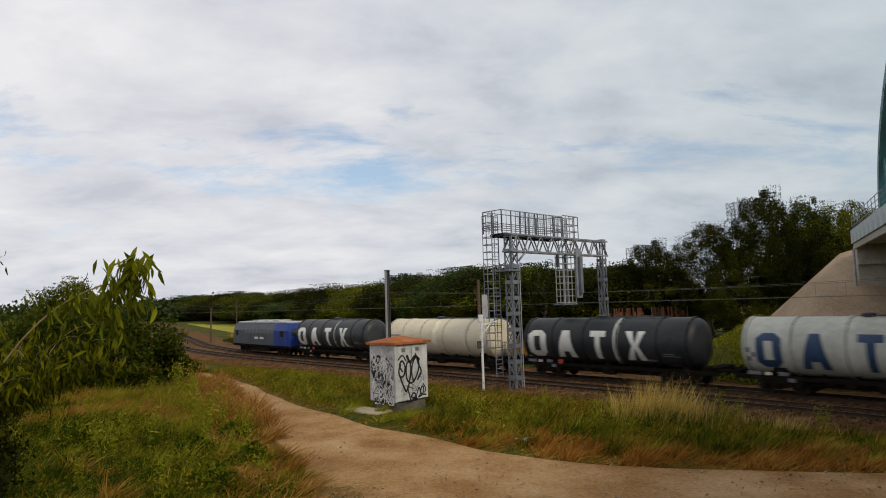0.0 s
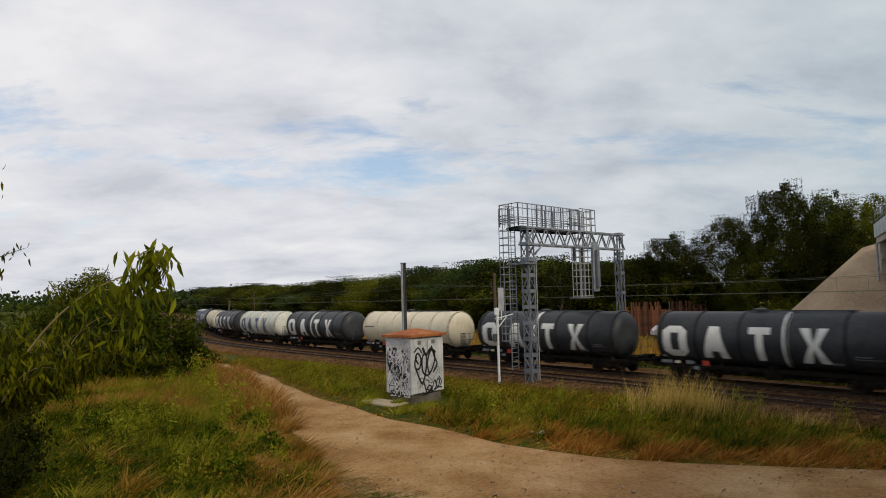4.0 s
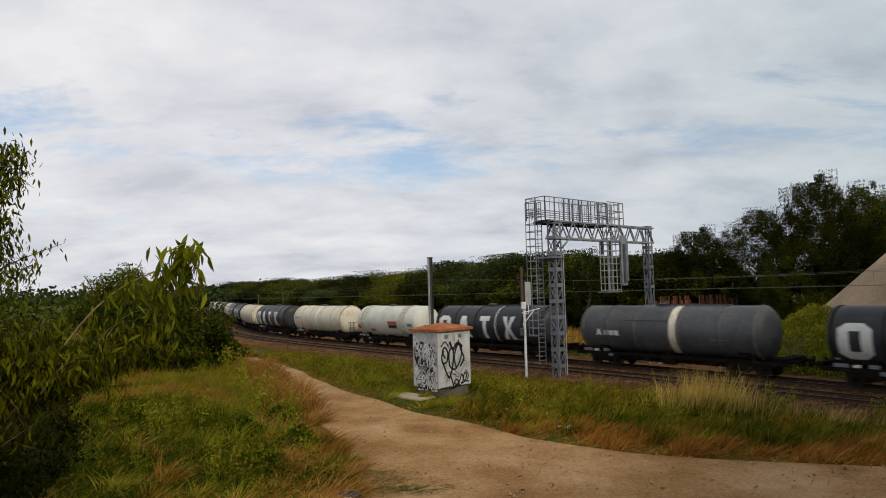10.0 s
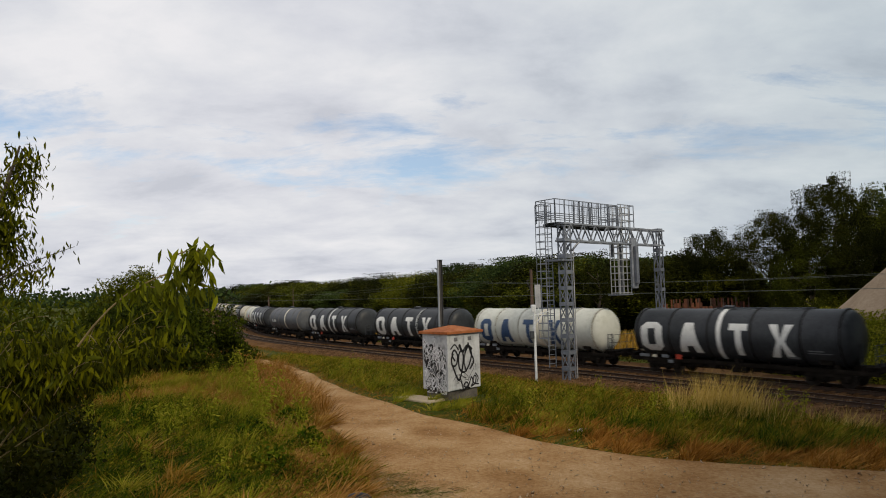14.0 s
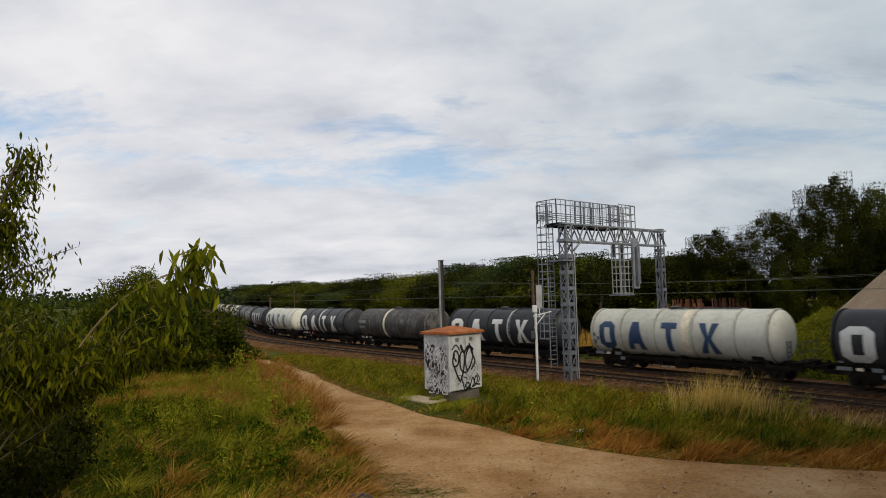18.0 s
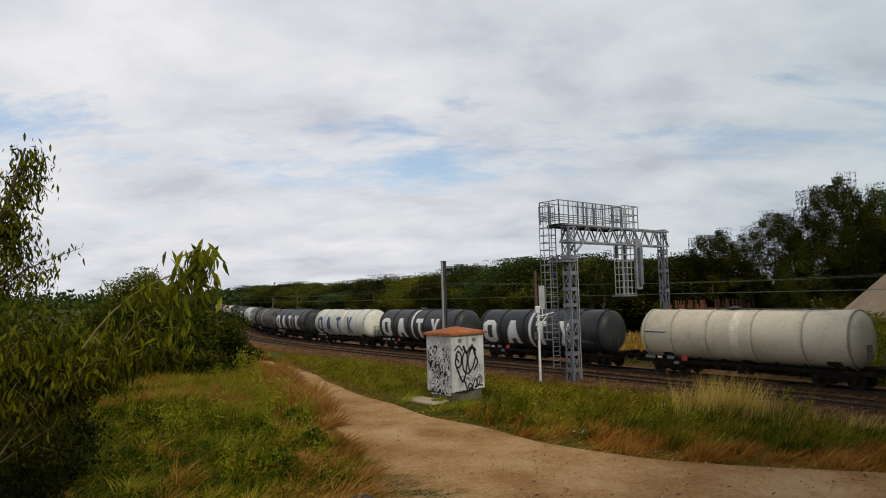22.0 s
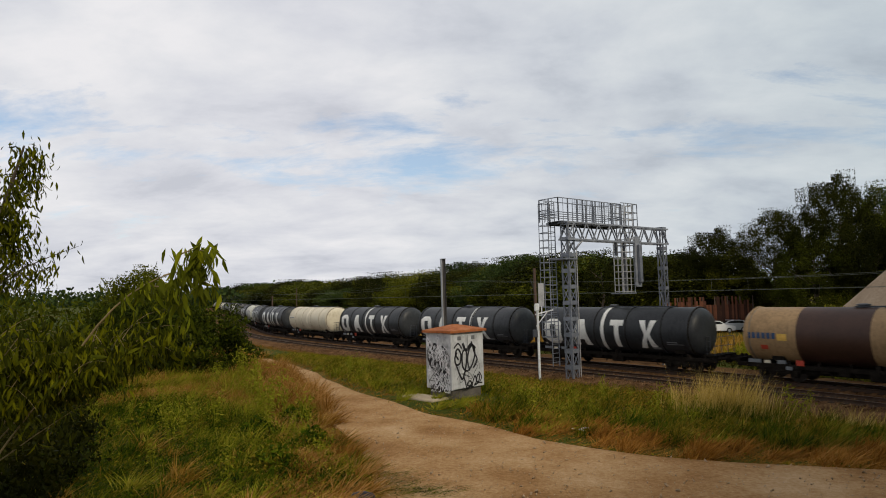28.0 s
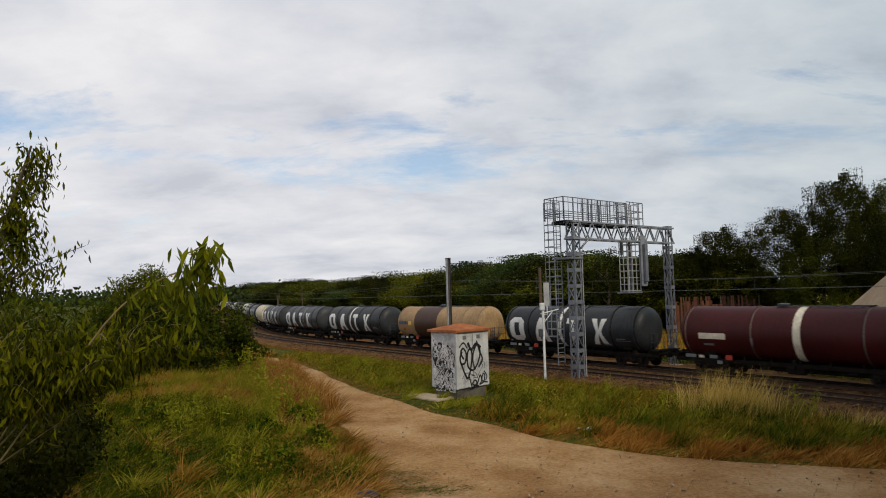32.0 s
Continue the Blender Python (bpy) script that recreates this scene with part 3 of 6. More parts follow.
def wheelset_mesh():
    g = Geo()
    for y in (-0.75, 0.75):
        s = 1 if y > 0 else -1
        g.lathe([(y - 0.07, 0.40), (y - 0.065, 0.46), (y + 0.05, 0.455), (y + 0.07, 0.40)], 20, "y", (0, 0, 0.46))
        g.lathe([(y + s * 0.05, 0.10), (y + s * 0.3, 0.09)], 10, "y", (0, 0, 0.46))
    g.lathe([(-0.75, 0.08), (0.75, 0.08)], 10, "y", (0, 0, 0.46))
    return g.mesh("wheelset", M["wheel"], True)


def bogie_mesh():
    g = Geo()
    for y in (-1.03, 1.03):
        g.add([(x, y + o, z) for o in (-0.06, 0.06) for x, z in ((-1.25, .62), (-1.15, .82), (-.55, .86), (-.35, 1.0), (.35, 1.0), (.55, .86), (1.15, .82), (1.25, .62), (.6, .5), (.3, .36), (-.3, .36), (-.6, .5))],
              [tuple(range(12)), tuple(range(23, 11, -1))] + [(i, (i + 1) % 12, 12 + (i + 1) % 12, 12 + i) for i in range(12)])
        for x in (-0.9, 0.9):
            g.box((x - 0.16, y - 0.12, 0.3), (x + 0.16, y + 0.12, 0.64), 0.04)
        for x in (-0.2, 0, 0.2):
            g.lathe([(0.4, 0.07), (0.62, 0.07)], 8, "z", (x, y + (0.1 if y > 0 else -0.1), 0))
    g.box((-0.3, -1.05, 0.6), (0.3, 1.05, 0.9), 0.05)
    return g.mesh("bogie_frame", M["frame_black"])


WHEELSET, BOGIE = wheelset_mesh(), bogie_mesh()


def cached(fn):
    memo = {}

    def get(*a):
        if a not in memo:
            memo[a] = fn(*a)
        return memo[a]
    return get


@cached
def barrel(length, colour):
    h = length / 2
    prof = [(-h, 0.15), (-h + 0.03, 0.66), (-h + 0.10, 1.08), (-h + 0.24, 1.38), (-h + 0.42, 1.54), (-h + 0.58, R_TANK)]
    prof += [(x, R_TANK) for x in np.linspace(-h + 1.2, h - 1.2, 7)] + [(-a, r) for a, r in prof[::-1]]
    return Geo().lathe(prof, 40, "x", (0, 0, Z_TANK)).mesh("tank_barrel", M[colour], True)


@cached
def hoop(colour, w, lift):
    return Geo().lathe([(-w / 2, R_TANK - 0.01), (-w / 2, R_TANK + lift), (w / 2, R_TANK + lift), (w / 2, R_TANK - 0.01)], 40, "x", (0, 0, Z_TANK)).mesh("hoop", M[colour], True)


@cached
def sill(length):
    g, h = Geo(), length / 2
    for y in (-1.05, 1.05):
        g.box((-h, y - 0.08, 0.76), (h, y + 0.08, 1.0), 0.02)
        for x in np.arange(-h + 0.8, h - 0.7, 1.6):
            g.box((x - 0.04, y - 0.09, 0.78), (x + 0.04, y + 0.09, 1.22))
    for x in (-h + 0.12, -h + 2.0, 0, h - 2.0, h - 0.12):
        g.box((x - 0.12, -1.1, 0.92), (x + 0.12, 1.1, 1.22), 0.02)
    g.box((-h, -0.3, 0.95), (h, 0.3, 1.2))
    return g.mesh("underframe", M["frame_black"])


@cached
def saddle(_):
    g = Geo()
    for y in (-1, 1):
        g.add([(x, y * b, z) for x in (-0.35, 0.35) for b, z in ((0.2, 1.2), (1.12, 1.2), (1.16, 1.9), (0.85, 1.55), (0.2, 1.3))],
              [(0, 1, 2, 3, 4), (9, 8, 7, 6, 5)] + [(i, (i + 1) % 5, 5 + (i + 1) % 5, 5 + i) for i in range(5)])
    return g.mesh("saddle", M["frame_black"])


@cached
def buffer(_):
    return Geo().lathe([(0, 0.16), (0.12, 0.16), (0.14, 0.10), (0.48, 0.09), (0.5, 0.23), (0.56, 0.23), (0.58, 0.2)], 14, "x").mesh("buffer", M["frame_black"], True)


@cached
def walkway(length):
    g, h = Geo(), length / 2
    z = Z_TANK + R_TANK + 0.04
    for y in (-0.32, 0.32):
        g.bar((-h, y, z), (h, y, z), 0.05, 0.06)
    for x in np.arange(-h, h + 0.1, 0.45):
        g.bar((x, -0.32, z + 0.01), (x, 0.32, z + 0.01), 0.12, 0.03)
    return g.mesh("top_walkway", M["dark_steel"])


@cached
def dome_lid(_):
    return Geo().lathe([(R_TANK - 0.1, 0.3), (R_TANK + 0.11, 0.3), (R_TANK + 0.11, 0.36), (R_TANK + 0.16, 0.34), (R_TANK + 0.2, 0.15)], 18, "z", (0, 0, Z_TANK)).mesh("manhole_lid", M["dark_steel"], True)


@cached
def ladder(z0, z1, w, mat):
    g = Geo()
    for y in (-w / 2, w / 2):
        g.bar((0, y, z0), (0, y, z1), 0.045)
    for z in np.arange(z0 + 0.2, z1, 0.3):
        g.bar((0, -w / 2, z), (0, w / 2, z), 0.03)
    return g.mesh("ladder", M[mat])


@cached
def rail_bar(z):
    return Geo().bar((0, -1.15, z), (0, 1.15, z), 0.033).mesh("rail_bar", M["dark_steel"])


@cached
def rail_post(_):
    return Geo().bar((0, 0, 1.2), (0, 0, 2.35), 0.035).mesh("rail_post", M["dark_steel"])


@cached
def step_plate(_):
    return Geo().box((-0.35, -1.3, 1.2), (0.35, 1.3, 1.25), 0.01).mesh("end_platform", M["frame_black"])


@cached
def outlet(_):
    g = Geo().lathe([(-1.25, 0.11), (1.25, 0.11)], 12, "y", (0, 0, 0.85))
    g.lathe([(0.75, 0.2), (1.35, 0.16)], 12, "z")
    for y in (-1.25, 1.25):
        g.lathe([(y - 0.06, 0.17), (y + 0.06, 0.17)], 12, "y", (0, 0, 0.85))
    return g.mesh("outlet_pipe", M["frame_black"], True)


@cached
def brake_rigging_and_fill(_):
    g = Geo()
    g.lathe([(-0.7, 0.2), (-0.65, 0.24), (0.65, 0.24), (0.7, 0.2)], 14, "x", (-1.9, 0.55, 0.78))
    g.box((1.3, 0.85, 0.55), (1.9, 1.12, 0.98), 0.04)
    g.box((2.4, 0.95, 0.62), (2.8, 1.1, 0.95), 0.03)
    g.bar((-3.9, 0.8, 0.7), (3.9, 0.8, 0.7), 0.07)
    g.bar((-3.9, 1.0, 0.88), (3.9, 1.0, 0.88), 0.16)
    # two solid middle blocks, added only to keep the gap under the tank dark
    g.box((-3.4, -0.5, 0.5), (3.2, 0.45, 0.97), 0.05)
    g.box((-4.0, -0.85, 0.5), (4.0, 0.85, 0.82), 0.05)
    for x in (-3.3, -1.0, 0.9, 2.2, 3.4):
        g.bar((x, 1.02, 0.4), (x + 0.35, 1.02, 0.95), 0.05)
    g.lathe([(-0.35, 0.15), (-0.32, 0.18), (0.32, 0.18), (0.35, 0.15)], 12, "x", (3.3, 0.75, 0.62))
    g.box((-0.6, 0.8, 0.42), (0.4, 1.15, 0.95), 0.05)
    g.box((-3.2, 0.9, 0.6), (-2.8, 1.1, 0.98), 0.03)
    return g.mesh("brake_gear", M["frame_black"], False)


@cached
def plate(w, h, mat, y=1.16):
    g = Geo().box((-w / 2, y, -h / 2), (w / 2, y + 0.015, h / 2), 0.003)
    return g.mesh("plate", M[mat])


@cached
def mark(kind, w, z0, z1, mat):
    rows = {"ring": RING, "wedge": WEDGE, "stem": STEM, "cross": CROSS, "block": BLOCK}[kind]
    # the wagon's front lies at +x, so outlines run from front to back
    g = on_tank(rows, w / 2, -w / 2, z0, z1)
    return g.mesh("painted_mark", M[mat], True)


@cached
def flank_band(w, mat):
    R, n = R_TANK + 0.02, 22
    g = Geo()
    a0, a1 = radians(-62), radians(88)
    for i in range(n):
        a, b = a0 + (a1 - a0) * i / n, a0 + (a1 - a0) * (i + 1) / n
        g.add([(x, R * cos(t), Z_TANK + R * sin(t)) for t in (a, b) for x in (-w / 2, w / 2)], [(0, 1, 3, 2)])
    return g.mesh("painted_band", M[mat], True)


@cached
def wide_band(w, mat):
    return Geo().lathe([(-w / 2, R_TANK - 0.01), (-w / 2, R_TANK + 0.008), (w / 2, R_TANK + 0.008), (w / 2, R_TANK - 0.01)], 40, "x", (0, 0, Z_TANK)).mesh("painted_band", M[mat], True)


def at_x(x):
    return Matrix.Translation((x, 0, 0))


def tank_wagon(colour, label, marks=(), bands=(), hoops=(), plates=(), length=13.6, over=16.35, hoop_mat=None, walk_len=5.0, ahead=0.35):
    """marks: (shape, front, back, z0, z1, paint) and bands: (place, width, paint) in shares of the tank's length from the front."""
    w = thing("tank_wagon", label, "tank wagon", "wagons of the freight train")
    h, lf = length / 2, over - 1.24
    b = part("tank_barrel", barrel(length, colour), None, w, m=at_x(ahead))
    for x in hoops:
        part("hoop", hoop(hoop_mat or colour, 0.12, 0.045), None, b, m=at_x(h - x * length))
        part("seam", hoop("seam" if "black" not in colour else "frame_black", 0.055, 0.008), None, b, m=at_x(h - x * length - 0.10))
    for kind, a, c, z0, z1, mat in marks:
        part("painted_mark", mark(kind, (c - a) * length, z0, z1, mat), None, b, "plain painted block", m=at_x(h - (a + c) / 2 * length))
    for x, wid, mat in bands:
        part("painted_band", (wide_band if wid > 1.0 else flank_band)(wid, mat), None, b, "painted band round the tank", m=at_x(h - x * length))
    part("top_walkway", walkway(walk_len), None, w, "dark steel grating walkway", m=at_x(ahead - 0.12 * length))
    part("manhole_lid", dome_lid(0), None, w, m=at_x(ahead + 0.04 * length))
    part("underframe", sill(lf), None, w)
    for x in (-h + 1.75, h - 1.75):
        part("saddle", saddle(0), None, w, m=at_x(x))
        bo = part("bogie", BOGIE, None, w, "black bogie grimed with brake dust", m=at_x(x))
        for dx in (-0.9, 0.9):
            part("wheelset", WHEELSET, None, bo, m=at_x(dx))
    for sx in (-1, 1):
        for y in (-0.875, 0.875):
            part("buffer", buffer(0), None, w, m=Matrix.Translation((sx * lf / 2, y, 1.06)) @ (Matrix.Rotation(pi if sx < 0 else 0, 4, "Z")))
    part("outlet_pipe", outlet(0), None, w)
    part("brake_gear", brake_rigging_and_fill(0), None, w)
    part("end_platform", step_plate(0), None, w, m=at_x(-lf / 2 + 0.3))
    for y in (-1.15, -0.4, 0.4, 1.15):
        part("rail_post", rail_post(0), None, w, m=Matrix.Translation((-lf / 2 + 0.1, y, 0)))
    for z in (1.8, 2.35):
        part("rail_bar", rail_bar(z), None, w, m=at_x(-lf / 2 + 0.1))
    part("ladder", ladder(1.2, 2.35, 0.42, "dark_steel"), None, w, "short dark steel ladder", m=Matrix.Translation((ahead - h - 0.04, 0.25, 0)))
    for x, z, wid, hei, mat in plates:
        part("plate", plate(wid, hei, mat), None, w, m=Matrix.Translation((ahead + h - x * length, 0, z)))
    return w




def four_marks(mat, spans):
    return [(k, a, c, -1.12, 0.76, mat) for k, (a, c) in zip(("ring", "wedge", "stem", "cross"), spans)]


PLATES = ((0.055, 1.11, 0.75, 0.2, "decal_grey"), (0.11, 1.1, 0.35, 0.16, "decal_cream"), (0.17, 1.12, 0.5, 0.2, "decal_grey"), (0.20, 0.8, 0.35, 0.2, "decal_grey"))
RED_PLATE = PLATES + ((0.245, 1.12, 0.42, 0.3, "orange_plate"),)
HOOPS = (0.03, 0.21, 0.405, 0.604, 0.81, 0.955)
SEQ_T = ((0.057, 0.176), (0.245, 0.362), (0.455, 0.543), (0.655, 0.76))
SEQ_A = ((0.06, 0.18), (0.262, 0.38), (0.516, 0.60), (0.69, 0.79))
SEQ_W = ((0.08, 0.18), (0.25, 0.355), (0.45, 0.535), (0.645, 0.745))


def black_wagon(seq, band):
    return tank_wagon("tank_black", "anthracite tank wagon with large white painted marks and a white band",
                      four_marks("decal_white", seq) + [("block", 0.84, 0.93, -0.80, -0.75, "decal_grey"), ("block", 0.845, 0.90, -0.68, -0.61, "decal_grey"), ("block", 0.757, 0.80, -1.16, -1.02, "decal_grey"), ("block", 0.035, 0.05, -1.2, -1.08, "decal_white")],
                      ((band, 0.29, "decal_white"),), HOOPS, RED_PLATE, walk_len=5.5)


def white_wagon():
    return tank_wagon("tank_white", "white tank wagon with large dark blue painted marks",
                      four_marks("decal_blue", SEQ_W) + [("block", 0.04, 0.056, -0.3, -0.05, "decal_grey"), ("block", 0.06, 0.076, -0.55, -0.3, "decal_grey"), ("block", 0.04, 0.056, -0.8, -0.55, "decal_grey")],
                      ((0.575, 0.55, "decal_cream"),), HOOPS, PLATES)


def cream_wagon(mat="tank_cream", band="decal_cream", tag="decal_blue", label="cream tank wagon with pale hoops and a lighter band"):
    return tank_wagon(mat, label, [("block", 0.05, 0.17, 0.15, 0.22, tag), ("block", 0.05, 0.15, 0.28, 0.33, "decal_white")],
                      ((0.51, 0.55, band),), (0.04, 0.19, 0.37, 0.58, 0.79, 0.96), RED_PLATE, hoop_mat=mat, walk_len=6.5)


def short_wagon():
    return tank_wagon("tank_white", "short white tank wagon with double hoops and a red label",
                      [("block", 0.56, 0.70, -0.2, 0.08, "orange_plate"), ("block", 0.57, 0.70, -0.62, -0.25, "dark_plate"), ("block", 0.86, 0.93, -0.4, -0.1, "decal_grey"),
                       ("block", 0.05, 0.10, -0.75, -0.35, "orange_plate"), ("block", 0.26, 0.34, -1.0, -0.75, "orange_plate")], (),
                      (0.11, 0.135, 0.17, 0.74, 0.77, 0.80), PLATES, 11.4, 13.7, walk_len=4.0, ahead=0.2)


def grey_wagon():
    return tank_wagon("tank_grey", "mid-grey tank wagon with a white band and small white mark",
                      [("wedge", 0.135, 0.17, -0.42, 0.02, "decal_white")] + [("block", 0.185 + k * 0.031, 0.21 + k * 0.031, -0.40, -0.06, "decal_white") for k in range(3)] + [ ("block", 0.31, 0.56, 0.62, 0.68, "dark_plate"), ("block", 0.76, 0.84, -0.45, -0.4, "decal_grey")],
                      ((0.575, 0.5, "decal_cream"),), (0.045, 0.2, 0.36, 0.6, 0.8, 0.955), PLATES)


def dirty_wagon():
    return tank_wagon("tank_dirty", "soot-stained grey tank wagon with peeling patches",
                      [("block", 0.03, 0.15, 0.05, 0.4, "decal_grey"), ("block", 0.05, 0.14, -0.5, -0.2, "decal_grey")],
                      ((0.42, 0.35, "decal_cream"),), (0.045, 0.2, 0.36, 0.6, 0.8, 0.955), PLATES)


def tan_wagon():
    w = tank_wagon("tank_tan", "tan tank wagon with a wide dark brown band",
                   [("block", 0.172, 0.212, -0.22, 0.16, "yellow_plate")] + [("block", 0.045 + k * 0.021, 0.06 + k * 0.021, -0.14, 0.2, "decal_blue") for k in range(6)] + [ ("block", 0.10, 0.13, -0.75, -0.5, "orange_plate"), ("block", 0.62, 0.66, -0.95, -0.75, "decal_cream")],
                   ((0.385, 3.7, "tank_brown"),), (0.045, 0.8, 0.955), RED_PLATE)
    return w


def red_wagon():
    return tank_wagon("tank_red", "dark red tank wagon with a cream band and small cream mark",
                      [("block", 0.12, 0.25, -0.35, 0.02, "decal_cream"), ("block", 0.14, 0.19, -0.75, -0.62, "decal_grey"), ("block", 0.36, 0.375, -0.6, -0.2, "decal_grey")],
                      ((0.56, 0.42, "decal_cream"),), (0.045, 0.36, 0.8, 0.955), RED_PLATE)


def locomotive():
    w = thing("locomotive", "slate-grey locomotive with a bright blue cab and pale roof", "locomotive")
    L = 17.0
    h = L / 2

    def shell(x0, x1, nose0, nose1):
        sec = [(-1.45, 1.15), (-1.48, 2.9), (-1.2, 3.75), (1.2, 3.75), (1.48, 2.9), (1.45, 1.15)]
        g = Geo()
        rows = [(x0 + nose0 * 0.0, 0.96 if nose0 else 1), (x0 + nose0, 1.0), (x1 - nose1, 1.0), (x1, 0.96 if nose1 else 1)]
        for x, k in rows:
            g.v += [(x + (0.55 * (1 if x < 0 else -1) * max(0, z - 2.3) / 1.45 if k < 1 else 0), y * k, z) for y, z in sec]
        for i in range(3):
            g.f += [(i * 6 + j, i * 6 + (j + 1) % 6, i * 6 + 6 + (j + 1) % 6, i * 6 + 6 + j) for j in range(6)]
        g.f += [tuple(range(5, -1, -1)), tuple(range(18, 24))]
        return g
    part("body", shell(-h + 4.2, h - 3.6, 0, 0), M["loco_grey"], w, "slate-grey ribbed body side")
    for x0, x1, a, c in ((h - 3.6, h, 0, 0.6), (-h, -h + 4.2, 0.6, 0)):
        cab = part("cab", shell(x0, x1, a, c), M["loco_blue" if x0 < 0 else "loco_grey"], w, "bright blue cab" if x0 < 0 else "slate-grey cab")
        s = 1 if x0 > 0 else -1
        part("cab_window", Geo().box((x0 + 1.6, 1.475, 2.2), (x0 + 2.4, 1.5, 2.9), 0.01), M["glass"], cab)
        part("windscreen", Geo().box((-0.02, -1.1, 0), (0.02, 1.1, 0.75), 0.01), M["glass"], cab, m=Matrix.Translation((s * (h - 0.05), 0, 2.45)) @ Matrix.Rotation(-s * 0.36, 4, "Y"))
    part("roof", Geo().box((-h + 1.2, -1.15, 3.74), (h - 1.2, 1.15, 3.98), 0.1), M["loco_roof"], w, "pale grey roof")
    for x in (-3.5, -0.5, 2.5):
        part("roof_box", Geo().box((x - 0.9, -0.8, 3.97), (x + 0.9, 0.8, 4.15), 0.06), M["loco_roof"], w)
    for x in np.arange(-4.2, 4.6, 1.1):
        part("grille", Geo().box((x, 1.47, 2.55), (x + 0.8, 1.495, 3.1), 0.01), M["vent"], w)
    for x in (-1.4, 0.2):
        part("lettering_bar", Geo().box((x, 1.47, 1.85), (x + 1.1, 1.492, 2.1)), M["decal_white"], w, "plain white painted bar")
    part("underframe", Geo().box((-h, -1.4, 0.85), (h, 1.4, 1.16), 0.05), M["frame_black"], w)
    part("fuel_tank", Geo().box((-2.6, -1.3, 0.35), (2.6, 1.3, 0.9), 0.08), M["frame_black"], w)
    for x in (-5.6, 5.6):
        bo = part("bogie", BOGIE, None, w, m=at_x(x))
        for dx in (-1.2, 0.0, 1.2):
            part("wheelset", WHEELSET, None, bo, m=at_x(dx))
    for sx in (-1, 1):
        for y in (-0.875, 0.875):
            part("buffer", buffer(0), None, w, m=Matrix.Translation((sx * h, y, 1.06)) @ Matrix.Rotation(pi if sx < 0 else 0, 4, "Z"))
    return w


# order of the wagons behind the locomotive, and how far each front gap lies behind the first
ORDER = "TCTWAKATCTISTGATWADTWAACATANAR"
FRONT = (-0.00, 16.34, 33.05, 49.52, 65.44, 82.02, 98.79, 115.08, 131.16, 147.93, 164.56, 181.37, 195.27, 212.12, 228.50, 245.63, 262.01, 278.65, 294.91, 310.97, 327.76, 343.84, 360.09, 376.39, 392.94, 409.60, 425.46, 442.13, 458.24, 475.08, 490.96)
MAKERS = {"T": lambda: black_wagon(SEQ_T, 0.60), "A": lambda: black_wagon(SEQ_A, 0.467), "W": white_wagon, "C": cream_wagon,
          "K": lambda: cream_wagon(tag="dark_plate", label="cream tank wagon with a dark nameplate and red plate"),
          "I": lambda: cream_wagon("tank_ivory", "decal_white", label="off-white tank wagon with pale blue stripes"),
          "S": short_wagon, "G": grey_wagon, "D": dirty_wagon, "N": tan_wagon, "R": red_wagon}
TRAIN, _first = [(locomotive(), -8.8)], {}
for i, k in enumerate(ORDER):
    if k in _first:
        w = copy_thing(_first[k], Matrix())
    else:
        w = _first[k] = MAKERS[k]()
    TRAIN.append((w, (FRONT[i] + FRONT[i + 1]) / 2))

# arc length of the gap behind the locomotive at each full second
TRAVEL = (65.6, 83.8, 101.7, 119.7, 137.8, 155.8, 173.7, 191.6, 209.2, 226.5, 243.5, 260.0, 275.9, 291.3, 306.1, 320.2, 333.7, 346.6, 359.0, 370.9, 382.3, 393.2, 403.9, 414.2, 424.2, 434.0, 443.4, 452.9, 462.2, 471.4, 480.6, 490.0, 499.6)


def motions():
    for w, back in TRAIN:
        rows = []
        for t, lead in enumerate(TRAVEL):
            s = lead - back
            a, b = beside(s - 5.4, 0.0), beside(s + 5.4, 0.0)
            c, d = (a + b) / 2, b - a
            rows.append((float(t), Matrix.Translation(c) @ Matrix.Rotation(math.atan2(d.y, d.x), 4, "Z")))
        walk(w, rows)

# ---------------------------------------------------------------- beside the line: gantry, masts, cabinet
U, V = Vector((0.771, 0.637, 0)), Vector((-0.637, 0.771, 0))      # across and along the line at the gantry


def frame_at(p, u=U, v=V):
    m = Matrix((( u.x, v.x, 0, p[0]), (u.y, v.y, 0, p[1]), (0, 0, 1, p[2]), (0, 0, 0, 1)))
    return m


def lattice(g, x0, x1, y0, y1, z0, z1, post=0.09, lace=0.045, pitch=1.45):
    """A column of four angle posts with batten plates and one slanting lace between two battens."""
    for x in (x0, x1):
        for y in (y0, y1):
            sx, sy = (1 if x == x0 else -1), (1 if y == y0 else -1)
            g.box((min(x, x + sx * post), min(y, y + sy * 0.02), z0), (max(x, x + sx * post), max(y, y + sy * 0.02), z1))
            g.box((min(x, x + sx * 0.02), min(y, y + sy * post), z0), (max(x, x + sx * 0.02), max(y, y + sy * post), z1))
    n = max(1, int(round((z1 - z0) / pitch)))
    for i in range(n + 1):
        z = z0 + (z1 - z0) * i / n
        for y in (y0 - 0.012, y1 + 0.012):
            g.box((x0, y - 0.008, z - 0.13), (x1, y + 0.008, z + 0.13))
        for x in (x0 - 0.012, x1 + 0.012):
            g.box((x - 0.008, y0, z - 0.13), (x + 0.008, y1, z + 0.13))
        if i < n:
            a, b = (z, z + (z1 - z0) / n) if i % 2 else (z + (z1 - z0) / n, z)
            for y in (y0, y1):
                g.bar((x0, y, a), (x1, y, b), lace)
            for x in (x0, x1):
                g.bar((x, y0, a), (x, y1, b), lace)


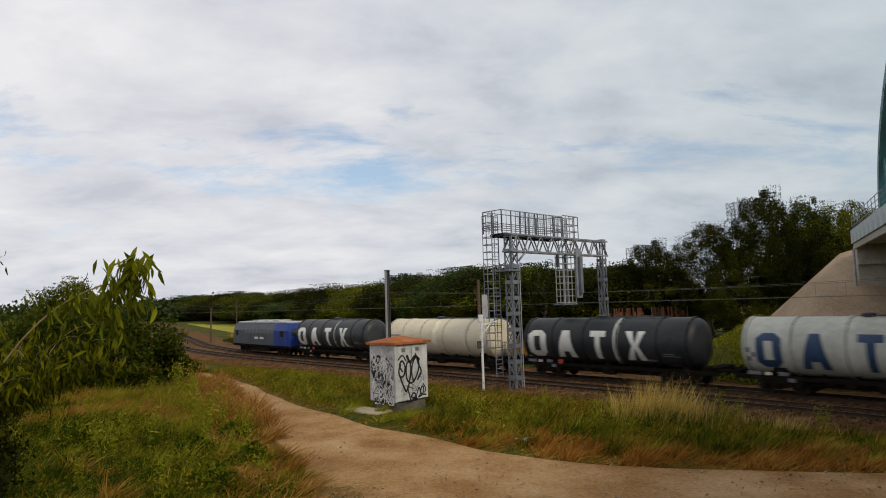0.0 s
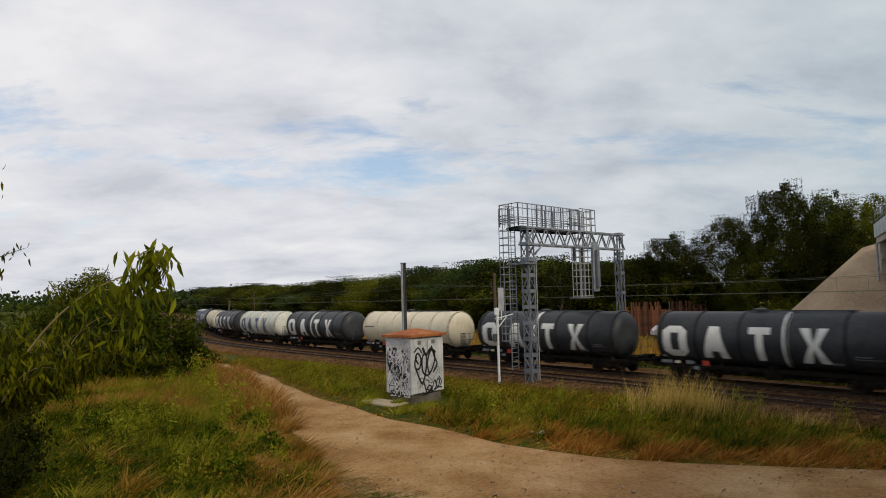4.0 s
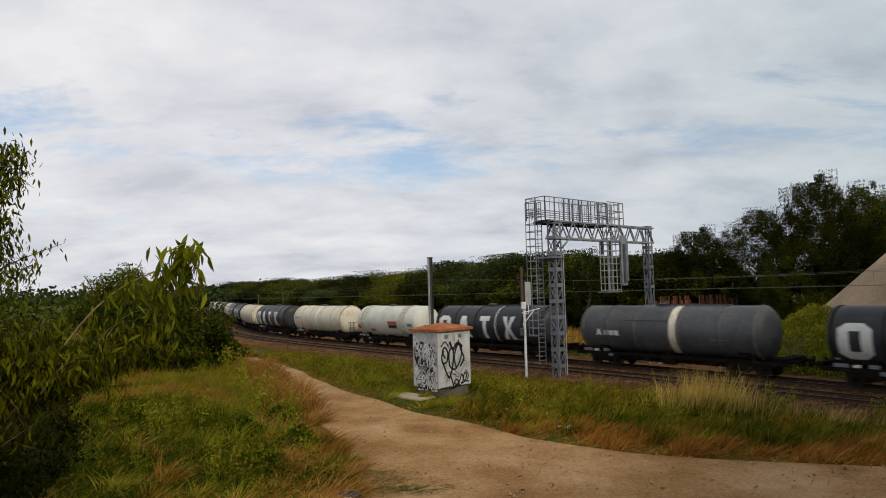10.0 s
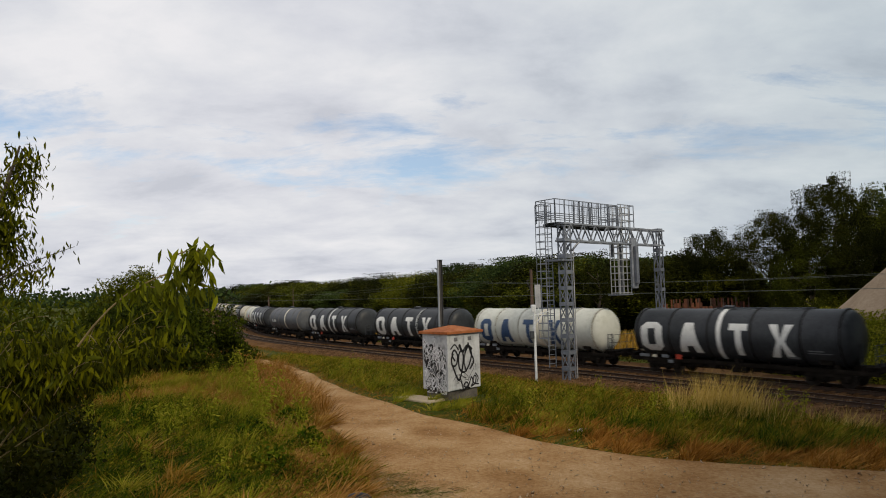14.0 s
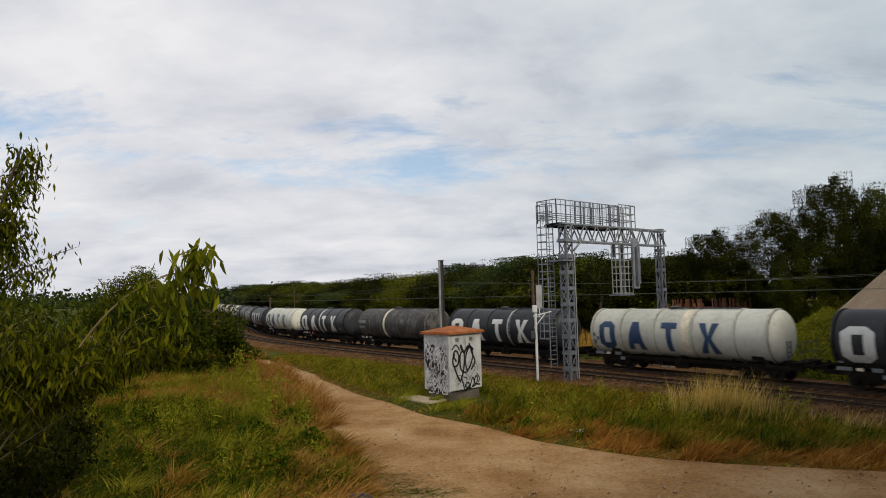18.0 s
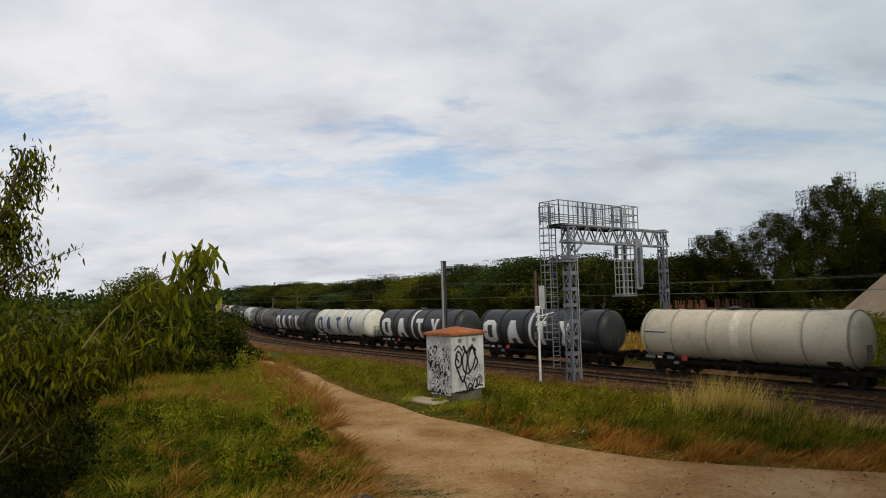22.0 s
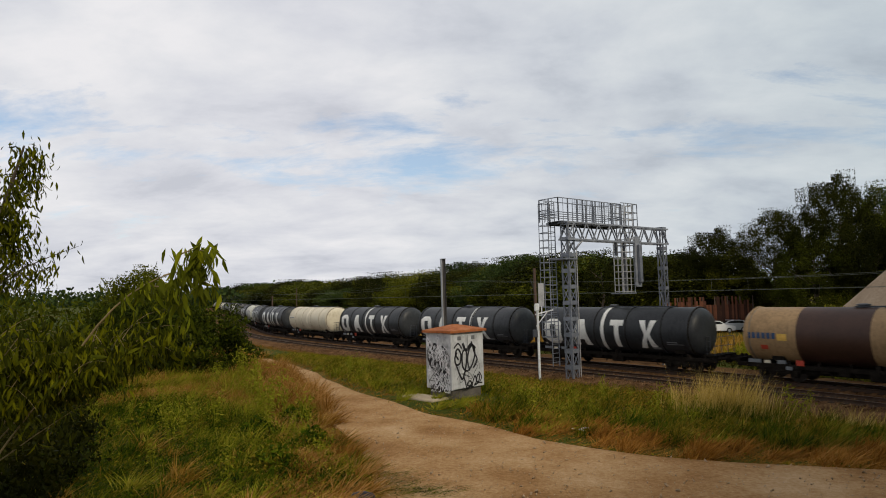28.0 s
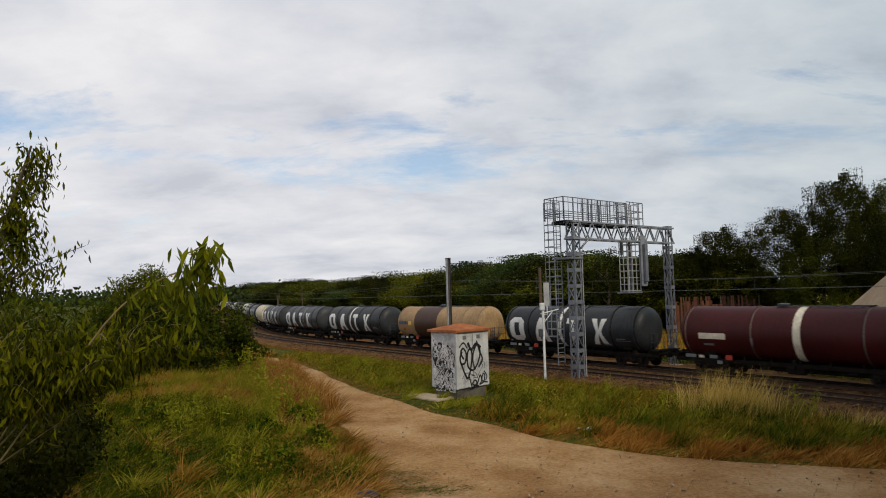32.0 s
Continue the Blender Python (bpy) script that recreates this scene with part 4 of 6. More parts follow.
def ladder_cage(g, x, y, z0, z1, w=0.55, depth=0.75, side=1, hoops=0.85):
    """A ladder whose rungs face along y, with a safety cage of hoops and straps."""
    for a in (-w / 2, w / 2):
        g.bar((x + a, y, z0), (x + a, y, z1), 0.05)
    for z in np.arange(z0 + 0.25, z1, 0.3):
        g.bar((x - w / 2, y, z), (x + w / 2, y, z), 0.03)
    zc = max(z0 + 1.9, z0) if z1 - z0 > 5 else z0
    ring = [(-w / 2, 0), (-w / 2 - 0.08, 0.45 * depth), (-w * 0.3, depth), (w * 0.3, depth), (w / 2 + 0.08, 0.45 * depth), (w / 2, 0)]
    for z in np.arange(zc, z1 + 0.01, hoops):
        for (a, b), (c, d) in zip(ring[:-1], ring[1:]):
            g.bar((x + a, y + side * b, z), (x + c, y + side * d, z), 0.035, 0.05)
    for a, b in ring[1:-1]:
        g.bar((x + a, y + side * b, zc), (x + a, y + side * b, z1), 0.035)


def signal_gantry():
    m = frame_at((8.30, 43.1, 0))
    t = thing("signal_gantry", "grey galvanised lattice signal gantry spanning both tracks", "gantry", m=m)
    L = 11.2
    leg = Geo()
    lattice(leg, -0.34, 0.34, -0.32, 0.32, -0.6, 9.95, 0.12, 0.05, 1.1)
    part("leg", leg, M["galv"], t, "zigzag-laced lattice column")
    part("footing", Geo().box((-0.7, -0.7, -1.0), (0.7, 0.7, -0.42), 0.05), M["concrete"], t, "concrete footing")
    far = Geo()
    lattice(far, L - 0.25, L + 0.25, -0.28, 0.28, -0.6, 10.05, 0.085, 0.045)
    part("leg", far, M["galv"], t, "slim lattice column")
    part("footing", Geo().box((L - 0.6, -0.6, -1.0), (L + 0.6, 0.6, -0.42), 0.05), M["concrete"], t, "concrete footing")
    beam = Geo()
    z0, z1 = 8.86, 10.0
    for y in (-0.36, 0.36):
        for z in (z0, z1):
            beam.bar((-0.45, y, z), (L + 0.35, y, z), 0.11)
        n = 18
        for i in range(n):
            a, b = -0.4 + (L + 0.7) * i / n, -0.4 + (L + 0.7) * (i + 1) / n
            beam.bar((a, y, z1 if i % 2 else z0), (b, y, z0 if i % 2 else z1), 0.07)
    for i in range(13):
        x = -0.4 + (L + 0.7) * i / 12
        beam.bar((x, -0.36, z1), (x, 0.36, z1), 0.06)
        beam.bar((x, -0.36, z0), (x, 0.36, z0), 0.06)
    part("truss_beam", beam, M["galv"], t, "box truss of angle steel")
    # platform with railings
    x0, x1, y0, y1, zf = -0.85, 6.1, 0.0, 1.65, 10.12
    part("platform_floor", Geo().box((x0 + 0.3, y0, zf - 0.07), (x1 + 1.6, y1 - 0.4, zf), 0.01), M["dark_steel"], t, "dark steel grating")
    part("platform_bracket", Geo().box((x0 + 0.2, y0 - 0.05, zf - 0.24), (x1, y0 + 0.02, zf - 0.07)).box((x0 + 0.2, y1 - 0.45, zf - 0.24), (x1, y1 - 0.4, zf - 0.07)), M["dark_steel"], t)
    for i in range(8):
        a = x0 + 0.5 + i * 0.95
        part("floor_bearer", Geo().bar((a, -0.4, zf - 0.14), (a, y1 - 0.4, zf - 0.14), 0.07, 0.13), M["dark_steel"], t)
    top = zf + 1.52
    for (ax, ay), (bx, by) in (((x0, y0), (x1, y0)), ((x0, y1), (x1, y1)), ((x0, y0), (x0, y1)), ((x1, y0), (x1, y1))):
        span = math.hypot(bx - ax, by - ay)
        for z in (zf + 0.42, zf + 0.56, top):
            part("handrail", Geo().bar((ax, ay, z), (bx, by, z), 0.05), M["galv"], t)
        n = max(2, int(round(span / 0.98)))
        for i in range(n):
            x, y = ax + (bx - ax) * i / n, ay + (by - ay) * i / n
            part("railing_post", Geo().bar((x, y, zf), (x, y, top), 0.06), M["galv"], t)
        n = max(2, int(round(span / 0.49)))
        for i in range(n):
            x, y = ax + (bx - ax) * i / n, ay + (by - ay) * i / n
            part("infill_bar", Geo().bar((x, y, zf), (x, y, top), 0.022), M["galv"], t)
    for i in range(5):
        a = 1.75 + i * 1.06
        part("screen_post", Geo().bar((a, y0 + 0.02, zf + 0.02), (a, y0 + 0.02, top), 0.09, 0.05), M["galv"], t)
        screen = Geo()
        for k in range(1, 6):
            screen.bar((a - 1.0 + k * 0.16, y0 + 0.01, zf + 0.56), (a - 1.0 + k * 0.16, y0 + 0.01, top), 0.012)
        for k in range(1, 6):
            screen.bar((a - 1.0, y0 + 0.01, zf + 0.56 + k * 0.145), (a, y0 + 0.01, zf + 0.56 + k * 0.145), 0.012)
        part("screen_mesh", screen, M["galv"], t, "fine wire mesh screen")
    cage = Geo()
    ladder_cage(cage, -0.48, 0.95, 0.5, 11.4, 0.66, 0.95, 1, 0.5)
    part("ladder", cage, M["galv"], t, "caged access ladder")
    drop = Geo()
    X, Y, zb = (6.05, 6.52, 6.98, 7.45), (0.0, 0.75), 5.2
    for y in Y:
        for x in X:
            drop.bar((x, y, zb), (x, y, top + 0.12 if x > 6.5 else 9.0), 0.05)
        for z in np.arange(zb + 0.1, top + 0.2, 0.48):
            drop.bar((X[0] if z < 9 else X[1], y, z), (X[-1], y, z), 0.05)
    for x in (X[0], X[-1]):
        for z in np.arange(zb + 0.1, 9.0, 0.48):
            drop.bar((x, Y[0], z), (x, Y[1], z), 0.05)
    part("hanging_cage", drop, M["mast_pale"], t, "hanging ladder cage of pale bars")
    part("cage_floor", Geo().box((5.7, -0.1, zb - 0.08), (7.5, 0.85, zb), 0.01), M["galv"], t)
    hatch = Geo()
    for z in (zf + 0.5, zf + 1.0, top + 0.12):
        hatch.bar((6.1, 0.0, z), (8.1, 0.0, z), 0.05).bar((6.1, 1.0, z), (8.1, 1.0, z), 0.05).bar((8.1, 0.0, z), (8.1, 1.0, z), 0.05)
    for x in (7.6, 8.1):
        for y in (0.0, 1.0):
            hatch.bar((x, y, zf - 0.1), (x, y, top + 0.12), 0.05)
    part("hatch_railing", hatch, M["galv"], t)
    sg = part("signal_board", Geo().box((7.0, -0.45, 5.6), (7.7, -0.33, 9.3), 0.03), M["galv"], t, "pale grey back of a signal head")
    part("signal_case", Geo().box((7.18, -0.72, 5.9), (7.5, -0.45, 8.7), 0.05), M["galv"], sg)
    for x in (5.75, 6.7):
        part("hanger_post", Geo().bar((x, 0.35, zb if x > 6 else 7.9), (x, 0.35, 9.0), 0.14), M["dark_steel"], t)
    part("leg_collar", Geo().box((-0.8, -0.42, 7.5), (0.45, 0.9, 7.62), 0.01), M["galv"], t, "flat steel collar plate")
    part("haunch", Geo().bar((0.35, -0.34, 8.2), (1.0, -0.34, 8.72), 0.1).bar((0.35, 0.34, 8.2), (1.0, 0.34, 8.72), 0.1), M["galv"], t)
    pipe = Geo().tube([(0.42, -0.35, -0.5), (0.42, -0.35, 8.0), (0.6, -0.36, 8.5), (1.5, -0.38, 9.0)], 0.035, 6)
    part("cable_pipe", pipe, M["mast_pale"], t)


def marker_post():
    t = thing("marker_post", "thin white post with a small crossarm in tall grass", "post", m=Matrix.Translation((5.53, 38.9, 0)))
    part("pole", Geo().tube([(0, 0, -0.4), (0, 0, 4.5)], 0.075, 10), M["white_post"], t)
    part("crossarm", Geo().bar((-0.15, 0, 4.1), (0.95, 0.1, 4.35), 0.06).bar((-0.1, 0, 3.4), (0.6, 0.1, 4.25), 0.05), M["white_post"], t)
    part("lamp", Geo().box((-0.18, -0.12, 4.3), (0.1, 0.12, 4.75), 0.04), M["white_post"], t)
    part("junction_box", Geo().box((-0.3, -0.14, 2.75), (-0.05, 0.1, 3.2), 0.03), M["dark_steel"], t, "dark junction box")
    part("panel", Geo().box((0.12, 0.28, 4.55), (0.47, 0.34, 5.95), 0.02), M["mast_pale"], t, "pale grey upright panel")
    part("panel_stay", Geo().bar((0.3, 0.31, 4.0), (0.3, 0.31, 4.6), 0.05).bar((0.0, 0, 4.05), (0.32, 0.31, 4.05), 0.05), M["white_post"], t)


def steel_mast(p, top, face, label):
    t = thing("line_mast", label, "mast", "masts of the overhead line", m=Matrix.Translation((p[0], p[1], 0)) @ Matrix.Rotation(face, 4, "Z"))
    part("web", Geo().box((-0.12, -0.02, -0.6), (0.12, 0.02, top)), M["mast"], t, "dark web of the beam")
    part("flange", Geo().box((-0.16, -0.14, -0.6), (-0.12, 0.14, top), 0.008), M["mast_pale"], t, "pale flange")
    part("flange", Geo().box((0.12, -0.14, -0.6), (0.16, 0.14, top), 0.008), M["mast"], t)
    part("cap", Geo().box((-0.19, -0.17, top), (0.19, 0.17, top + 0.04)), M["dark_steel"], t)
    return t


def arm(t, reach, z):
    g = Geo().tube([(0, 0, z + 1.0), (reach, 0, z + 0.95)], 0.035, 6).tube([(0, 0, z - 0.1), (reach * 0.95, 0, z + 0.9)], 0.03, 6).tube([(reach * 0.3, 0, z + 0.2), (reach, 0, z)], 0.025, 6)
    part("cantilever", g, M["mast"], t)


def overhead_line():
    m = steel_mast((-0.05, 50.0), 8.14, radians(25), "weathered steel beam mast standing in the grass")
    part("cable", Geo().tube([(0.2, 0.1, -0.5), (0.2, 0.1, 7.9)], 0.03, 6), M["spray_black"], m)
    b = thing("line_mast", "brown weathered pole behind the passing train", "mast", "masts of the overhead line", m=Matrix.Translation((7.95, 57.0, 0)))
    part("pole", Geo().tube([(0, 0, -0.6), (0, 0, 7.5)], [0.17, 0.12], 10), M["brown_pole"], b)
    arm(b, -0.4, 5.6)
    for x, y, top, r in ((-32.2, 121.8, 6.0, 0.2), (-35.4, 156.0, 7.9, 0.15), (46.5, 3.5, 7.4, 0.15)):
        c = thing("line_mast", "dark slim line-side mast", "mast", "masts of the overhead line", m=Matrix.Translation((x, y, 0)))
        part("pole", Geo().tube([(0, 0, -0.6), (0, 0, top * 0.3), (0, 0, top * 0.32), (0, 0, top)], [r, r, r * 0.7, r * 0.6], 8), M["brown_pole"], c)
    w = thing("overhead_wires", "thin dark overhead wires above both tracks", "wires")
    for d in TRACKS:
        for z, sag in ((5.25, 0.0), (6.65, 0.75)):
            pts = []
            for s in np.arange(-130, 330, 5.0):
                k = ((s - 45.0) / 55.0) % 1.0
                pts.append(beside(s, d, z - sag * 4 * k * (1 - k)))
            part("wire", Geo().tube(pts, 0.008, 5), M["wire"], w)
        for s in np.arange(-128, 328, 9.2):
            k = ((s - 45.0) / 55.0) % 1.0
            part("dropper", Geo().bar(beside(s, d, 5.25), beside(s, d, 6.65 - 0.75 * 4 * k * (1 - k)), 0.008), M["wire"], w)


def spray_line(g, pts, w, to):
    """A painted stroke: a ribbon through points on a face."""
    P = [Vector((p[0], p[1])) for p in pts]
    fine = []
    for i in range(len(P) - 1):
        a, b, c, d = P[max(i - 1, 0)], P[i], P[i + 1], P[min(i + 2, len(P) - 1)]
        for j in range(6):
            t = j / 6
            fine.append(0.5 * ((2 * b) + (c - a) * t + (2 * a - 5 * b + 4 * c - d) * t * t + (3 * b - a - 3 * c + d) * t ** 3))
    fine.append(P[-1])
    vs = []
    for i, p in enumerate(fine):
        e = fine[min(i + 1, len(fine) - 1)] - fine[max(i - 1, 0)]
        n = Vector((-e.y, e.x)).normalized() * (w / 2) if e.length > 1e-6 else Vector((w / 2, 0))
        vs += [to(p + n), to(p - n)]
    g.add(vs, [(2 * i, 2 * i + 1, 2 * i + 3, 2 * i + 2) for i in range(len(fine) - 1)])


def cabinet():
    A, B = Vector((-0.70, 0.715, 0)), Vector((0.715, 0.70, 0))       # along the two faces in view
    m = frame_at((0.107, 13.62, PATH_Z), B, A)
    t = thing("equipment_cabinet", "grey sheet-metal cabinet covered in graffiti under a rusty orange roof", "cabinet", m=m)
    w, d, z0, z1 = 1.0, 0.77, 0.20, 1.38
    part("plinth", Geo().box((0.05, 0.05, -0.35), (w - 0.05, d - 0.05, z0), 0.02), M["cab_base"], t, "dirty concrete plinth")
    body = part("body", Geo().box((0, 0, z0), (w, d, z1), 0.012), M["cab_paint"], t, "scuffed grey sheet metal")
    o, zt = 0.055, z1 + 0.21
    roof = Geo().add([(-o, -o, z1), (w + o, -o, z1), (w + o, d + o, z1), (-o, d + o, z1), (-o, -o, z1 + 0.05), (w + o, -o, z1 + 0.05), (w + o, d + o, z1 + 0.05), (-o, d + o, z1 + 0.05), (w * 0.42, d * 0.5, zt - 0.05), (w * 0.58, d * 0.5, zt - 0.05)],
                     [(3, 2, 1, 0), (0, 1, 5, 4), (1, 2, 6, 5), (2, 3, 7, 6), (3, 0, 4, 7), (4, 5, 9, 8), (5, 6, 9), (6, 7, 8, 9), (7, 4, 8)])
    part("roof", roof, M["cab_roof"], t, "low hipped roof, rusty orange")
    part("door_seam", Geo().box((w * 0.5 - 0.004, -0.004, z0 + 0.04), (w * 0.5 + 0.004, 0.0, z1 - 0.04)), M["vent"], body)
    part("door_seam", Geo().box((-0.004, d * 0.5 - 0.004, z0 + 0.04), (0.0, d * 0.5 + 0.004, z1 - 0.04)), M["vent"], body)
    for x in (0.2, 0.62):
        part("vent", Geo().box((x, -0.008, z1 - 0.16), (x + 0.1, 0.001, z1 - 0.08), 0.002), M["vent"], body)
    part("corner_strip", Geo().box((-0.012, -0.012, z0), (0.03, 0.03, z1)), M["cab_paint"], body)
    rng = random.Random(5)
    right = lambda p: (p.x, -0.0035, p.y)
    left = lambda p: (-0.0035, p.x, p.y)
    def stroke(pts, wd, to, depth, mat, label):
        g = Geo()
        axis, wd = (0, wd) if to is left else (1, wd * 0.85)
        pts = [(x * (0.9 if to is left else 1.06), z1 - (z1 - z) * 1.14) for x, z in pts]
        spray_line(g, pts, wd, lambda p: tuple(c - depth * (i == axis) for i, c in enumerate(to(p))))
        part("graffiti_stroke", g, M[mat], body, label)
    bold = "bold black looping spray stroke"
    for pts, wd in (([(.16, 1.02), (.10, .92), (.13, .80), (.24, .82), (.27, .98), (.19, 1.08), (.12, 1.0), (.2, .88)], .05),
                    ([(.12, .82), (.22, .62), (.30, .52), (.38, .66), (.44, .92), (.40, 1.06), (.31, .98), (.32, .74), (.46, .66), (.60, .78), (.68, .98), (.60, 1.12), (.50, 1.02), (.46, .84), (.52, .66)], .05),
                    ([(.33, 1.18), (.42, 1.04), (.56, 1.14), (.70, 1.06)], .075), ([(.58, 1.20), (.66, 1.0), (.74, .84), (.62, .70)], .05),
                    ([(.34, .56), (.40, .40), (.44, .33), (.56, .42), (.50, .47), (.44, .40), (.62, .35)], .042),
                    ([(.56, .36), (.66, .55), (.70, .44), (.64, .38), (.76, .42), (.80, .54), (.74, .56), (.72, .44), (.88, .40)], .04),
                    ([(.78, .62), (.86, .52), (.82, .44)], .035), ([(.08, 1.10), (.2, 1.18), (.3, 1.08)], .04)):
        stroke(pts, wd, right, 0.0, "spray_black", bold)
    for pts, wd in (([(.74, 1.05), (.66, .92), (.72, .78), (.62, .74), (.56, .92), (.62, 1.12), (.50, 1.16), (.46, .96), (.54, .78)], .05),
                    ([(.78, .90), (.60, .68), (.44, .60), (.34, .72), (.36, .96), (.48, 1.02), (.40, .80), (.24, .66), (.12, .78), (.16, .98), (.28, 1.02), (.22, .84)], .05),
                    ([(.30, 1.14), (.18, 1.06), (.10, .92), (.20, .70), (.06, .62)], .045), ([(.70, 1.16), (.78, 1.0), (.68, .86), (.76, .74)], .04),
                    ([(.52, .58), (.42, .40), (.50, .44), (.38, .34), (.30, .42)], .04), ([(.26, .56), (.30, .42), (.18, .34), (.34, .30)], .035)):
        stroke(pts, wd, left, 0.0, "spray_black", bold)

    def scrawl(k, to, depth, wd, mat, label, z0, z1):
        x, z = rng.uniform(.08, .76), rng.uniform(z0, z1)
        pts = [(x, z)]
        for _ in range(4):
            x, z = min(.8, max(.05, x + rng.uniform(-.13, .13))), min(1.3, max(.3, z + rng.uniform(-.13, .13)))
            pts.append((x, z))
        stroke(pts, wd, to, depth, mat, label)
    for k in range(44):
        scrawl(k, left if k < 36 else right, 0.0008, 0.013, "spray_black", "thin dark scribble", .34, .62 if k < 15 else 1.1)
    for k in range(52):
        scrawl(k, left, 0.0014, 0.014, "spray_white", "white scribbled stroke", .32, 1.15)
    s = new("concrete_slab", Geo().box((-0.46, 0.12, -0.12), (0.03, 1.12, 0.05), 0.02).mesh("concrete_slab", M["slab"]))
    s.matrix_basis = m
    tagged(s, "pale concrete slab beside the cabinet", "slab")


def litter():
    g = Geo()
    rng = random.Random(3)
    for k in range(5):
        a, b = rng.uniform(-.14, .12), rng.uniform(-.05, .05)
        vs = [(a + rng.uniform(-.08, .08), b + rng.uniform(-.05, .05), rng.uniform(0, .07)) for _ in range(4)]
        g.add(vs, [(0, 1, 2), (0, 2, 3), (0, 3, 1), (1, 3, 2)])
    ob = new("crumpled_paper", g.mesh("crumpled_paper", M["paper"]))
    ob.matrix_basis = Matrix.Translation((2.04, 10.18, PATH_Z + 0.03))
    tagged(ob, "crumpled white paper litter at the path's edge", "litter")
    t = thing("discarded_bag", "small black bag lying at the path's edge", "bag", m=Matrix.Translation((-0.92, 7.04, PATH_Z + 0.02)))
    part("bag", Geo().lathe([(-0.13, 0.02), (-0.11, 0.055), (0.0, 0.075), (0.1, 0.05), (0.13, 0.02)], 12, "x", (0, 0, 0.05)), M["spray_black"], t, smooth=True)
    part("label", Geo().box((-0.05, -0.082, 0.03), (0.03, -0.066, 0.07)), M["paper"], t, "pale label")


# ---------------------------------------------------------------- the road bridge
BA, BE, BW = Vector((35.0, 46.0, 0)), Vector((-0.52, -0.854, 0)), Vector((0.854, -0.52, 0))


def road_bridge():
    m = Matrix(((BE.x, BW.x, 0, BA.x), (BE.y, BW.y, 0, BA.y), (0, 0, 1, 0), (0, 0, 0, 1)))
    t = thing("road_bridge", "grey concrete road bridge with a teal steel arch", "bridge", m=m)
    L, W = 74.0, 13.0
    part("deck_slab", Geo().box((0, 0.25, 8.9), (L, W - 0.25, 9.7), 0.05), M["concrete"], t, "beige concrete deck")
    for y in (0, W):
        s = 1 if y else -1
        part("edge_beam", Geo().box((0, min(y, y - s * .3), 8.62), (L, max(y, y - s * .3), 9.05), 0.03), M["concrete"], t, "beige concrete edge beam")
        fas = Geo().box((0.005, -0.11, 9.05), (1.995, 0.11, 10.05), 0.01).mesh("parapet_panel", M["deck_grey"])
        for i in range(37):
            part("parapet_panel", fas, None, t, "pale grey parapet panel", m=Matrix.Translation((i * 2.0, y, 0)))
        rail = Geo()
        for z in (10.35, 10.7, 11.05):
            rail.bar((0, y, z), (L, y, z), 0.03)
        for x in np.arange(0.2, L, 1.5):
            rail.bar((x, y, 10.0), (x, y, 11.1), 0.035)
        part("railing", rail, M["galv"], t, "grey metal hand rail")
        x0, span, rise = 8.9, 58.0, 12.5
        n = 36
        yy = y + (0.85 if y == 0 else -0.85)
        crest = lambda k: (x0 + span / 2 * (1 - cos(pi * k)), yy, 9.6 + rise * sin(pi * k))
        arch = Geo()
        for i in range(n):
            arch.bar(crest(i / n), crest((i + 1.08) / n), 0.55, 0.5, up=(0, 1, 0))
        part("arch_rib", arch, M["teal"], t, "teal painted steel arch rib")
        for i in range(4, n - 3, 2):
            x, _, z = crest(i / n)
            part("hanger", Geo().tube([(x, yy, 9.7), (x, yy, z)], 0.06, 8), M["teal"], t)
    brace = Geo()
    for a in (0.35, 0.42, 0.5, 0.58, 0.65):
        x, z = 8.9 + 29.0 * (1 - cos(pi * a)), 9.6 + 12.5 * sin(pi * a)
        brace.bar((x, 0.5, z), (x, W - 0.5, z), 0.5)
    part("cross_brace", brace, M["teal"], t)
    part("abutment", Geo().box((-1.2, 0.1, -1.0), (0.9, W - 0.1, 8.9), 0.05), M["concrete"], t, "concrete abutment wall")
    part("bearing_shelf", Geo().box((0.9, 0.1, 7.4), (1.5, W - 0.1, 7.75), 0.03), M["concrete"], t)
    part("abutment", Geo().box((L - 0.9, 0.1, -1.0), (L + 1.2, W - 0.1, 8.9), 0.05), M["concrete"], t, "concrete abutment wall")
    part("drain_pipe", Geo().tube([(1.0, -0.12, 8.6), (1.0, -0.12, 0.0)], 0.09, 8), M["mast_pale"], t, "pale drain pipe")
    # paved cone of the embankment, in rows of slabs
    cone = thing("paved_cone", "beige paved concrete cone of the bridge embankment", "embankment", kind="structure", m=Matrix.Translation((36.6, 48.2, 0)))
    prof = [(-0.6, 10.7), (0.0, 10.1), (8.5, 0.9), (8.7, 0.2)]
    part("cone", Geo().lathe(prof, 56, "z"), M["slope_paving"], cone, smooth=True)
    toe = new("grassy_toe", Geo().lathe([(-0.8, 15.5), (0.3, 12.6), (1.8, 9.3), (2.9, 7.4), (3.1, 5.0)], 56, "z").mesh("grassy_toe", M["ground"], True))
    toe.matrix_basis = Matrix.Translation((36.6, 48.2, 0))
    tagged(toe, "grassy toe of the bank below the paved cone", "bank", kind="structure")
    bank = Geo()
    rows = [(-5.0, 0), (-60, 0), (-160, 0)]
    for x, _ in rows:
        bank.v += [tuple(m @ Vector(p)) for p in ((x, -8.5, -0.6), (x, 1.5, 8.3), (x, W - 0.2, 8.3), (x, W + 10.5, -0.6))]
    for i in range(2):
        bank.f += [(i * 4 + j, i * 4 + j + 1, i * 4 + j + 5, i * 4 + j + 4) for j in range(3)]
    bank.f += [(3, 2, 1, 0)]
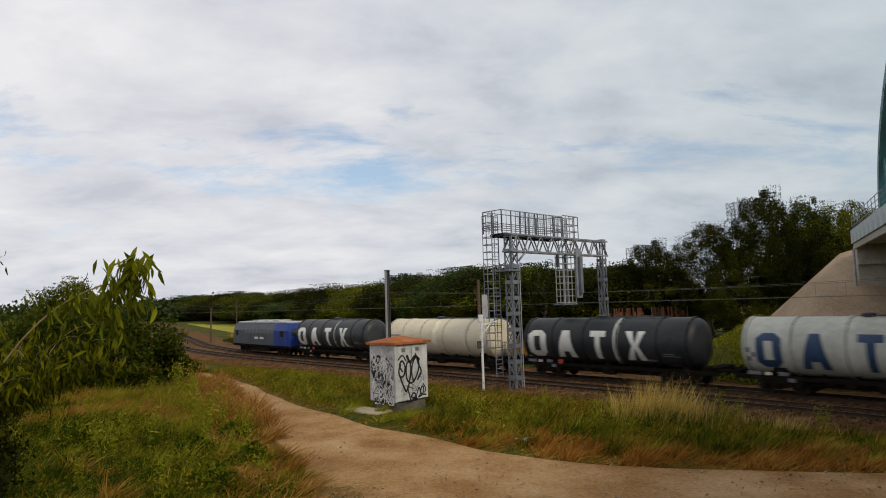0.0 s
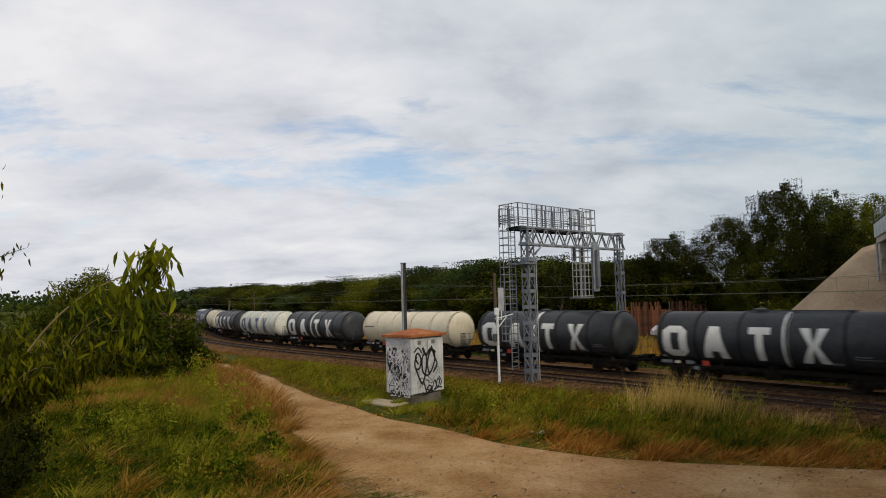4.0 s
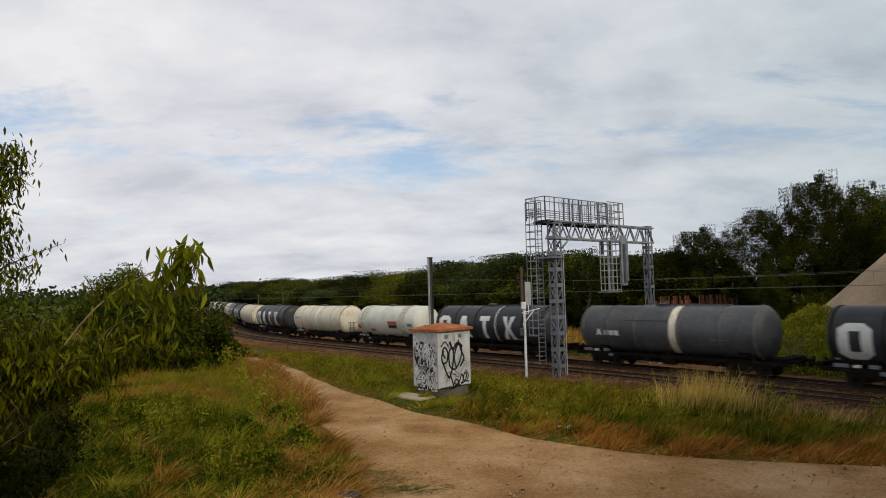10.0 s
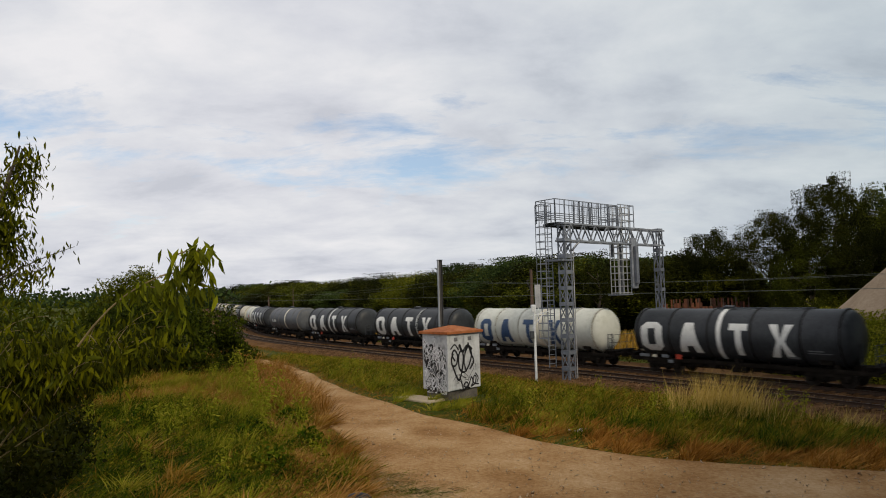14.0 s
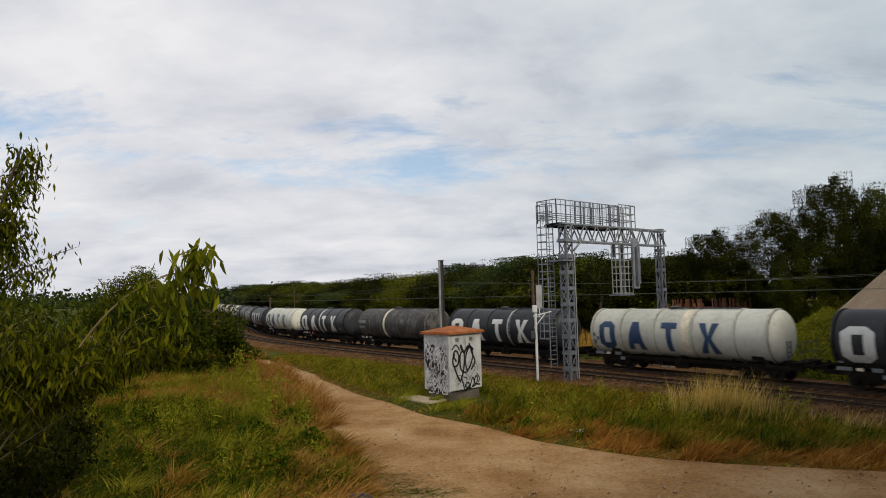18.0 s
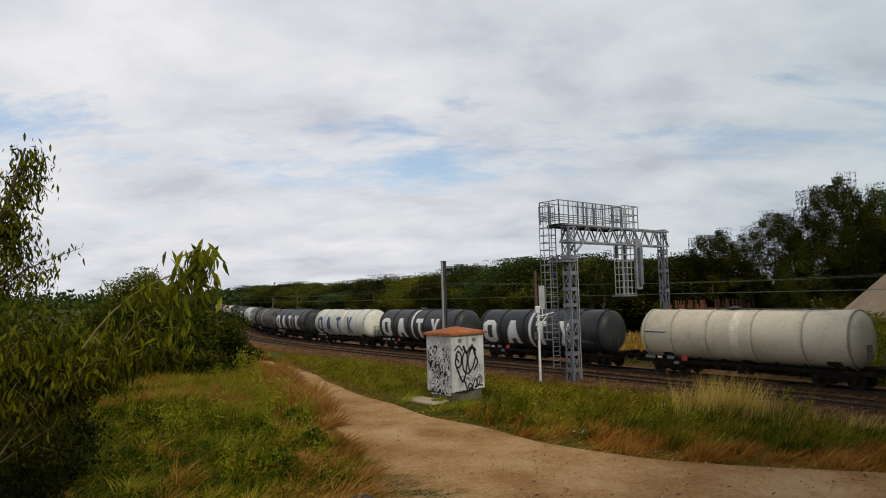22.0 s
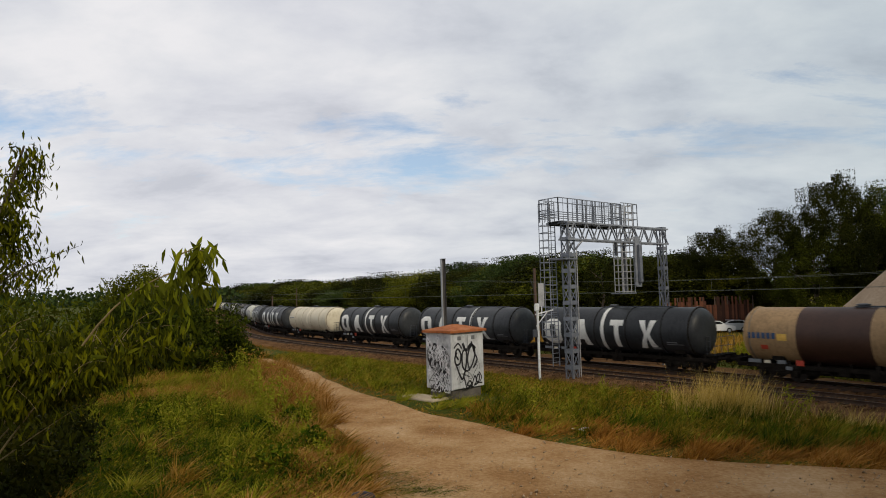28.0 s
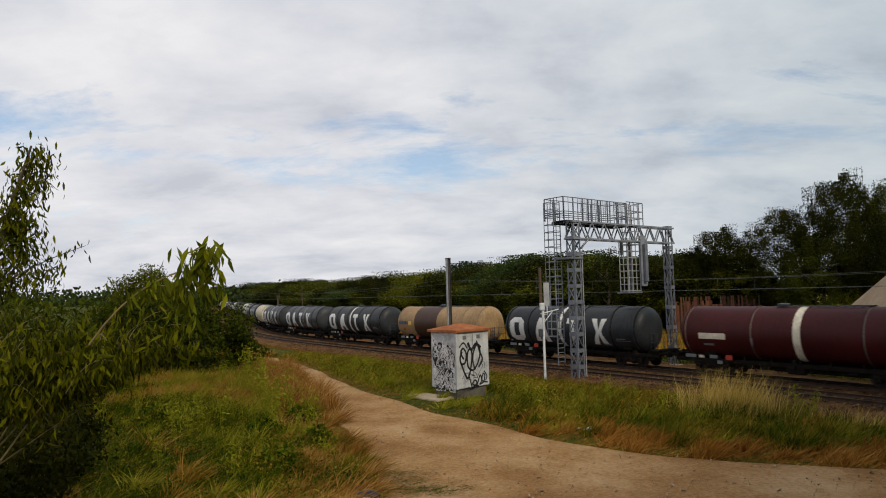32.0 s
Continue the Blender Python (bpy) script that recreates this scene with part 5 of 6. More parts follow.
    tagged(new("road_embankment", bank.mesh("road_embankment", M["ground"])), "grassy embankment behind the bridge abutment", "embankment", kind="structure")


def car(name, mat, p, turn, label):
    t = thing(name, label, "car", "parked cars", m=Matrix.Translation(p) @ Matrix.Rotation(radians(turn), 4, "Z"))
    side = [(-2.1, .3), (-2.15, .75), (-1.95, .95), (-1.35, 1.42), (0.25, 1.46), (1.0, .98), (1.95, .85), (2.12, .6), (2.05, .3)]
    g = Geo().add([(x, y * (0.8 if z > 1.2 else 0.86), z) for y in (-1, 1) for x, z in side], [tuple(range(9)), tuple(range(17, 8, -1))] + [(i, (i + 1) % 9, 9 + (i + 1) % 9, 9 + i) for i in range(9)])
    part("body", g, mat, t)
    for y in (-0.845, 0.845):
        part("side_window", Geo().add([(x, y, z) for x, z in ((-1.55, 1.02), (-1.25, 1.38), (0.15, 1.4), (0.75, 1.02))] + [(x, y * 0.985, z) for x, z in ((-1.55, 1.02), (-1.25, 1.38), (0.15, 1.4), (0.75, 1.02))], [(0, 1, 2, 3), (7, 6, 5, 4), (0, 4, 5, 1), (1, 5, 6, 2), (2, 6, 7, 3), (3, 7, 4, 0)]), M["glass"], t, "dark side glass")
        for x in (-1.3, 1.3):
            w = part("wheel", Geo().lathe([(-0.1, 0.25), (-0.09, 0.32), (0.09, 0.32), (0.1, 0.25)], 16, "y"), M["tyre"], t, m=Matrix.Translation((x, y * 0.93, 0.32)))
            part("rim", Geo().lathe([(-0.11, 0.18), (0.11, 0.18)], 12, "y"), M["car_silver"], w)
    part("windscreen", Geo().add([(0.33, -.66, 1.4), (0.33, .66, 1.4), (0.98, .72, 1.02), (0.98, -.72, 1.02)] + [(0.35, -.66, 1.42), (0.35, .66, 1.42), (1.0, .72, 1.04), (1.0, -.72, 1.04)], [(0, 1, 2, 3), (7, 6, 5, 4), (0, 4, 5, 1), (1, 5, 6, 2), (2, 6, 7, 3), (3, 7, 4, 0)]), M["glass"], t)
    for y in (-0.6, 0.6):
        part("headlight", Geo().box((2.0, y - 0.18, 0.62), (2.13, y + 0.18, 0.76), 0.02), M["decal_white"], t)
        part("tail_light", Geo().box((-2.17, y - 0.15, 0.75), (-2.05, y + 0.15, 0.92), 0.02), M["orange_plate"], t)


def distance_things():
    z = lambda x, y: float(ground_z(np.array([x]), np.array([y]))[0])
    car("parked_car", M["car_white"], (32.4, 78.5, z(32.4, 78.5)), 4, "white hatchback parked beyond the railway")
    car("parked_car", M["car_silver"], (34.6, 79.5, z(34.6, 79.5)), 176, "silver car parked beyond the railway")
    f = thing("board_fence", "tall rusty brown board fence below the trees", "fence")
    rng = random.Random(9)
    lo, hi = Vector((27.6, 81.5, 0)), Vector((37.6, 79.5, 0))
    n, me = 52, [Geo().box((-0.1, -0.02, -0.2), (0.1, 0.02, h), 0.008).mesh("board", M["fence_wood"]) for h in (3.3, 3.8, 4.3)]
    a = math.atan2(hi.y - lo.y, hi.x - lo.x)
    for i in range(n):
        p = lo.lerp(hi, i / n)
        p.z = z(p.x, p.y)
        part("board", rng.choice(me), None, f, m=Matrix.Translation(p) @ Matrix.Rotation(a, 4, "Z"))
    for i in range(8):
        p = lo.lerp(hi, i / 7.0)
        part("post", Geo().box((-0.06, 0.03, -0.3), (0.06, 0.15, 4.3), 0.01), M["brown_pole"], f, m=Matrix.Translation((p.x, p.y, z(p.x, p.y))) @ Matrix.Rotation(a, 4, "Z"))
    b = thing("tower_block", "pale grey tower block far beyond the woods", "building", m=Matrix.Translation((44.0, 900.0, 0)))
    part("wall", Geo().box((-15, -6, 0), (15, 6, 47), 0.2), M["far_wall"], b)
    part("roof", Geo().box((-4, -3, 47), (4, 3, 50), 0.1), M["far_wall"], b)
    win = Geo().box((-0.9, -0.15, -0.8), (0.9, 0.1, 0.8)).mesh("window", M["glass"])
    for zz in np.arange(20, 46, 3.0):
        for x in np.arange(-13, 14, 3.25):
            part("window", win, None, b, m=Matrix.Translation((x, -6.0, zz)))
    y = thing("power_pylon", "far lattice power pylon above the tree line", "pylon", m=Matrix.Translation((14.5, 820.0, 0)))
    g = Geo()
    for x, q in ((-1, -1), (1, -1), (1, 1), (-1, 1)):
        g.bar((x * 4, q * 4, 0), (x * 0.6, q * 0.6, 44), 0.4)
    for k in range(8):
        r0, r1 = 4 - 3.4 * k / 8, 4 - 3.4 * (k + 1) / 8
        g.bar((-r0, -r0, k * 5.5), (r1, -r1, k * 5.5 + 5.5), 0.25)
        g.bar((r0, -r0, k * 5.5), (-r1, -r1, k * 5.5 + 5.5), 0.25)
    part("tower", g, M["galv"], y)
    for zz, w in ((34, 7), (39, 9), (43, 6)):
        part("crossarm", Geo().bar((-w, 0, zz), (w, 0, zz), 0.5), M["galv"], y)


signal_gantry()
marker_post()
overhead_line()
cabinet()
litter()
road_bridge()
distance_things()

# ---------------------------------------------------------------- plants


def leaf_set(C, size, rng, hang=0.0, aspect=0.45):
    """Small four-cornered leaves at the points C; hang: 0 any way, 1 pointing down."""
    n = len(C)
    a = rng.normal(0, 1, (n, 3))
    a[:, 2] -= hang * 3.0
    a /= np.linalg.norm(a, axis=1, keepdims=True)
    b = np.cross(a, rng.normal(0, 1, (n, 3)))
    b /= np.maximum(np.linalg.norm(b, axis=1, keepdims=True), 1e-6)
    l = (size * rng.uniform(0.6, 1.3, n))[:, None]
    c = np.cross(a, b)
    v = np.stack([C - a * l * 0.5, C + b * l * aspect * 0.5 - a * l * 0.05 + c * l * 0.06, C + a * l * 0.5, C - b * l * aspect * 0.5 - a * l * 0.05 + c * l * 0.06], 1).reshape(-1, 3)
    f = np.arange(n * 4).reshape(n, 4)
    return v, f


def crown_points(rng, n, rx, ry, rz, zc, clumps=46, spread=0.17, lumps=6, skirt=0.0):
    """Leaf places in clumps near the surface of an uneven crown."""
    bl = rng.normal(0, 1, (lumps, 3))
    bl /= np.linalg.norm(bl, axis=1, keepdims=True)
    out = []
    c = rng.normal(0, 1, (clumps, 3))
    c /= np.linalg.norm(c, axis=1, keepdims=True)
    rad = rng.uniform(0.45, 1.0, clumps) ** 0.5
    bump = 1.0 + 0.28 * np.max(c @ bl.T, axis=1) - 0.15 + rng.normal(0, 0.06, clumps)
    c = c * (rad * bump)[:, None]
    c[:, 2] = np.where(c[:, 2] < 0, c[:, 2] * (1 + skirt), c[:, 2])
    k = rng.integers(0, clumps, n)
    s = spread * rng.uniform(0.6, 1.4, clumps)[k]
    p = c[k] + np.clip(rng.normal(0, 1, (n, 3)), -1.5, 1.5) * s[:, None] * np.array([1, 1, 0.75])
    return p * np.array([rx, ry, rz]) + np.array([0, 0, zc])


def make_tree(name, label, height, rx, rng, n=5200, size=0.42, leaf="leaf_wood", clumps=60, low=0.16, group="", lumps=6, spread=0.15, category="tree", trunk_r=None):
    t = thing(name, label, category, group)
    rz = height * (1 - low) / 2 / 1.1
    zc = height - rz * 1.08
    P = crown_points(rng, n, rx, rx, rz, zc, clumps, spread, lumps)
    P = P[P[:, 2] > 0.1]
    v, f = leaf_set(P, size, rng, 0.25)
    part("crown", array_mesh("crown", v, f, M[leaf]), None, t)
    g = Geo()
    r = trunk_r or height * 0.018
    top = zc + rz * 0.5
    wob = [(rng.normal(0, 0.02) * height * k / 5, rng.normal(0, 0.02) * height * k / 5, top * k / 5 - 0.25) for k in range(6)]
    g.tube(wob, [r * (1.25 - k * 0.2) for k in range(6)], 8)
    for k in range(7):
        a, z0 = rng.uniform(0, 2 * pi), zc - rz * 0.7 + rz * 1.1 * k / 7
        b = wob[min(5, max(0, int(z0 / top * 5)))]
        e = rx * rng.uniform(0.5, 0.8)
        g.tube([(b[0], b[1], z0), (b[0] + cos(a) * e * 0.5, b[1] + sin(a) * e * 0.5, z0 + e * 0.3), (b[0] + cos(a) * e, b[1] + sin(a) * e, z0 + e * 0.75)], [r * 0.45, r * 0.3, r * 0.1], 6)
    part("trunk", g, M["bark"], t)
    return t


def set_tree(proto, used, x, y, k=1.0, turn=0.0, sink=0.0, kz=None):
    z = float(ground_z(np.array([x]), np.array([y]))[0])
    m = Matrix.Translation((x, y, z - sink)) @ Matrix.Rotation(turn, 4, "Z") @ Matrix.Diagonal((k, k, kz or k, 1))
    if proto.name in used:
        return copy_thing(proto, m)
    used.add(proto.name)
    proto.matrix_basis = m
    return proto


def woods():
    rng = np.random.default_rng(11)
    used = set()
    R = random.Random(21)
    wide = [make_tree("broadleaf_tree", "broad dark green tree at the wood's edge", 10.0, 4.2, rng, 24000, 0.27, leaf, 64, 0.04, "trees beyond the railway", 7, 0.16)
            for leaf in ("leaf_wood", "leaf_dark", "leaf_wood", "leaf_far")]
    # tall group beside the bridge: place, height, width factor
    tall = [make_tree("tall_tree", "tall dense dark green tree near the bridge", 15.0, 4.6, rng, 64000, 0.20, leaf, 190, 0.03, "tall trees near the bridge", 9, 0.10) for leaf in ("leaf_dark", "leaf_wood")]
    for i, (x, y, h, w) in enumerate(((44.2, 72.0, 17.4, 0.95), (48.5, 72.5, 16.0, 1.0), (40.2, 79.0, 12.6, 0.9), (52.5, 70.0, 14.5, 1.05), (35.9, 85.0, 11.2, 0.9), (41.8, 73.0, 10.6, 0.95), (46.5, 70.0, 11.5, 0.9),
                                      (55.5, 75.0, 14.0, 1.0), (59.0, 68.0, 13.0, 1.0), (37.8, 84.0, 9.6, 0.9), (33.5, 87.0, 8.8, 0.85), (50.0, 66.0, 9.0, 0.8), (66.0, 72.0, 14.0, 1.1), (30.5, 88.0, 8.4, 0.85))):
        set_tree(tall[i % 2], used, x, y, w, R.uniform(0, 6), kz=h / 15.0)
    airy = make_tree("birch_tree", "airy pale tree standing above the dark ones", 17.0, 2.3, rng, 2600, 0.34, "leaf_far", 46, 0.3, "tall trees near the bridge", 5, 0.12, trunk_r=0.13)
    set_tree(airy, used, 48.9, 71.0, 1.0, 0.4)
    spike = make_tree("conifer", "small dark conifer rising above the wood", 14.0, 1.3, rng, 2600, 0.3, "leaf_dark", 40, 0.02, "", 3, 0.2)
    set_tree(spike, used, 41.6, 77.0, 1.0)
    con = make_tree("conifer", "dark conifer behind the gantry", 12.0, 2.2, rng, 4500, 0.3, "leaf_dark", 60, 0.02, "", 3, 0.14)
    set_tree(con, used, 20.3, 84.0, 1.0, kz=0.92)
    # belt along the far side
    line = [(-250, 560), (-125, 430), (-82, 362), (-24, 205), (8.5, 125), (19.5, 101), (27.0, 96), (34.5, 90)]
    hs = [12.0, 12.4, 12.0, 9.3, 9.8, 8.8, 8.4, 8.8]
    xs = np.linspace(0, len(line) - 1, 82)
    for i, u in enumerate(xs):
        k = min(int(u), len(line) - 2)
        fr = u - k
        x, y = line[k][0] + (line[k + 1][0] - line[k][0]) * fr, line[k][1] + (line[k + 1][1] - line[k][1]) * fr
        h = hs[k] + (hs[k + 1] - hs[k]) * fr
        for row in range(2):
            hh = h * R.uniform(0.58, 1.08) * (1.0 if row == 0 else 1.04)
            set_tree(wide[R.randrange(4)], used, x + R.uniform(-2.5, 2.5) + row * 3, y + R.uniform(-3, 3) + row * 9, R.uniform(0.85, 1.25) * (1.0 + 0.7 * (y > 210)), R.uniform(0, 6), kz=hh / 10.0)
    bush = [make_tree("hedge_bush", "dense low bush at the foot of the wood", 4.0, 2.9, rng, 9000, 0.19, leaf, 70, -0.2, "bushes below the wood", 6, 0.2, "bush", 0.06) for leaf in ("leaf_wood", "leaf_dark")]
    for i, u in enumerate(np.linspace(0.4, len(line) - 1, 62)):
        k = min(int(u), len(line) - 2)
        fr = u - k
        x, y = line[k][0] + (line[k + 1][0] - line[k][0]) * fr, line[k][1] + (line[k + 1][1] - line[k][1]) * fr
        if x < 25:
            set_tree(bush[i % 2], used, x + R.uniform(-2, 1) - 1.5, y - 5 + R.uniform(-2, 2), R.uniform(0.45, 0.9) * (1.0 + 0.6 * (y > 210)), R.uniform(0, 6))
    for x, y, k in ((42.5, 70, 1.0), (45, 67, 1.0), (47.5, 64, 1.1), (51.5, 61, 1.2), (55, 60, 1.3), (60, 60, 1.3)):
        set_tree(bush[0], used, x, y, k, R.uniform(0, 6))
    # distant woods, far beyond; their haze is only the bluer leaf colour
    C = []
    for b, r, h in [(R.uniform(-50, 50), R.uniform(420, 900), R.uniform(9, 16)) for _ in range(520)]:
        x, y = sin(radians(b)) * r, cos(radians(b)) * r
        z0 = 10.0 * float(smooth_step((r - 500) / 1800.0))
        C.append(crown_points(rng, 70, 9, 9, h * 0.6, z0 + h * 0.5, 12, 0.25) + np.array([x, y, 0.0]))
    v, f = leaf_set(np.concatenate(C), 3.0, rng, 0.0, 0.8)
    tagged(new("distant_woods", array_mesh("distant_woods", v, f, M["leaf_far"])), "green woods along the horizon, haze put into their bluer leaf colour", "woods", kind="stuff")


def arching_branch(g, P, a, b, rise, rng, n, r0, leaves, spread, dens):
    """A twig from a to b that arches; adds leaf places hanging along it."""
    a, b = Vector(a), Vector(b)
    pts = [a.lerp(b, i / n) + Vector((0, 0, rise * 4 * (i / n) * (1 - i / n) * (1 - 0.3 * i / n))) for i in range(n + 1)]
    g.tube(pts, [r0 * (1 - 0.8 * i / n) for i in range(n + 1)], 6)
    for i in range(leaves):
        t = rng.uniform(0.15, 1.0) ** dens
        k = min(int(t * n), n - 1)
        p = pts[k].lerp(pts[k + 1], t * n - k)
        P.append(np.array(p) + rng.normal(0, 1, 3) * np.array(spread))
    return pts


def leaf_blades(C, size, rng, hang=1.0):
    """Long pointed leaves, folded along the middle: six corners each."""
    n = len(C)
    a = rng.normal(0, 0.55, (n, 3))
    a[:, 2] -= hang
    a /= np.linalg.norm(a, axis=1, keepdims=True)
    b = np.cross(a, rng.normal(0, 1, (n, 3)))
    b /= np.maximum(np.linalg.norm(b, axis=1, keepdims=True), 1e-6)
    c = np.cross(a, b)
    l = (size * rng.uniform(0.6, 1.25, n))[:, None]
    v = np.stack([C, C + a * l * 0.35 + b * l * 0.125 + c * l * 0.05, C + a * l * 0.72 + b * l * 0.085 + c * l * 0.0, C + a * l - c * l * 0.12, C + a * l * 0.72 - b * l * 0.085, C + a * l * 0.35 - b * l * 0.125 + c * l * 0.05, C + a * l * 0.5], 1).reshape(-1, 3)
    k = np.arange(n)[:, None] * 7
    q = np.concatenate([k + np.array([0, 1, 2, 6]), k + np.array([0, 6, 4, 5])])
    t3 = np.concatenate([k + np.array([2, 3, 6]), k + np.array([6, 3, 4])])
    return v, [q, t3]


def near_shrub():
    """The overhanging shrub close by: stems, arching twigs and hanging pointed leaves."""
    rng = np.random.default_rng(31)
    t = thing("box_elder_shrub", "yellow-green shrub with long drooping pointed leaves", "shrub")
    g, P = Geo(), []
    root = Vector((-4.3, 4.9, PATH_Z - 0.1))
    for k in range(6):
        a = root + Vector((rng.uniform(-0.5, 0.5), rng.uniform(-0.4, 0.5), 0))
        b = Vector((-2.6 + rng.uniform(-0.5, 0.4), 4.3 + rng.uniform(-0.4, 0.7), 5.0 + rng.uniform(-0.3, 0.3)))
        arching_branch(g, P, a, b, 0.15, rng, 6, 0.014, 30, (0.12, 0.12, 0.1), 0.25)
    main = arching_branch(g, P, (-2.25, 4.05, 5.2), (-1.46, 4.0, 5.66), 0.16, rng, 8, 0.007, 60, (0.03, 0.05, 0.02), 0.6)
    tip = []
    arching_branch(g, tip, (-1.66, 4.0, 5.72), (-1.40, 3.98, 5.74), 0.05, rng, 5, 0.006, 40, (0.03, 0.06, 0.02), 0.9)
    arching_branch(g, tip, (-1.75, 4.05, 5.62), (-1.44, 4.0, 5.55), 0.05, rng, 5, 0.006, 34, (0.05, 0.06, 0.05), 0.8)
    arching_branch(g, tip, (-1.9, 4.1, 5.55), (-1.6, 4.05, 5.45), 0.05, rng, 5, 0.006, 30, (0.06, 0.06, 0.06), 0.8)
    Q = []
    for k in range(30):
        a = (rng.uniform(-3.2, -2.15), rng.uniform(4.0, 5.0), rng.uniform(4.85, 5.3))
        b = (a[0] + rng.uniform(0.1, 0.55), a[1] + rng.uniform(-0.3, 0.3), a[2] + rng.uniform(-0.15, 0.25))
        arching_branch(g, Q, a, b, 0.1, rng, 5, 0.003, 40, (0.07, 0.08, 0.06), 0.7)
    part("stem", g, M["twig"], t, "pale tan twigs", smooth=True)
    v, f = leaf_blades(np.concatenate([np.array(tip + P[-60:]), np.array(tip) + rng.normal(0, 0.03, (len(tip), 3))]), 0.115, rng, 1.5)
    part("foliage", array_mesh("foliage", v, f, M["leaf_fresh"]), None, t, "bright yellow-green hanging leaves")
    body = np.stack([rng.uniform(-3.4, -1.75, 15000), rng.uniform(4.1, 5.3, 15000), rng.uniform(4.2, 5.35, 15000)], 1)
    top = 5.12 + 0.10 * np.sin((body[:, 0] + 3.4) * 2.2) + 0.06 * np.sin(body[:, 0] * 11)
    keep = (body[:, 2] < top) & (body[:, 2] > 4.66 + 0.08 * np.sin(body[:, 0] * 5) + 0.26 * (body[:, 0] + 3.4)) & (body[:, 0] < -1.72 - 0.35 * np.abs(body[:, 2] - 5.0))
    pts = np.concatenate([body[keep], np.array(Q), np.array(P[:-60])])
    # inner leaves: their shade comes from the darker leaf colour
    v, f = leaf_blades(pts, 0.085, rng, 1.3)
    part("foliage", array_mesh("foliage", v, f, M["leaf_shade"]), None, t, "dense inner leaves, shade put into their darker green")


def side_tree():
    """The small tree at the path's far left with ash-like leaves."""
    rng = np.random.default_rng(37)
    t = thing("young_tree", "slender young tree with small drooping leaf sprays", "tree")
    g, P = Geo(), []
    x0, y0 = -5.6, 7.3
    g.tube([(x0, y0, PATH_Z - 0.2), (x0 + 0.1, y0, 5.0), (x0 + 0.55, y0, 6.3), (x0 + 0.92, y0 - 0.1, 7.25)], [0.07, 0.055, 0.035, 0.01], 8)
    for k in range(46):
        u = k / 46
        z = 4.3 + 2.9 * u
        cx = x0 + np.interp(z, [3.2, 5.0, 6.3, 7.25], [0, 0.1, 0.55, 0.92])
        a = rng.uniform(-0.9, 0.9) if k % 3 else rng.uniform(0, 2 * pi)
        e = (1.15 - 0.9 * u) * rng.uniform(0.5, 1.0)
        b = (cx + cos(a) * e * 0.62, y0 + sin(a) * e * 0.7, z + e * rng.uniform(-0.25, 0.45))
        arching_branch(g, P, (cx, y0, z), b, 0.12, rng, 5, 0.01, 66, (0.09, 0.09, 0.08), 0.5)
    arching_branch(g, P, (x0 + 0.25, y0, 5.5), (-4.05, y0 - 0.1, 6.1), 0.08, rng, 6, 0.012, 34, (0.05, 0.05, 0.05), 0.5)
    arching_branch(g, P, (x0 + 0.35, y0, 5.55), (-4.3, y0 - 0.1, 5.85), 0.1, rng, 6, 0.012, 40, (0.06, 0.06, 0.06), 0.5)
    for k in range(13):
        z = 5.45 + 0.07 * k
        arching_branch(g, P, (x0 + 0.3 + 0.02 * k, y0, z), (-4.62 + rng.uniform(-0.25, 0.15) - 0.02 * k, y0 + rng.uniform(-0.3, 0.3), z + rng.uniform(0.1, 0.4)), 0.1, rng, 5, 0.009, 70, (0.08, 0.08, 0.08), 0.5)
    part("trunk", g, M["bark"], t, smooth=True)
    v, f = leaf_blades(np.array(P), 0.092, rng, 1.2)
    part("crown", array_mesh("crown", v, f, M["leaf_shade"]), None, t)


def left_bushes():
    rng = np.random.default_rng(41)
    for x, y, h, r, leaf, n, label, size in ((-7.55, 20.0, 2.1, 1.4, "leaf_bush", 26000, "rounded dark green bush beside the path", 0.11), (-9.3, 19.3, 2.3, 1.5, "leaf_bush", 14000, "dense dark green bush", 0.12), (-11.6, 19.0, 2.5, 1.9, "leaf_bush", 5000, "dense dark green bush", 0.13),
                                            (-12.1, 26.0, 3.45, 1.55, "leaf_wood", 30000, "feathery round bush behind the shrubs", 0.11), (-9.8, 15.0, 1.9, 1.4, "leaf_bush", 5000, "dense dark green bush", 0.12), (-13.6, 15.0, 2.6, 2.2, "leaf_dark", 5000, "dense dark green bush", 0.13), (-7.9, 12.3, 1.6, 1.2, "leaf_dark", 4500, "dense dark green bush", 0.11),
                                            # last three bushes: added near-black so their colour stands for the shrub's
                                            # shade
                                            (-4.9, 6.4, 1.35, 1.0, "leaf_dark", 6500, "leafy bush added under the shrub, shade put into its near-black green", 0.08), (-4.35, 5.6, 0.85, 0.7, "leaf_dark", 5000, "leafy bush added under the shrub, shade put into its near-black green", 0.07), (-5.2, 7.9, 1.15, 0.9, "leaf_dark", 6000, "leafy bush added under the shrub, shade put into its near-black green", 0.08)):
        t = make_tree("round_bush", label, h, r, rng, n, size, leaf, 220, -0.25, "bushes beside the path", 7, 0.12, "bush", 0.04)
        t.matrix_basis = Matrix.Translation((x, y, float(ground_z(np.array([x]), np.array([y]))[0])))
    R = random.Random(77)
    far = make_tree("hedge_tree", "low dark tree along the line", 5.0, 2.6, rng, 3500, 0.3, "leaf_dark", 50, -0.1, "low trees along the line", 6, 0.17)
    used = set()
    for k in range(16):
        s = 95 + k * 9.0
        p = beside(s, 15 + R.uniform(0, 7))
        set_tree(far, used, p.x, p.y, R.uniform(0.6, 1.0), R.uniform(0, 6))


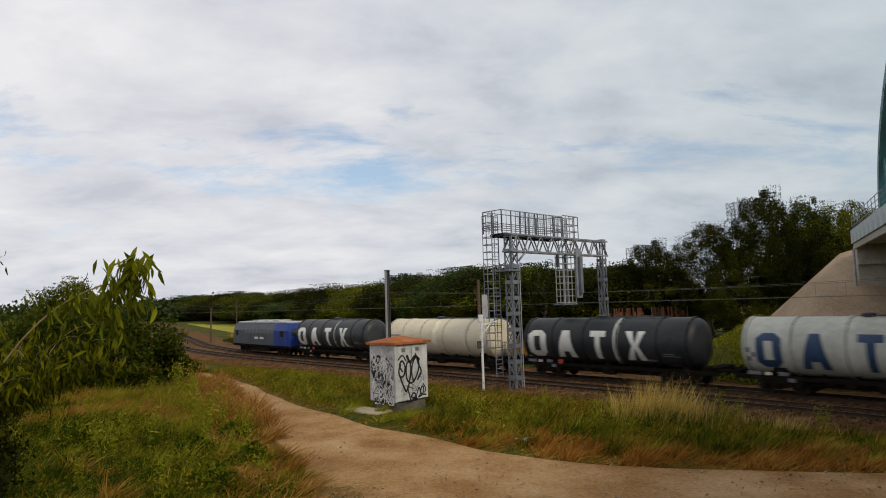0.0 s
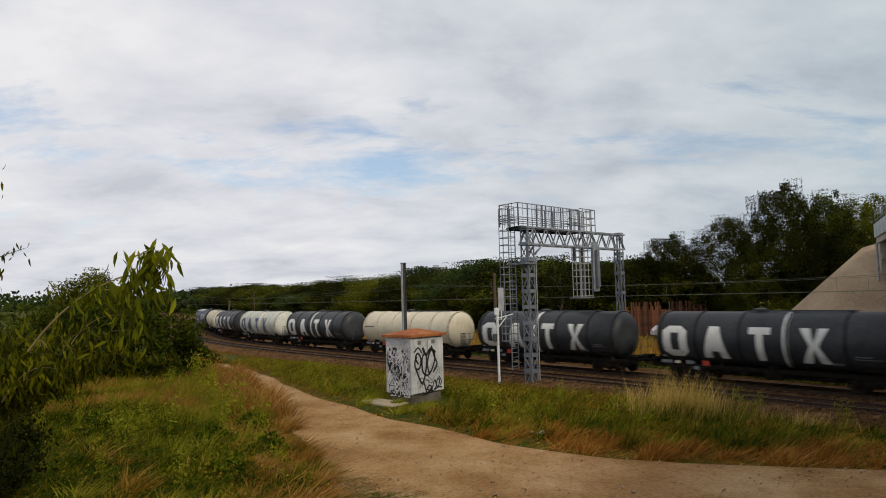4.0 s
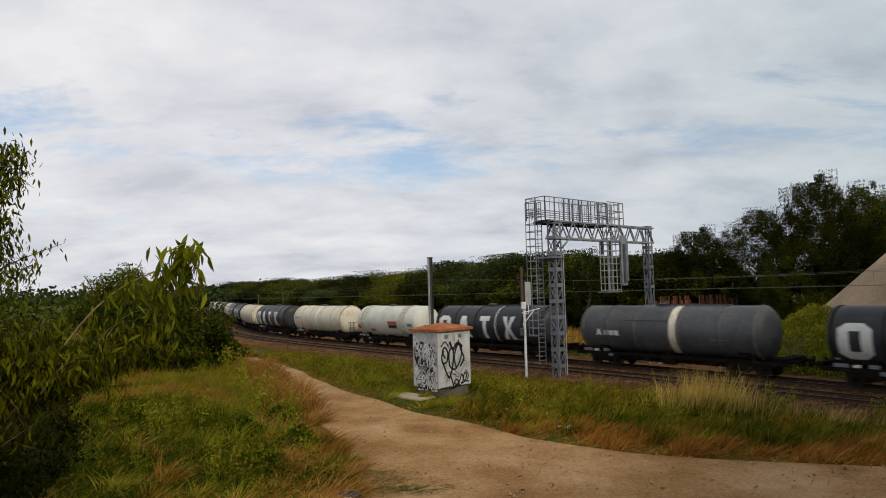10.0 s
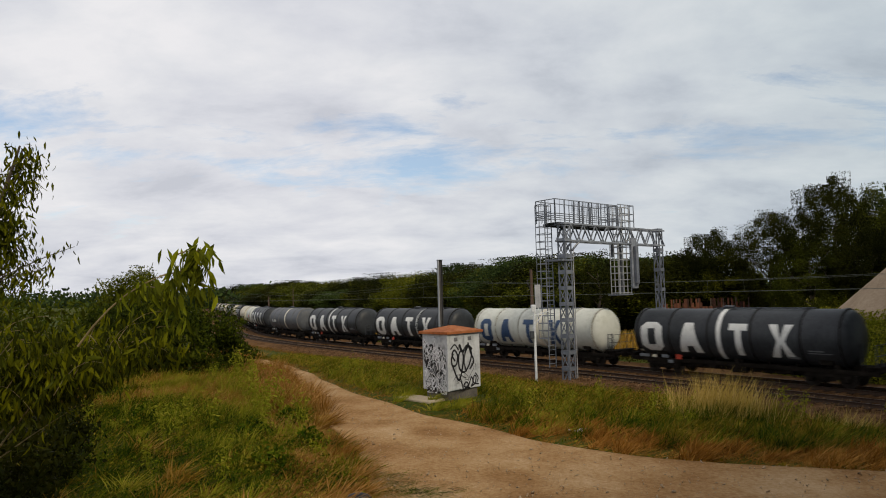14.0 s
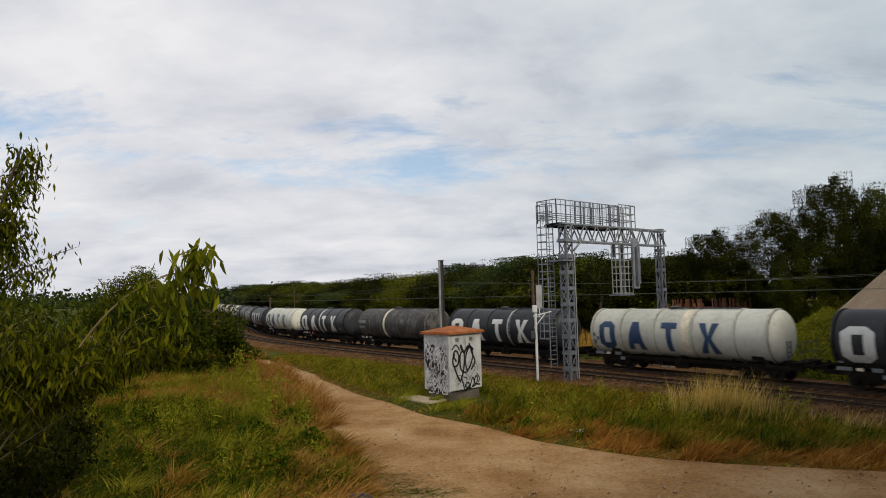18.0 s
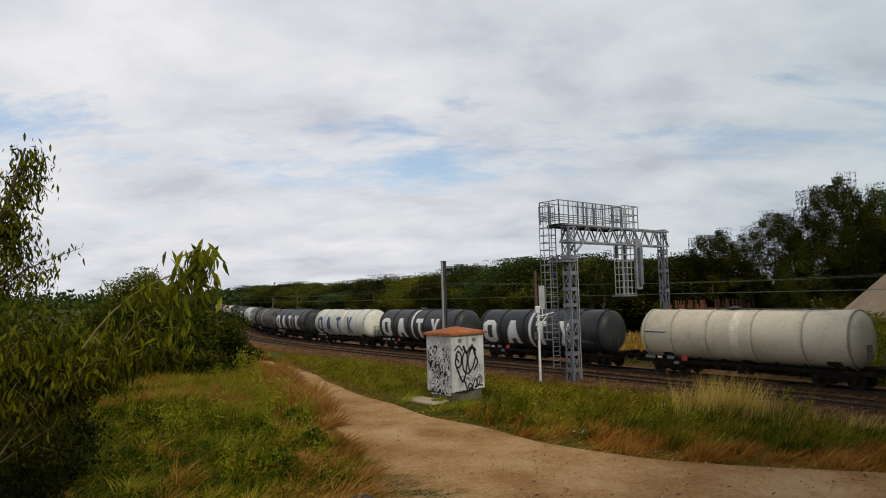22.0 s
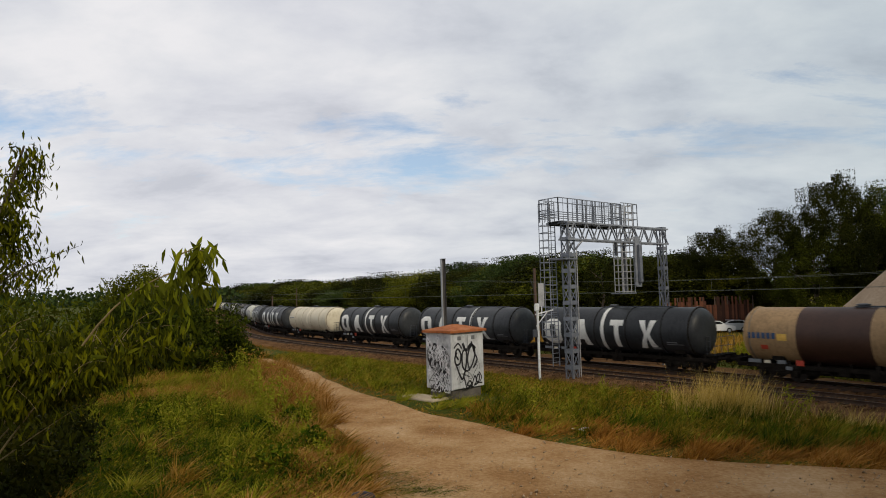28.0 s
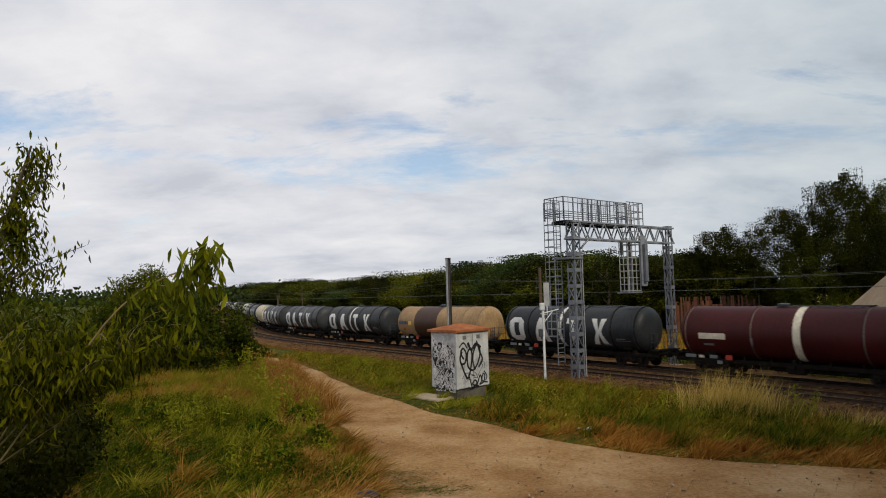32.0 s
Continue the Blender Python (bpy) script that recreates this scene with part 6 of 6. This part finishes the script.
def blades(name, label, xy, h, mat, rng, width=0.012, lean=0.35, kind="stuff", sink=0.02):
    """Grass: each blade a bent, tapering strip of five corners."""
    n = len(xy)
    z = ground_z(xy[:, 0], xy[:, 1]) - sink
    B = np.concatenate([xy, z[:, None]], 1)
    a = rng.uniform(0, 2 * pi, n)
    d = np.stack([np.cos(a), np.sin(a), np.zeros(n)], 1)
    bend = rng.normal(0.12, 0.1, n)[:, None] * np.array([1, 0, 0]) * lean
    w = (width * rng.uniform(0.7, 1.4, n))[:, None]
    hh = (h * rng.uniform(0.55, 1.2, n))[:, None]
    o = rng.normal(0, 1, (n, 3))
    o[:, 2] = 0
    o *= lean * 0.5
    up = np.array([0, 0, 1.0])
    mid = B + up * hh * 0.55 + o * hh * 0.35 + bend
    tip = B + up * hh + o * hh * 1.0 + bend * 2
    v = np.stack([B - d * w, B + d * w, mid + d * w * 0.7, mid - d * w * 0.7, tip], 1).reshape(-1, 3)
    k = np.arange(n)[:, None] * 5
    q, t3 = k + np.array([0, 1, 2, 3]), k + np.array([3, 2, 4])
    ob = new(name, array_mesh(name, v, [q, t3], mat))
    return tagged(ob, label, "grass", kind=kind)


def patchy(x, y, seed):
    return wave(x, y, 0.75, seed) * 0.6 + wave(x, y, 2.3, seed + 5) * 0.4


def low_leaves(name, label, xy, h, mat, rng, size):
    """Small leaves of low plants, spread from the ground up to the height h."""
    z = ground_z(xy[:, 0], xy[:, 1])
    C = np.concatenate([xy, (z + h * rng.uniform(0.15, 1.0, len(xy)) ** 0.6)[:, None]], 1)
    v, f = leaf_set(C, size, rng, -0.1, 0.5)
    return tagged(new(name, array_mesh(name, v, f, mat)), label, "low plants", kind="stuff")


def meadow():
    rng = np.random.default_rng(51)

    def scatter(n, x0, x1, y0, y1, near=1.6):
        """More plants near the eye than far off."""
        y = y0 + (y1 - y0) * rng.uniform(0, 1, n) ** near
        return np.stack([rng.uniform(x0, x1, n), y], 1)

    def left_side(n):
        p = scatter(n, -17, 0, 4.6, 26, 1.7)
        edge = 0.16 * wave(p[:, 0], p[:, 1], 3.1, 2.0) + rng.exponential(0.07, len(p))
        return p[(np.abs(p[:, 0]) < 2.0 + p[:, 1] * 0.74) & (path_inside(p[:, 0], p[:, 1]) < -0.02 + edge) & (p[:, 0] < np.interp(p[:, 1], *PL) + 0.6)]

    def split(p, noise=0.11):
        inside = -path_inside(p[:, 0], p[:, 1])
        k = 0.7 * wave(p[:, 0], p[:, 1], 0.62, 1.0) + 0.45 * wave(p[:, 0], p[:, 1], 2.1, 6.0) + rng.normal(0, noise, len(p))
        u = rng.uniform(0, 1, len(p))
        edge = np.clip(1.25 - inside / 1.5, 0, 1)                    # 1 at the path, 0 farther in
        back = smooth_step((p[:, 1] - 11.5) / 3.5)
        lean = k + 0.74 * edge + 0.70 * back - 0.30
        rust = (lean > 0.32) & (u < 0.8) | ((inside < 0.3 + 0.25 * wave(p[:, 0], p[:, 1], 1.7, 3.0)) & (u < 0.7))
        dry = ~rust & ((lean > 0.14) | (u < 0.06))
        return inside, rust, dry, ~rust & ~dry
    p = left_side(150000)
    inside, rust, dry, green = split(p)
    hump = np.clip(patchy(p[:, 0], p[:, 1], 2.0) + 0.35, 0, 1.2)
    hg = (0.05 + 0.17 * hump + 0.012 * np.maximum(p[:, 1] - 6, 0)) * np.clip(inside / 0.6, 0.35, 1.0)
    blades("meadow_grass", "lush green meadow grass left of the path", p[green], hg[green], M["grass"], rng, 0.008, 0.6)
    blades("dry_grass", "patches of dry yellow grass in the meadow", p[dry], hg[dry] * 1.2, M["grass_dry"], rng, 0.006, 0.7)
    blades("russet_grass", "russet dry grass along the path's edge", p[rust], hg[rust] * 1.15, M["grass_rust"], rng, 0.006, 0.7)
    p = left_side(190000)
    inside, rust, dry, green = split(p, 0.08)
    hump = np.clip(patchy(p[:, 0], p[:, 1], 2.0) + 0.35, 0, 1.2)
    hg = (0.03 + 0.19 * hump + 0.010 * np.maximum(p[:, 1] - 6, 0)) * np.clip(inside / 0.6, 0.3, 1.0)
    low_leaves("clover", "low green clover and herbs in the meadow", p[green], hg[green], M["grass"], rng, 0.04)
    low_leaves("faded_herbs", "low yellowing herbs in the meadow", p[dry], hg[dry], M["weed"], rng, 0.036)
    low_leaves("withered_herbs", "withered russet herbs by the path", p[rust], hg[rust], M["grass_rust"], rng, 0.028)

    # dark leafy tufts standing in the meadow
    spots = [(-2.2, 8.3), (-2.9, 10.1), (-5.2, 11.5), (-2.6, 11.4), (-1.9, 9.3)]
    c = np.concatenate([rng.normal(0, 0.17, (420, 2)) + np.array(q) for q in spots])
    r2 = np.concatenate([np.hypot(*(c[i * 420:(i + 1) * 420] - np.array(q)).T) for i, q in enumerate(spots)])
    low_leaves("leafy_tufts", "rounded dark green leafy tufts in the meadow", c, 0.42 * np.clip(1.1 - r2 * 2.0, 0.25, 1.0), M["grass"], rng, 0.07)
    c = np.concatenate([rng.normal(0, (0.22, 0.12), (500, 2)) + np.array(q) for q in ((-0.75, 7.4), (-1.0, 8.05), (-0.55, 7.35), (-0.95, 7.75))])
    blades("path_tufts", "flat green grass tufts growing on the path", c, np.full(len(c), 0.07), M["grass"], rng, 0.007, 0.9)

    # tussocks that stand above the sward, each of one kind
    def tussocks(name, label, spots, count, h, mat, wide):
        c = np.concatenate([rng.normal(0, wide * k, (count, 2)) + np.array((x, y)) for x, y, k in spots])
        hs = np.concatenate([h * k * np.clip(1.15 - np.hypot(*(c[i * count:(i + 1) * count] - np.array((x, y))).T) / (wide * k) * 0.35, 0.25, 1.1) for i, (x, y, k) in enumerate(spots)])
        blades(name, label, c, hs, mat, rng, 0.007, 0.75)

    def spread(n, near=1.5):
        p = left_side(n * 4)
        p = p[(path_inside(p[:, 0], p[:, 1]) < -0.25) & (p[:, 0] > -2.0 - p[:, 1] * 0.62)][:n]
        return [(x, y, k) for (x, y), k in zip(p, rng.uniform(0.6, 1.35, len(p)))]
    tussocks("grass_tussocks", "tufted green tussocks in the meadow", spread(130), 150, 0.26, M["grass"], 0.11)
    tussocks("weed_tussocks", "yellow-green leafy tussocks in the meadow", spread(60), 130, 0.30, M["weed"], 0.10)
    tussocks("dry_tussocks", "straw-coloured dry tussocks in the meadow", spread(60), 110, 0.30, M["grass_dry"], 0.10)
    edge = [(float(np.interp(y, *PL)) - rng.uniform(0.1, 1.3), y, rng.uniform(0.5, 1.1)) for y in 6.6 + 12 * rng.uniform(0, 1, 90) ** 1.3]
    tussocks("russet_tussocks", "russet withered tussocks along the path's edge", edge, 130, 0.29, M["grass_rust"], 0.13)

    spots = [(float(np.interp(y, *PL)) - rng.uniform(0.15, 1.0), y, rng.uniform(0.8, 1.4)) for y in rng.uniform(12.5, 19.5, 30)]
    tussocks("withered_weeds", "tall withered pinkish-brown weeds at the path's bend", spots, 170, 0.45, M["grass_rust"], 0.15)
    c = np.concatenate([rng.normal(0, 0.16 * k, (170, 2)) + np.array((x, y)) for x, y, k in spots])
    low_leaves("withered_leaves", "small withered leaves on the weeds at the path's bend", c, rng.uniform(0.1, 0.5, len(c)), M["grass_rust"], rng, 0.03)
    spots = [(float(np.interp(y, *PL)) - rng.uniform(0.5, 3.5), y, rng.uniform(0.7, 1.2)) for y in rng.uniform(11.0, 18.0, 40)]
    tussocks("yellow_weeds", "tall yellow-green weeds behind the path's edge", spots, 120, 0.42, M["weed"], 0.12)

    # right of the path, down the bank
    def off_slab(q):
        """Not on the cabinet's footprint or the slab beside it."""
        b = (q[:, 0] - 0.107) * 0.715 + (q[:, 1] - 13.62) * 0.70
        a = -(q[:, 0] - 0.107) * 0.70 + (q[:, 1] - 13.62) * 0.715
        ragged = 0.08 * wave(q[:, 0], q[:, 1], 6.0, 1.0)
        return (b < -0.64 + ragged) | (b > 1.05) | (a < 0.02 + ragged) | (a > 1.28 + ragged)

    def right_side(n, m):
        q = np.concatenate([scatter(n, -8, 22, 7.4, 30, 1.7), scatter(m, -14, 6, 18, 62, 1.0)])
        d, _ = across(q[:, 0], q[:, 1])
        edge = 0.18 * wave(q[:, 0], q[:, 1], 2.7, 6.0) + rng.exponential(0.08, len(q))
        keep = (path_inside(q[:, 0], q[:, 1]) < -0.02 + edge) & (d > 9.5) & off_slab(q) & (q[:, 0] > np.interp(q[:, 1], *PR) - 0.1) & (q[:, 0] < 3 + q[:, 1] * 0.80)
        q, d = q[keep], d[keep]
        ey = q[:, 1] - np.interp(q[:, 0], PR[1][::-1], PR[0][::-1])
        return q, d, ey

    def split_right(q, d, ey, noise):
        k = patchy(q[:, 0], q[:, 1], 7.0) + rng.normal(0, noise, len(q))
        u = rng.uniform(0, 1, len(q))
        rim = ey < 0.9 + 0.6 * patchy(q[:, 0], q[:, 1], 9.0) + 1.3 * smooth_step((q[:, 0] - 2.5) / 4.0)
        brown = smooth_step((q[:, 0] - 5.0) / 4.0) * 0.08 - 0.4 * smooth_step((1.0 - q[:, 0]) / 3.0)
        k = k + brown
        rust = (rim & (u < 0.88)) | ((k > 0.5) & (u < 0.75))
        dry = ~rust & ((k > 0.42) | (u < 0.10) | (d < 11.0))
        h = np.where(rim, 0.10, 0.22 + 0.16 * patchy(q[:, 0], q[:, 1], 3.0) + 0.07 * wave(q[:, 0], q[:, 1], 5.0, 8.0)) * np.clip(0.4 + ey * 0.5, 0.3, 1.0) * (1.0 - 0.5 * smooth_step((q[:, 0] - 5.3) / 2.0))
        h = np.where(np.hypot((q[:, 0] + 0.6) / 1.8, (q[:, 1] - 13.2) / 1.3) < 1.0, h * 0.16, h)
        return np.clip(h, 0.03, 0.7), rust, dry, ~rust & ~dry
    q, d, ey = right_side(170000, 36000)
    h, rust, dry, green = split_right(q, d, ey, 0.12)
    lush = green & (q[:, 0] + 2.5 * wave(q[:, 0], q[:, 1], 0.9, 4.0) < 3.0) & (patchy(q[:, 0], q[:, 1], 14.0) > -0.25)
    dull = green & ~lush
    blades("bank_grass", "tall green grass on the railway bank", q[lush], h[lush], M["bank_lush"], rng, 0.008, 0.6)
    blades("bank_grass", "darker olive-green grass on the railway bank", q[dull], h[dull], M["bank_grass"], rng, 0.008, 0.6)
    blades("dry_grass", "tall dry yellow grass on the railway bank", q[dry], h[dry] * 1.1, M["bank_dry"], rng, 0.006, 0.65)
    blades("russet_grass", "short russet grass along the path's edge", q[rust], h[rust] * 1.3, M["bank_rust"], rng, 0.005, 0.8)
    q, d, ey = right_side(80000, 16000)
    h, rust, dry, green = split_right(q, d, ey, 0.09)
    lush = green & (q[:, 0] + 2.5 * wave(q[:, 0], q[:, 1], 0.9, 4.0) < 3.0) & (patchy(q[:, 0], q[:, 1], 14.0) > -0.25)
    dull = green & ~lush
    low_leaves("bank_herbs", "leafy green herbs on the railway bank", q[lush], h[lush] * 0.9, M["bank_lush"], rng, 0.06)
    low_leaves("bank_herbs", "darker dull green herbs on the railway bank", q[dull], h[dull] * 0.9, M["bank_grass"], rng, 0.06)
    low_leaves("faded_herbs", "yellowing herbs on the railway bank", q[dry], h[dry] * 0.9, M["bank_dry"], rng, 0.05)
    low_leaves("withered_herbs", "withered russet herbs on the bank", q[rust], h[rust] * 0.9, M["bank_rust"], rng, 0.024)
    rim = lambda x: float(np.interp(x, PR[1][::-1], PR[0][::-1]))
    spots = [(x, rim(x) + 0.9 + rng.exponential(1.2), rng.uniform(0.7, 1.3)) for x in rng.uniform(0.6, 9.0, 90)]
    tussocks("grass_tussocks", "tufted green tussocks on the bank", spots[:50], 150, 0.30, M["grass"], 0.13)
    tussocks("bank_tussocks", "olive-green tussocks on the bank", spots[50:], 150, 0.30, M["bank_grass"], 0.13)
    spots = [(x, rim(x) + rng.uniform(0.2, 1.6), rng.uniform(0.5, 1.1)) for x in rng.uniform(0.3, 9.5, 80)]
    tussocks("russet_tussocks", "russet dry tussocks on the bank", spots, 120, 0.28, M["bank_rust"], 0.12)
    spots = [(x, rim(x) + rng.uniform(0.6, 3.0), rng.uniform(0.5, 1.1)) for x in rng.uniform(-4, 8.5, 50)]
    tussocks("weed_tussocks", "yellow-green leafy tussocks on the bank", spots, 120, 0.30, M["weed"], 0.11)
    # dry weeds on the ballast shoulder
    n = 16000
    s, d = rng.uniform(4, 90, n), rng.triangular(5.4, 8.4, 9.0, n)
    a = np.interp(s, S, TH)
    c = np.stack([np.interp(s, S, CX) - np.cos(a) * d, np.interp(s, S, CY) - np.sin(a) * d], 1)
    c = c[(patchy(c[:, 0], c[:, 1], 11.0) > -0.35)]
    blades("shoulder_weeds", "sparse dry weeds on the ballast shoulder", c, 0.22 + 0.16 * patchy(c[:, 0], c[:, 1], 5.0), M["bank_dry"], rng, 0.012, 0.8)
    # tall yellowing weeds on the toe of the bridge's cone
    n = 30000
    u, a = rng.uniform(0, 1, n), rng.uniform(radians(150), radians(290), n)
    r = 15.0 - 8.2 * u
    hz = np.interp(r, (7.4, 9.3, 12.6, 15.5), (2.9, 1.8, 0.3, -0.8))
    C = np.stack([36.6 + r * np.cos(a), 48.2 + r * np.sin(a), hz + rng.uniform(0.0, 0.7, n) * (1 + 0.6 * wave(36.6 + r * np.cos(a), r * np.sin(a), 0.9, 3.0))], 1)
    v, f = leaf_set(C, 0.24, rng, -0.3, 0.35)
    tagged(new("toe_weeds", array_mesh("toe_weeds", v, f, M["weed"])), "tall yellowing weeds on the bank below the bridge", "low plants", kind="stuff")
    # dark weeds beyond the far track, added to blacken the view under the wagons
    n = 26000
    s, d = rng.uniform(-5, 120, n), -rng.uniform(4.4, 9.5, n)
    a = np.interp(s, S, TH)
    c = np.stack([np.interp(s, S, CX) - np.cos(a) * d, np.interp(s, S, CY) - np.sin(a) * d], 1)
    low_leaves("rank_weeds", "dark weeds added beyond the far track to deepen the shade under the train", c, 0.75 + 0.3 * patchy(c[:, 0], c[:, 1], 6.0), M["leaf_dark"], rng, 0.2)
    n = 30000
    s, d = rng.uniform(-5, 150, n), -rng.uniform(9.0, 29, n)
    a = np.interp(s, S, TH)
    c = np.stack([np.interp(s, S, CX) - np.cos(a) * d, np.interp(s, S, CY) - np.sin(a) * d], 1)
    blades("field_grass", "tall yellow field grass beyond the railway", c, np.full(n, 0.9), M["grass_dry"], rng, 0.04, 0.5)
    # big tuft of pale straw
    for cx, cy, sx, sy, m, hh in ((4.66, 11.5, 0.28, 0.24, 620, 0.86), (5.2, 11.7, 0.28, 0.26, 420, 0.74), (4.2, 11.8, 0.2, 0.2, 200, 0.6), (7.4, 12.3, 0.5, 0.3, 220, 0.42)):
        c = np.stack([rng.normal(cx, sx, m), rng.normal(cy, sy, m)], 1)
        base = np.stack([rng.normal(cx, sx * 1.1, m), rng.normal(cy - 0.1, sy, m)], 1)
        blades("tuft_base", "green grass at the foot of the straw tuft", base, np.full(m, hh * 0.5), M["grass"], rng, 0.006, 0.6)
        blades("straw_tuft", "big tuft of tall pale straw-coloured grass", c, np.full(m, hh), M["straw"], rng, 0.004, 0.5)


def tall_weeds():
    rng = np.random.default_rng(61)
    R = random.Random(62)
    protos = []
    for j in range(3):
        t = thing("weed_plant", "tall yellow-green leafy weed", "weed", "weeds beside the path")
        g, P = Geo(), []
        for k in range(4):
            a = rng.uniform(0, 2 * pi)
            top = Vector((cos(a) * 0.14, sin(a) * 0.14, rng.uniform(0.45, 0.8)))
            arching_branch(g, P, (cos(a) * 0.03, sin(a) * 0.03, -0.03), top, 0.0, rng, 5, 0.006, 26, (0.05, 0.05, 0.03), 0.7)
        part("stem", g, M["weed"], t)
        v, f = leaf_blades(np.array(P), 0.085, rng, 0.1)
        part("leaves", array_mesh("leaves", v, f, M["weed"]), None, t)
        protos.append(t)
    used = set()
    spots = [(-3.3, 12.6, 1.2), (-3.0, 12.2, 1.0), (-3.7, 13.2, 1.1), (-3.2, 11.6, 0.9), (-2.8, 10.6, 0.7), (-4.3, 14.4, 1.0), (-4.8, 16.0, 1.1), (-2.2, 9.9, 0.6), (-5.6, 18.0, 1.1), (-3.9, 11.0, 0.8)]
    for _ in range(34):
        y = R.uniform(7, 19)
        spots.append((np.interp(y, *PL) - R.uniform(0.5, 5.5), y, R.uniform(0.4, 0.85)))
    for _ in range(30):
        x = R.uniform(-3, 10)
        y = float(np.interp(x, PR[1][::-1], PR[0][::-1])) + R.uniform(1.5, 6.0)
        spots.append((x, y, R.uniform(0.45, 0.8)))
    for i, (x, y, k) in enumerate(spots):
        set_tree(protos[i % 3], used, float(x), y, k, R.uniform(0, 6))


woods()
near_shrub()
side_tree()
left_bushes()
meadow()
tall_weeds()
motions()
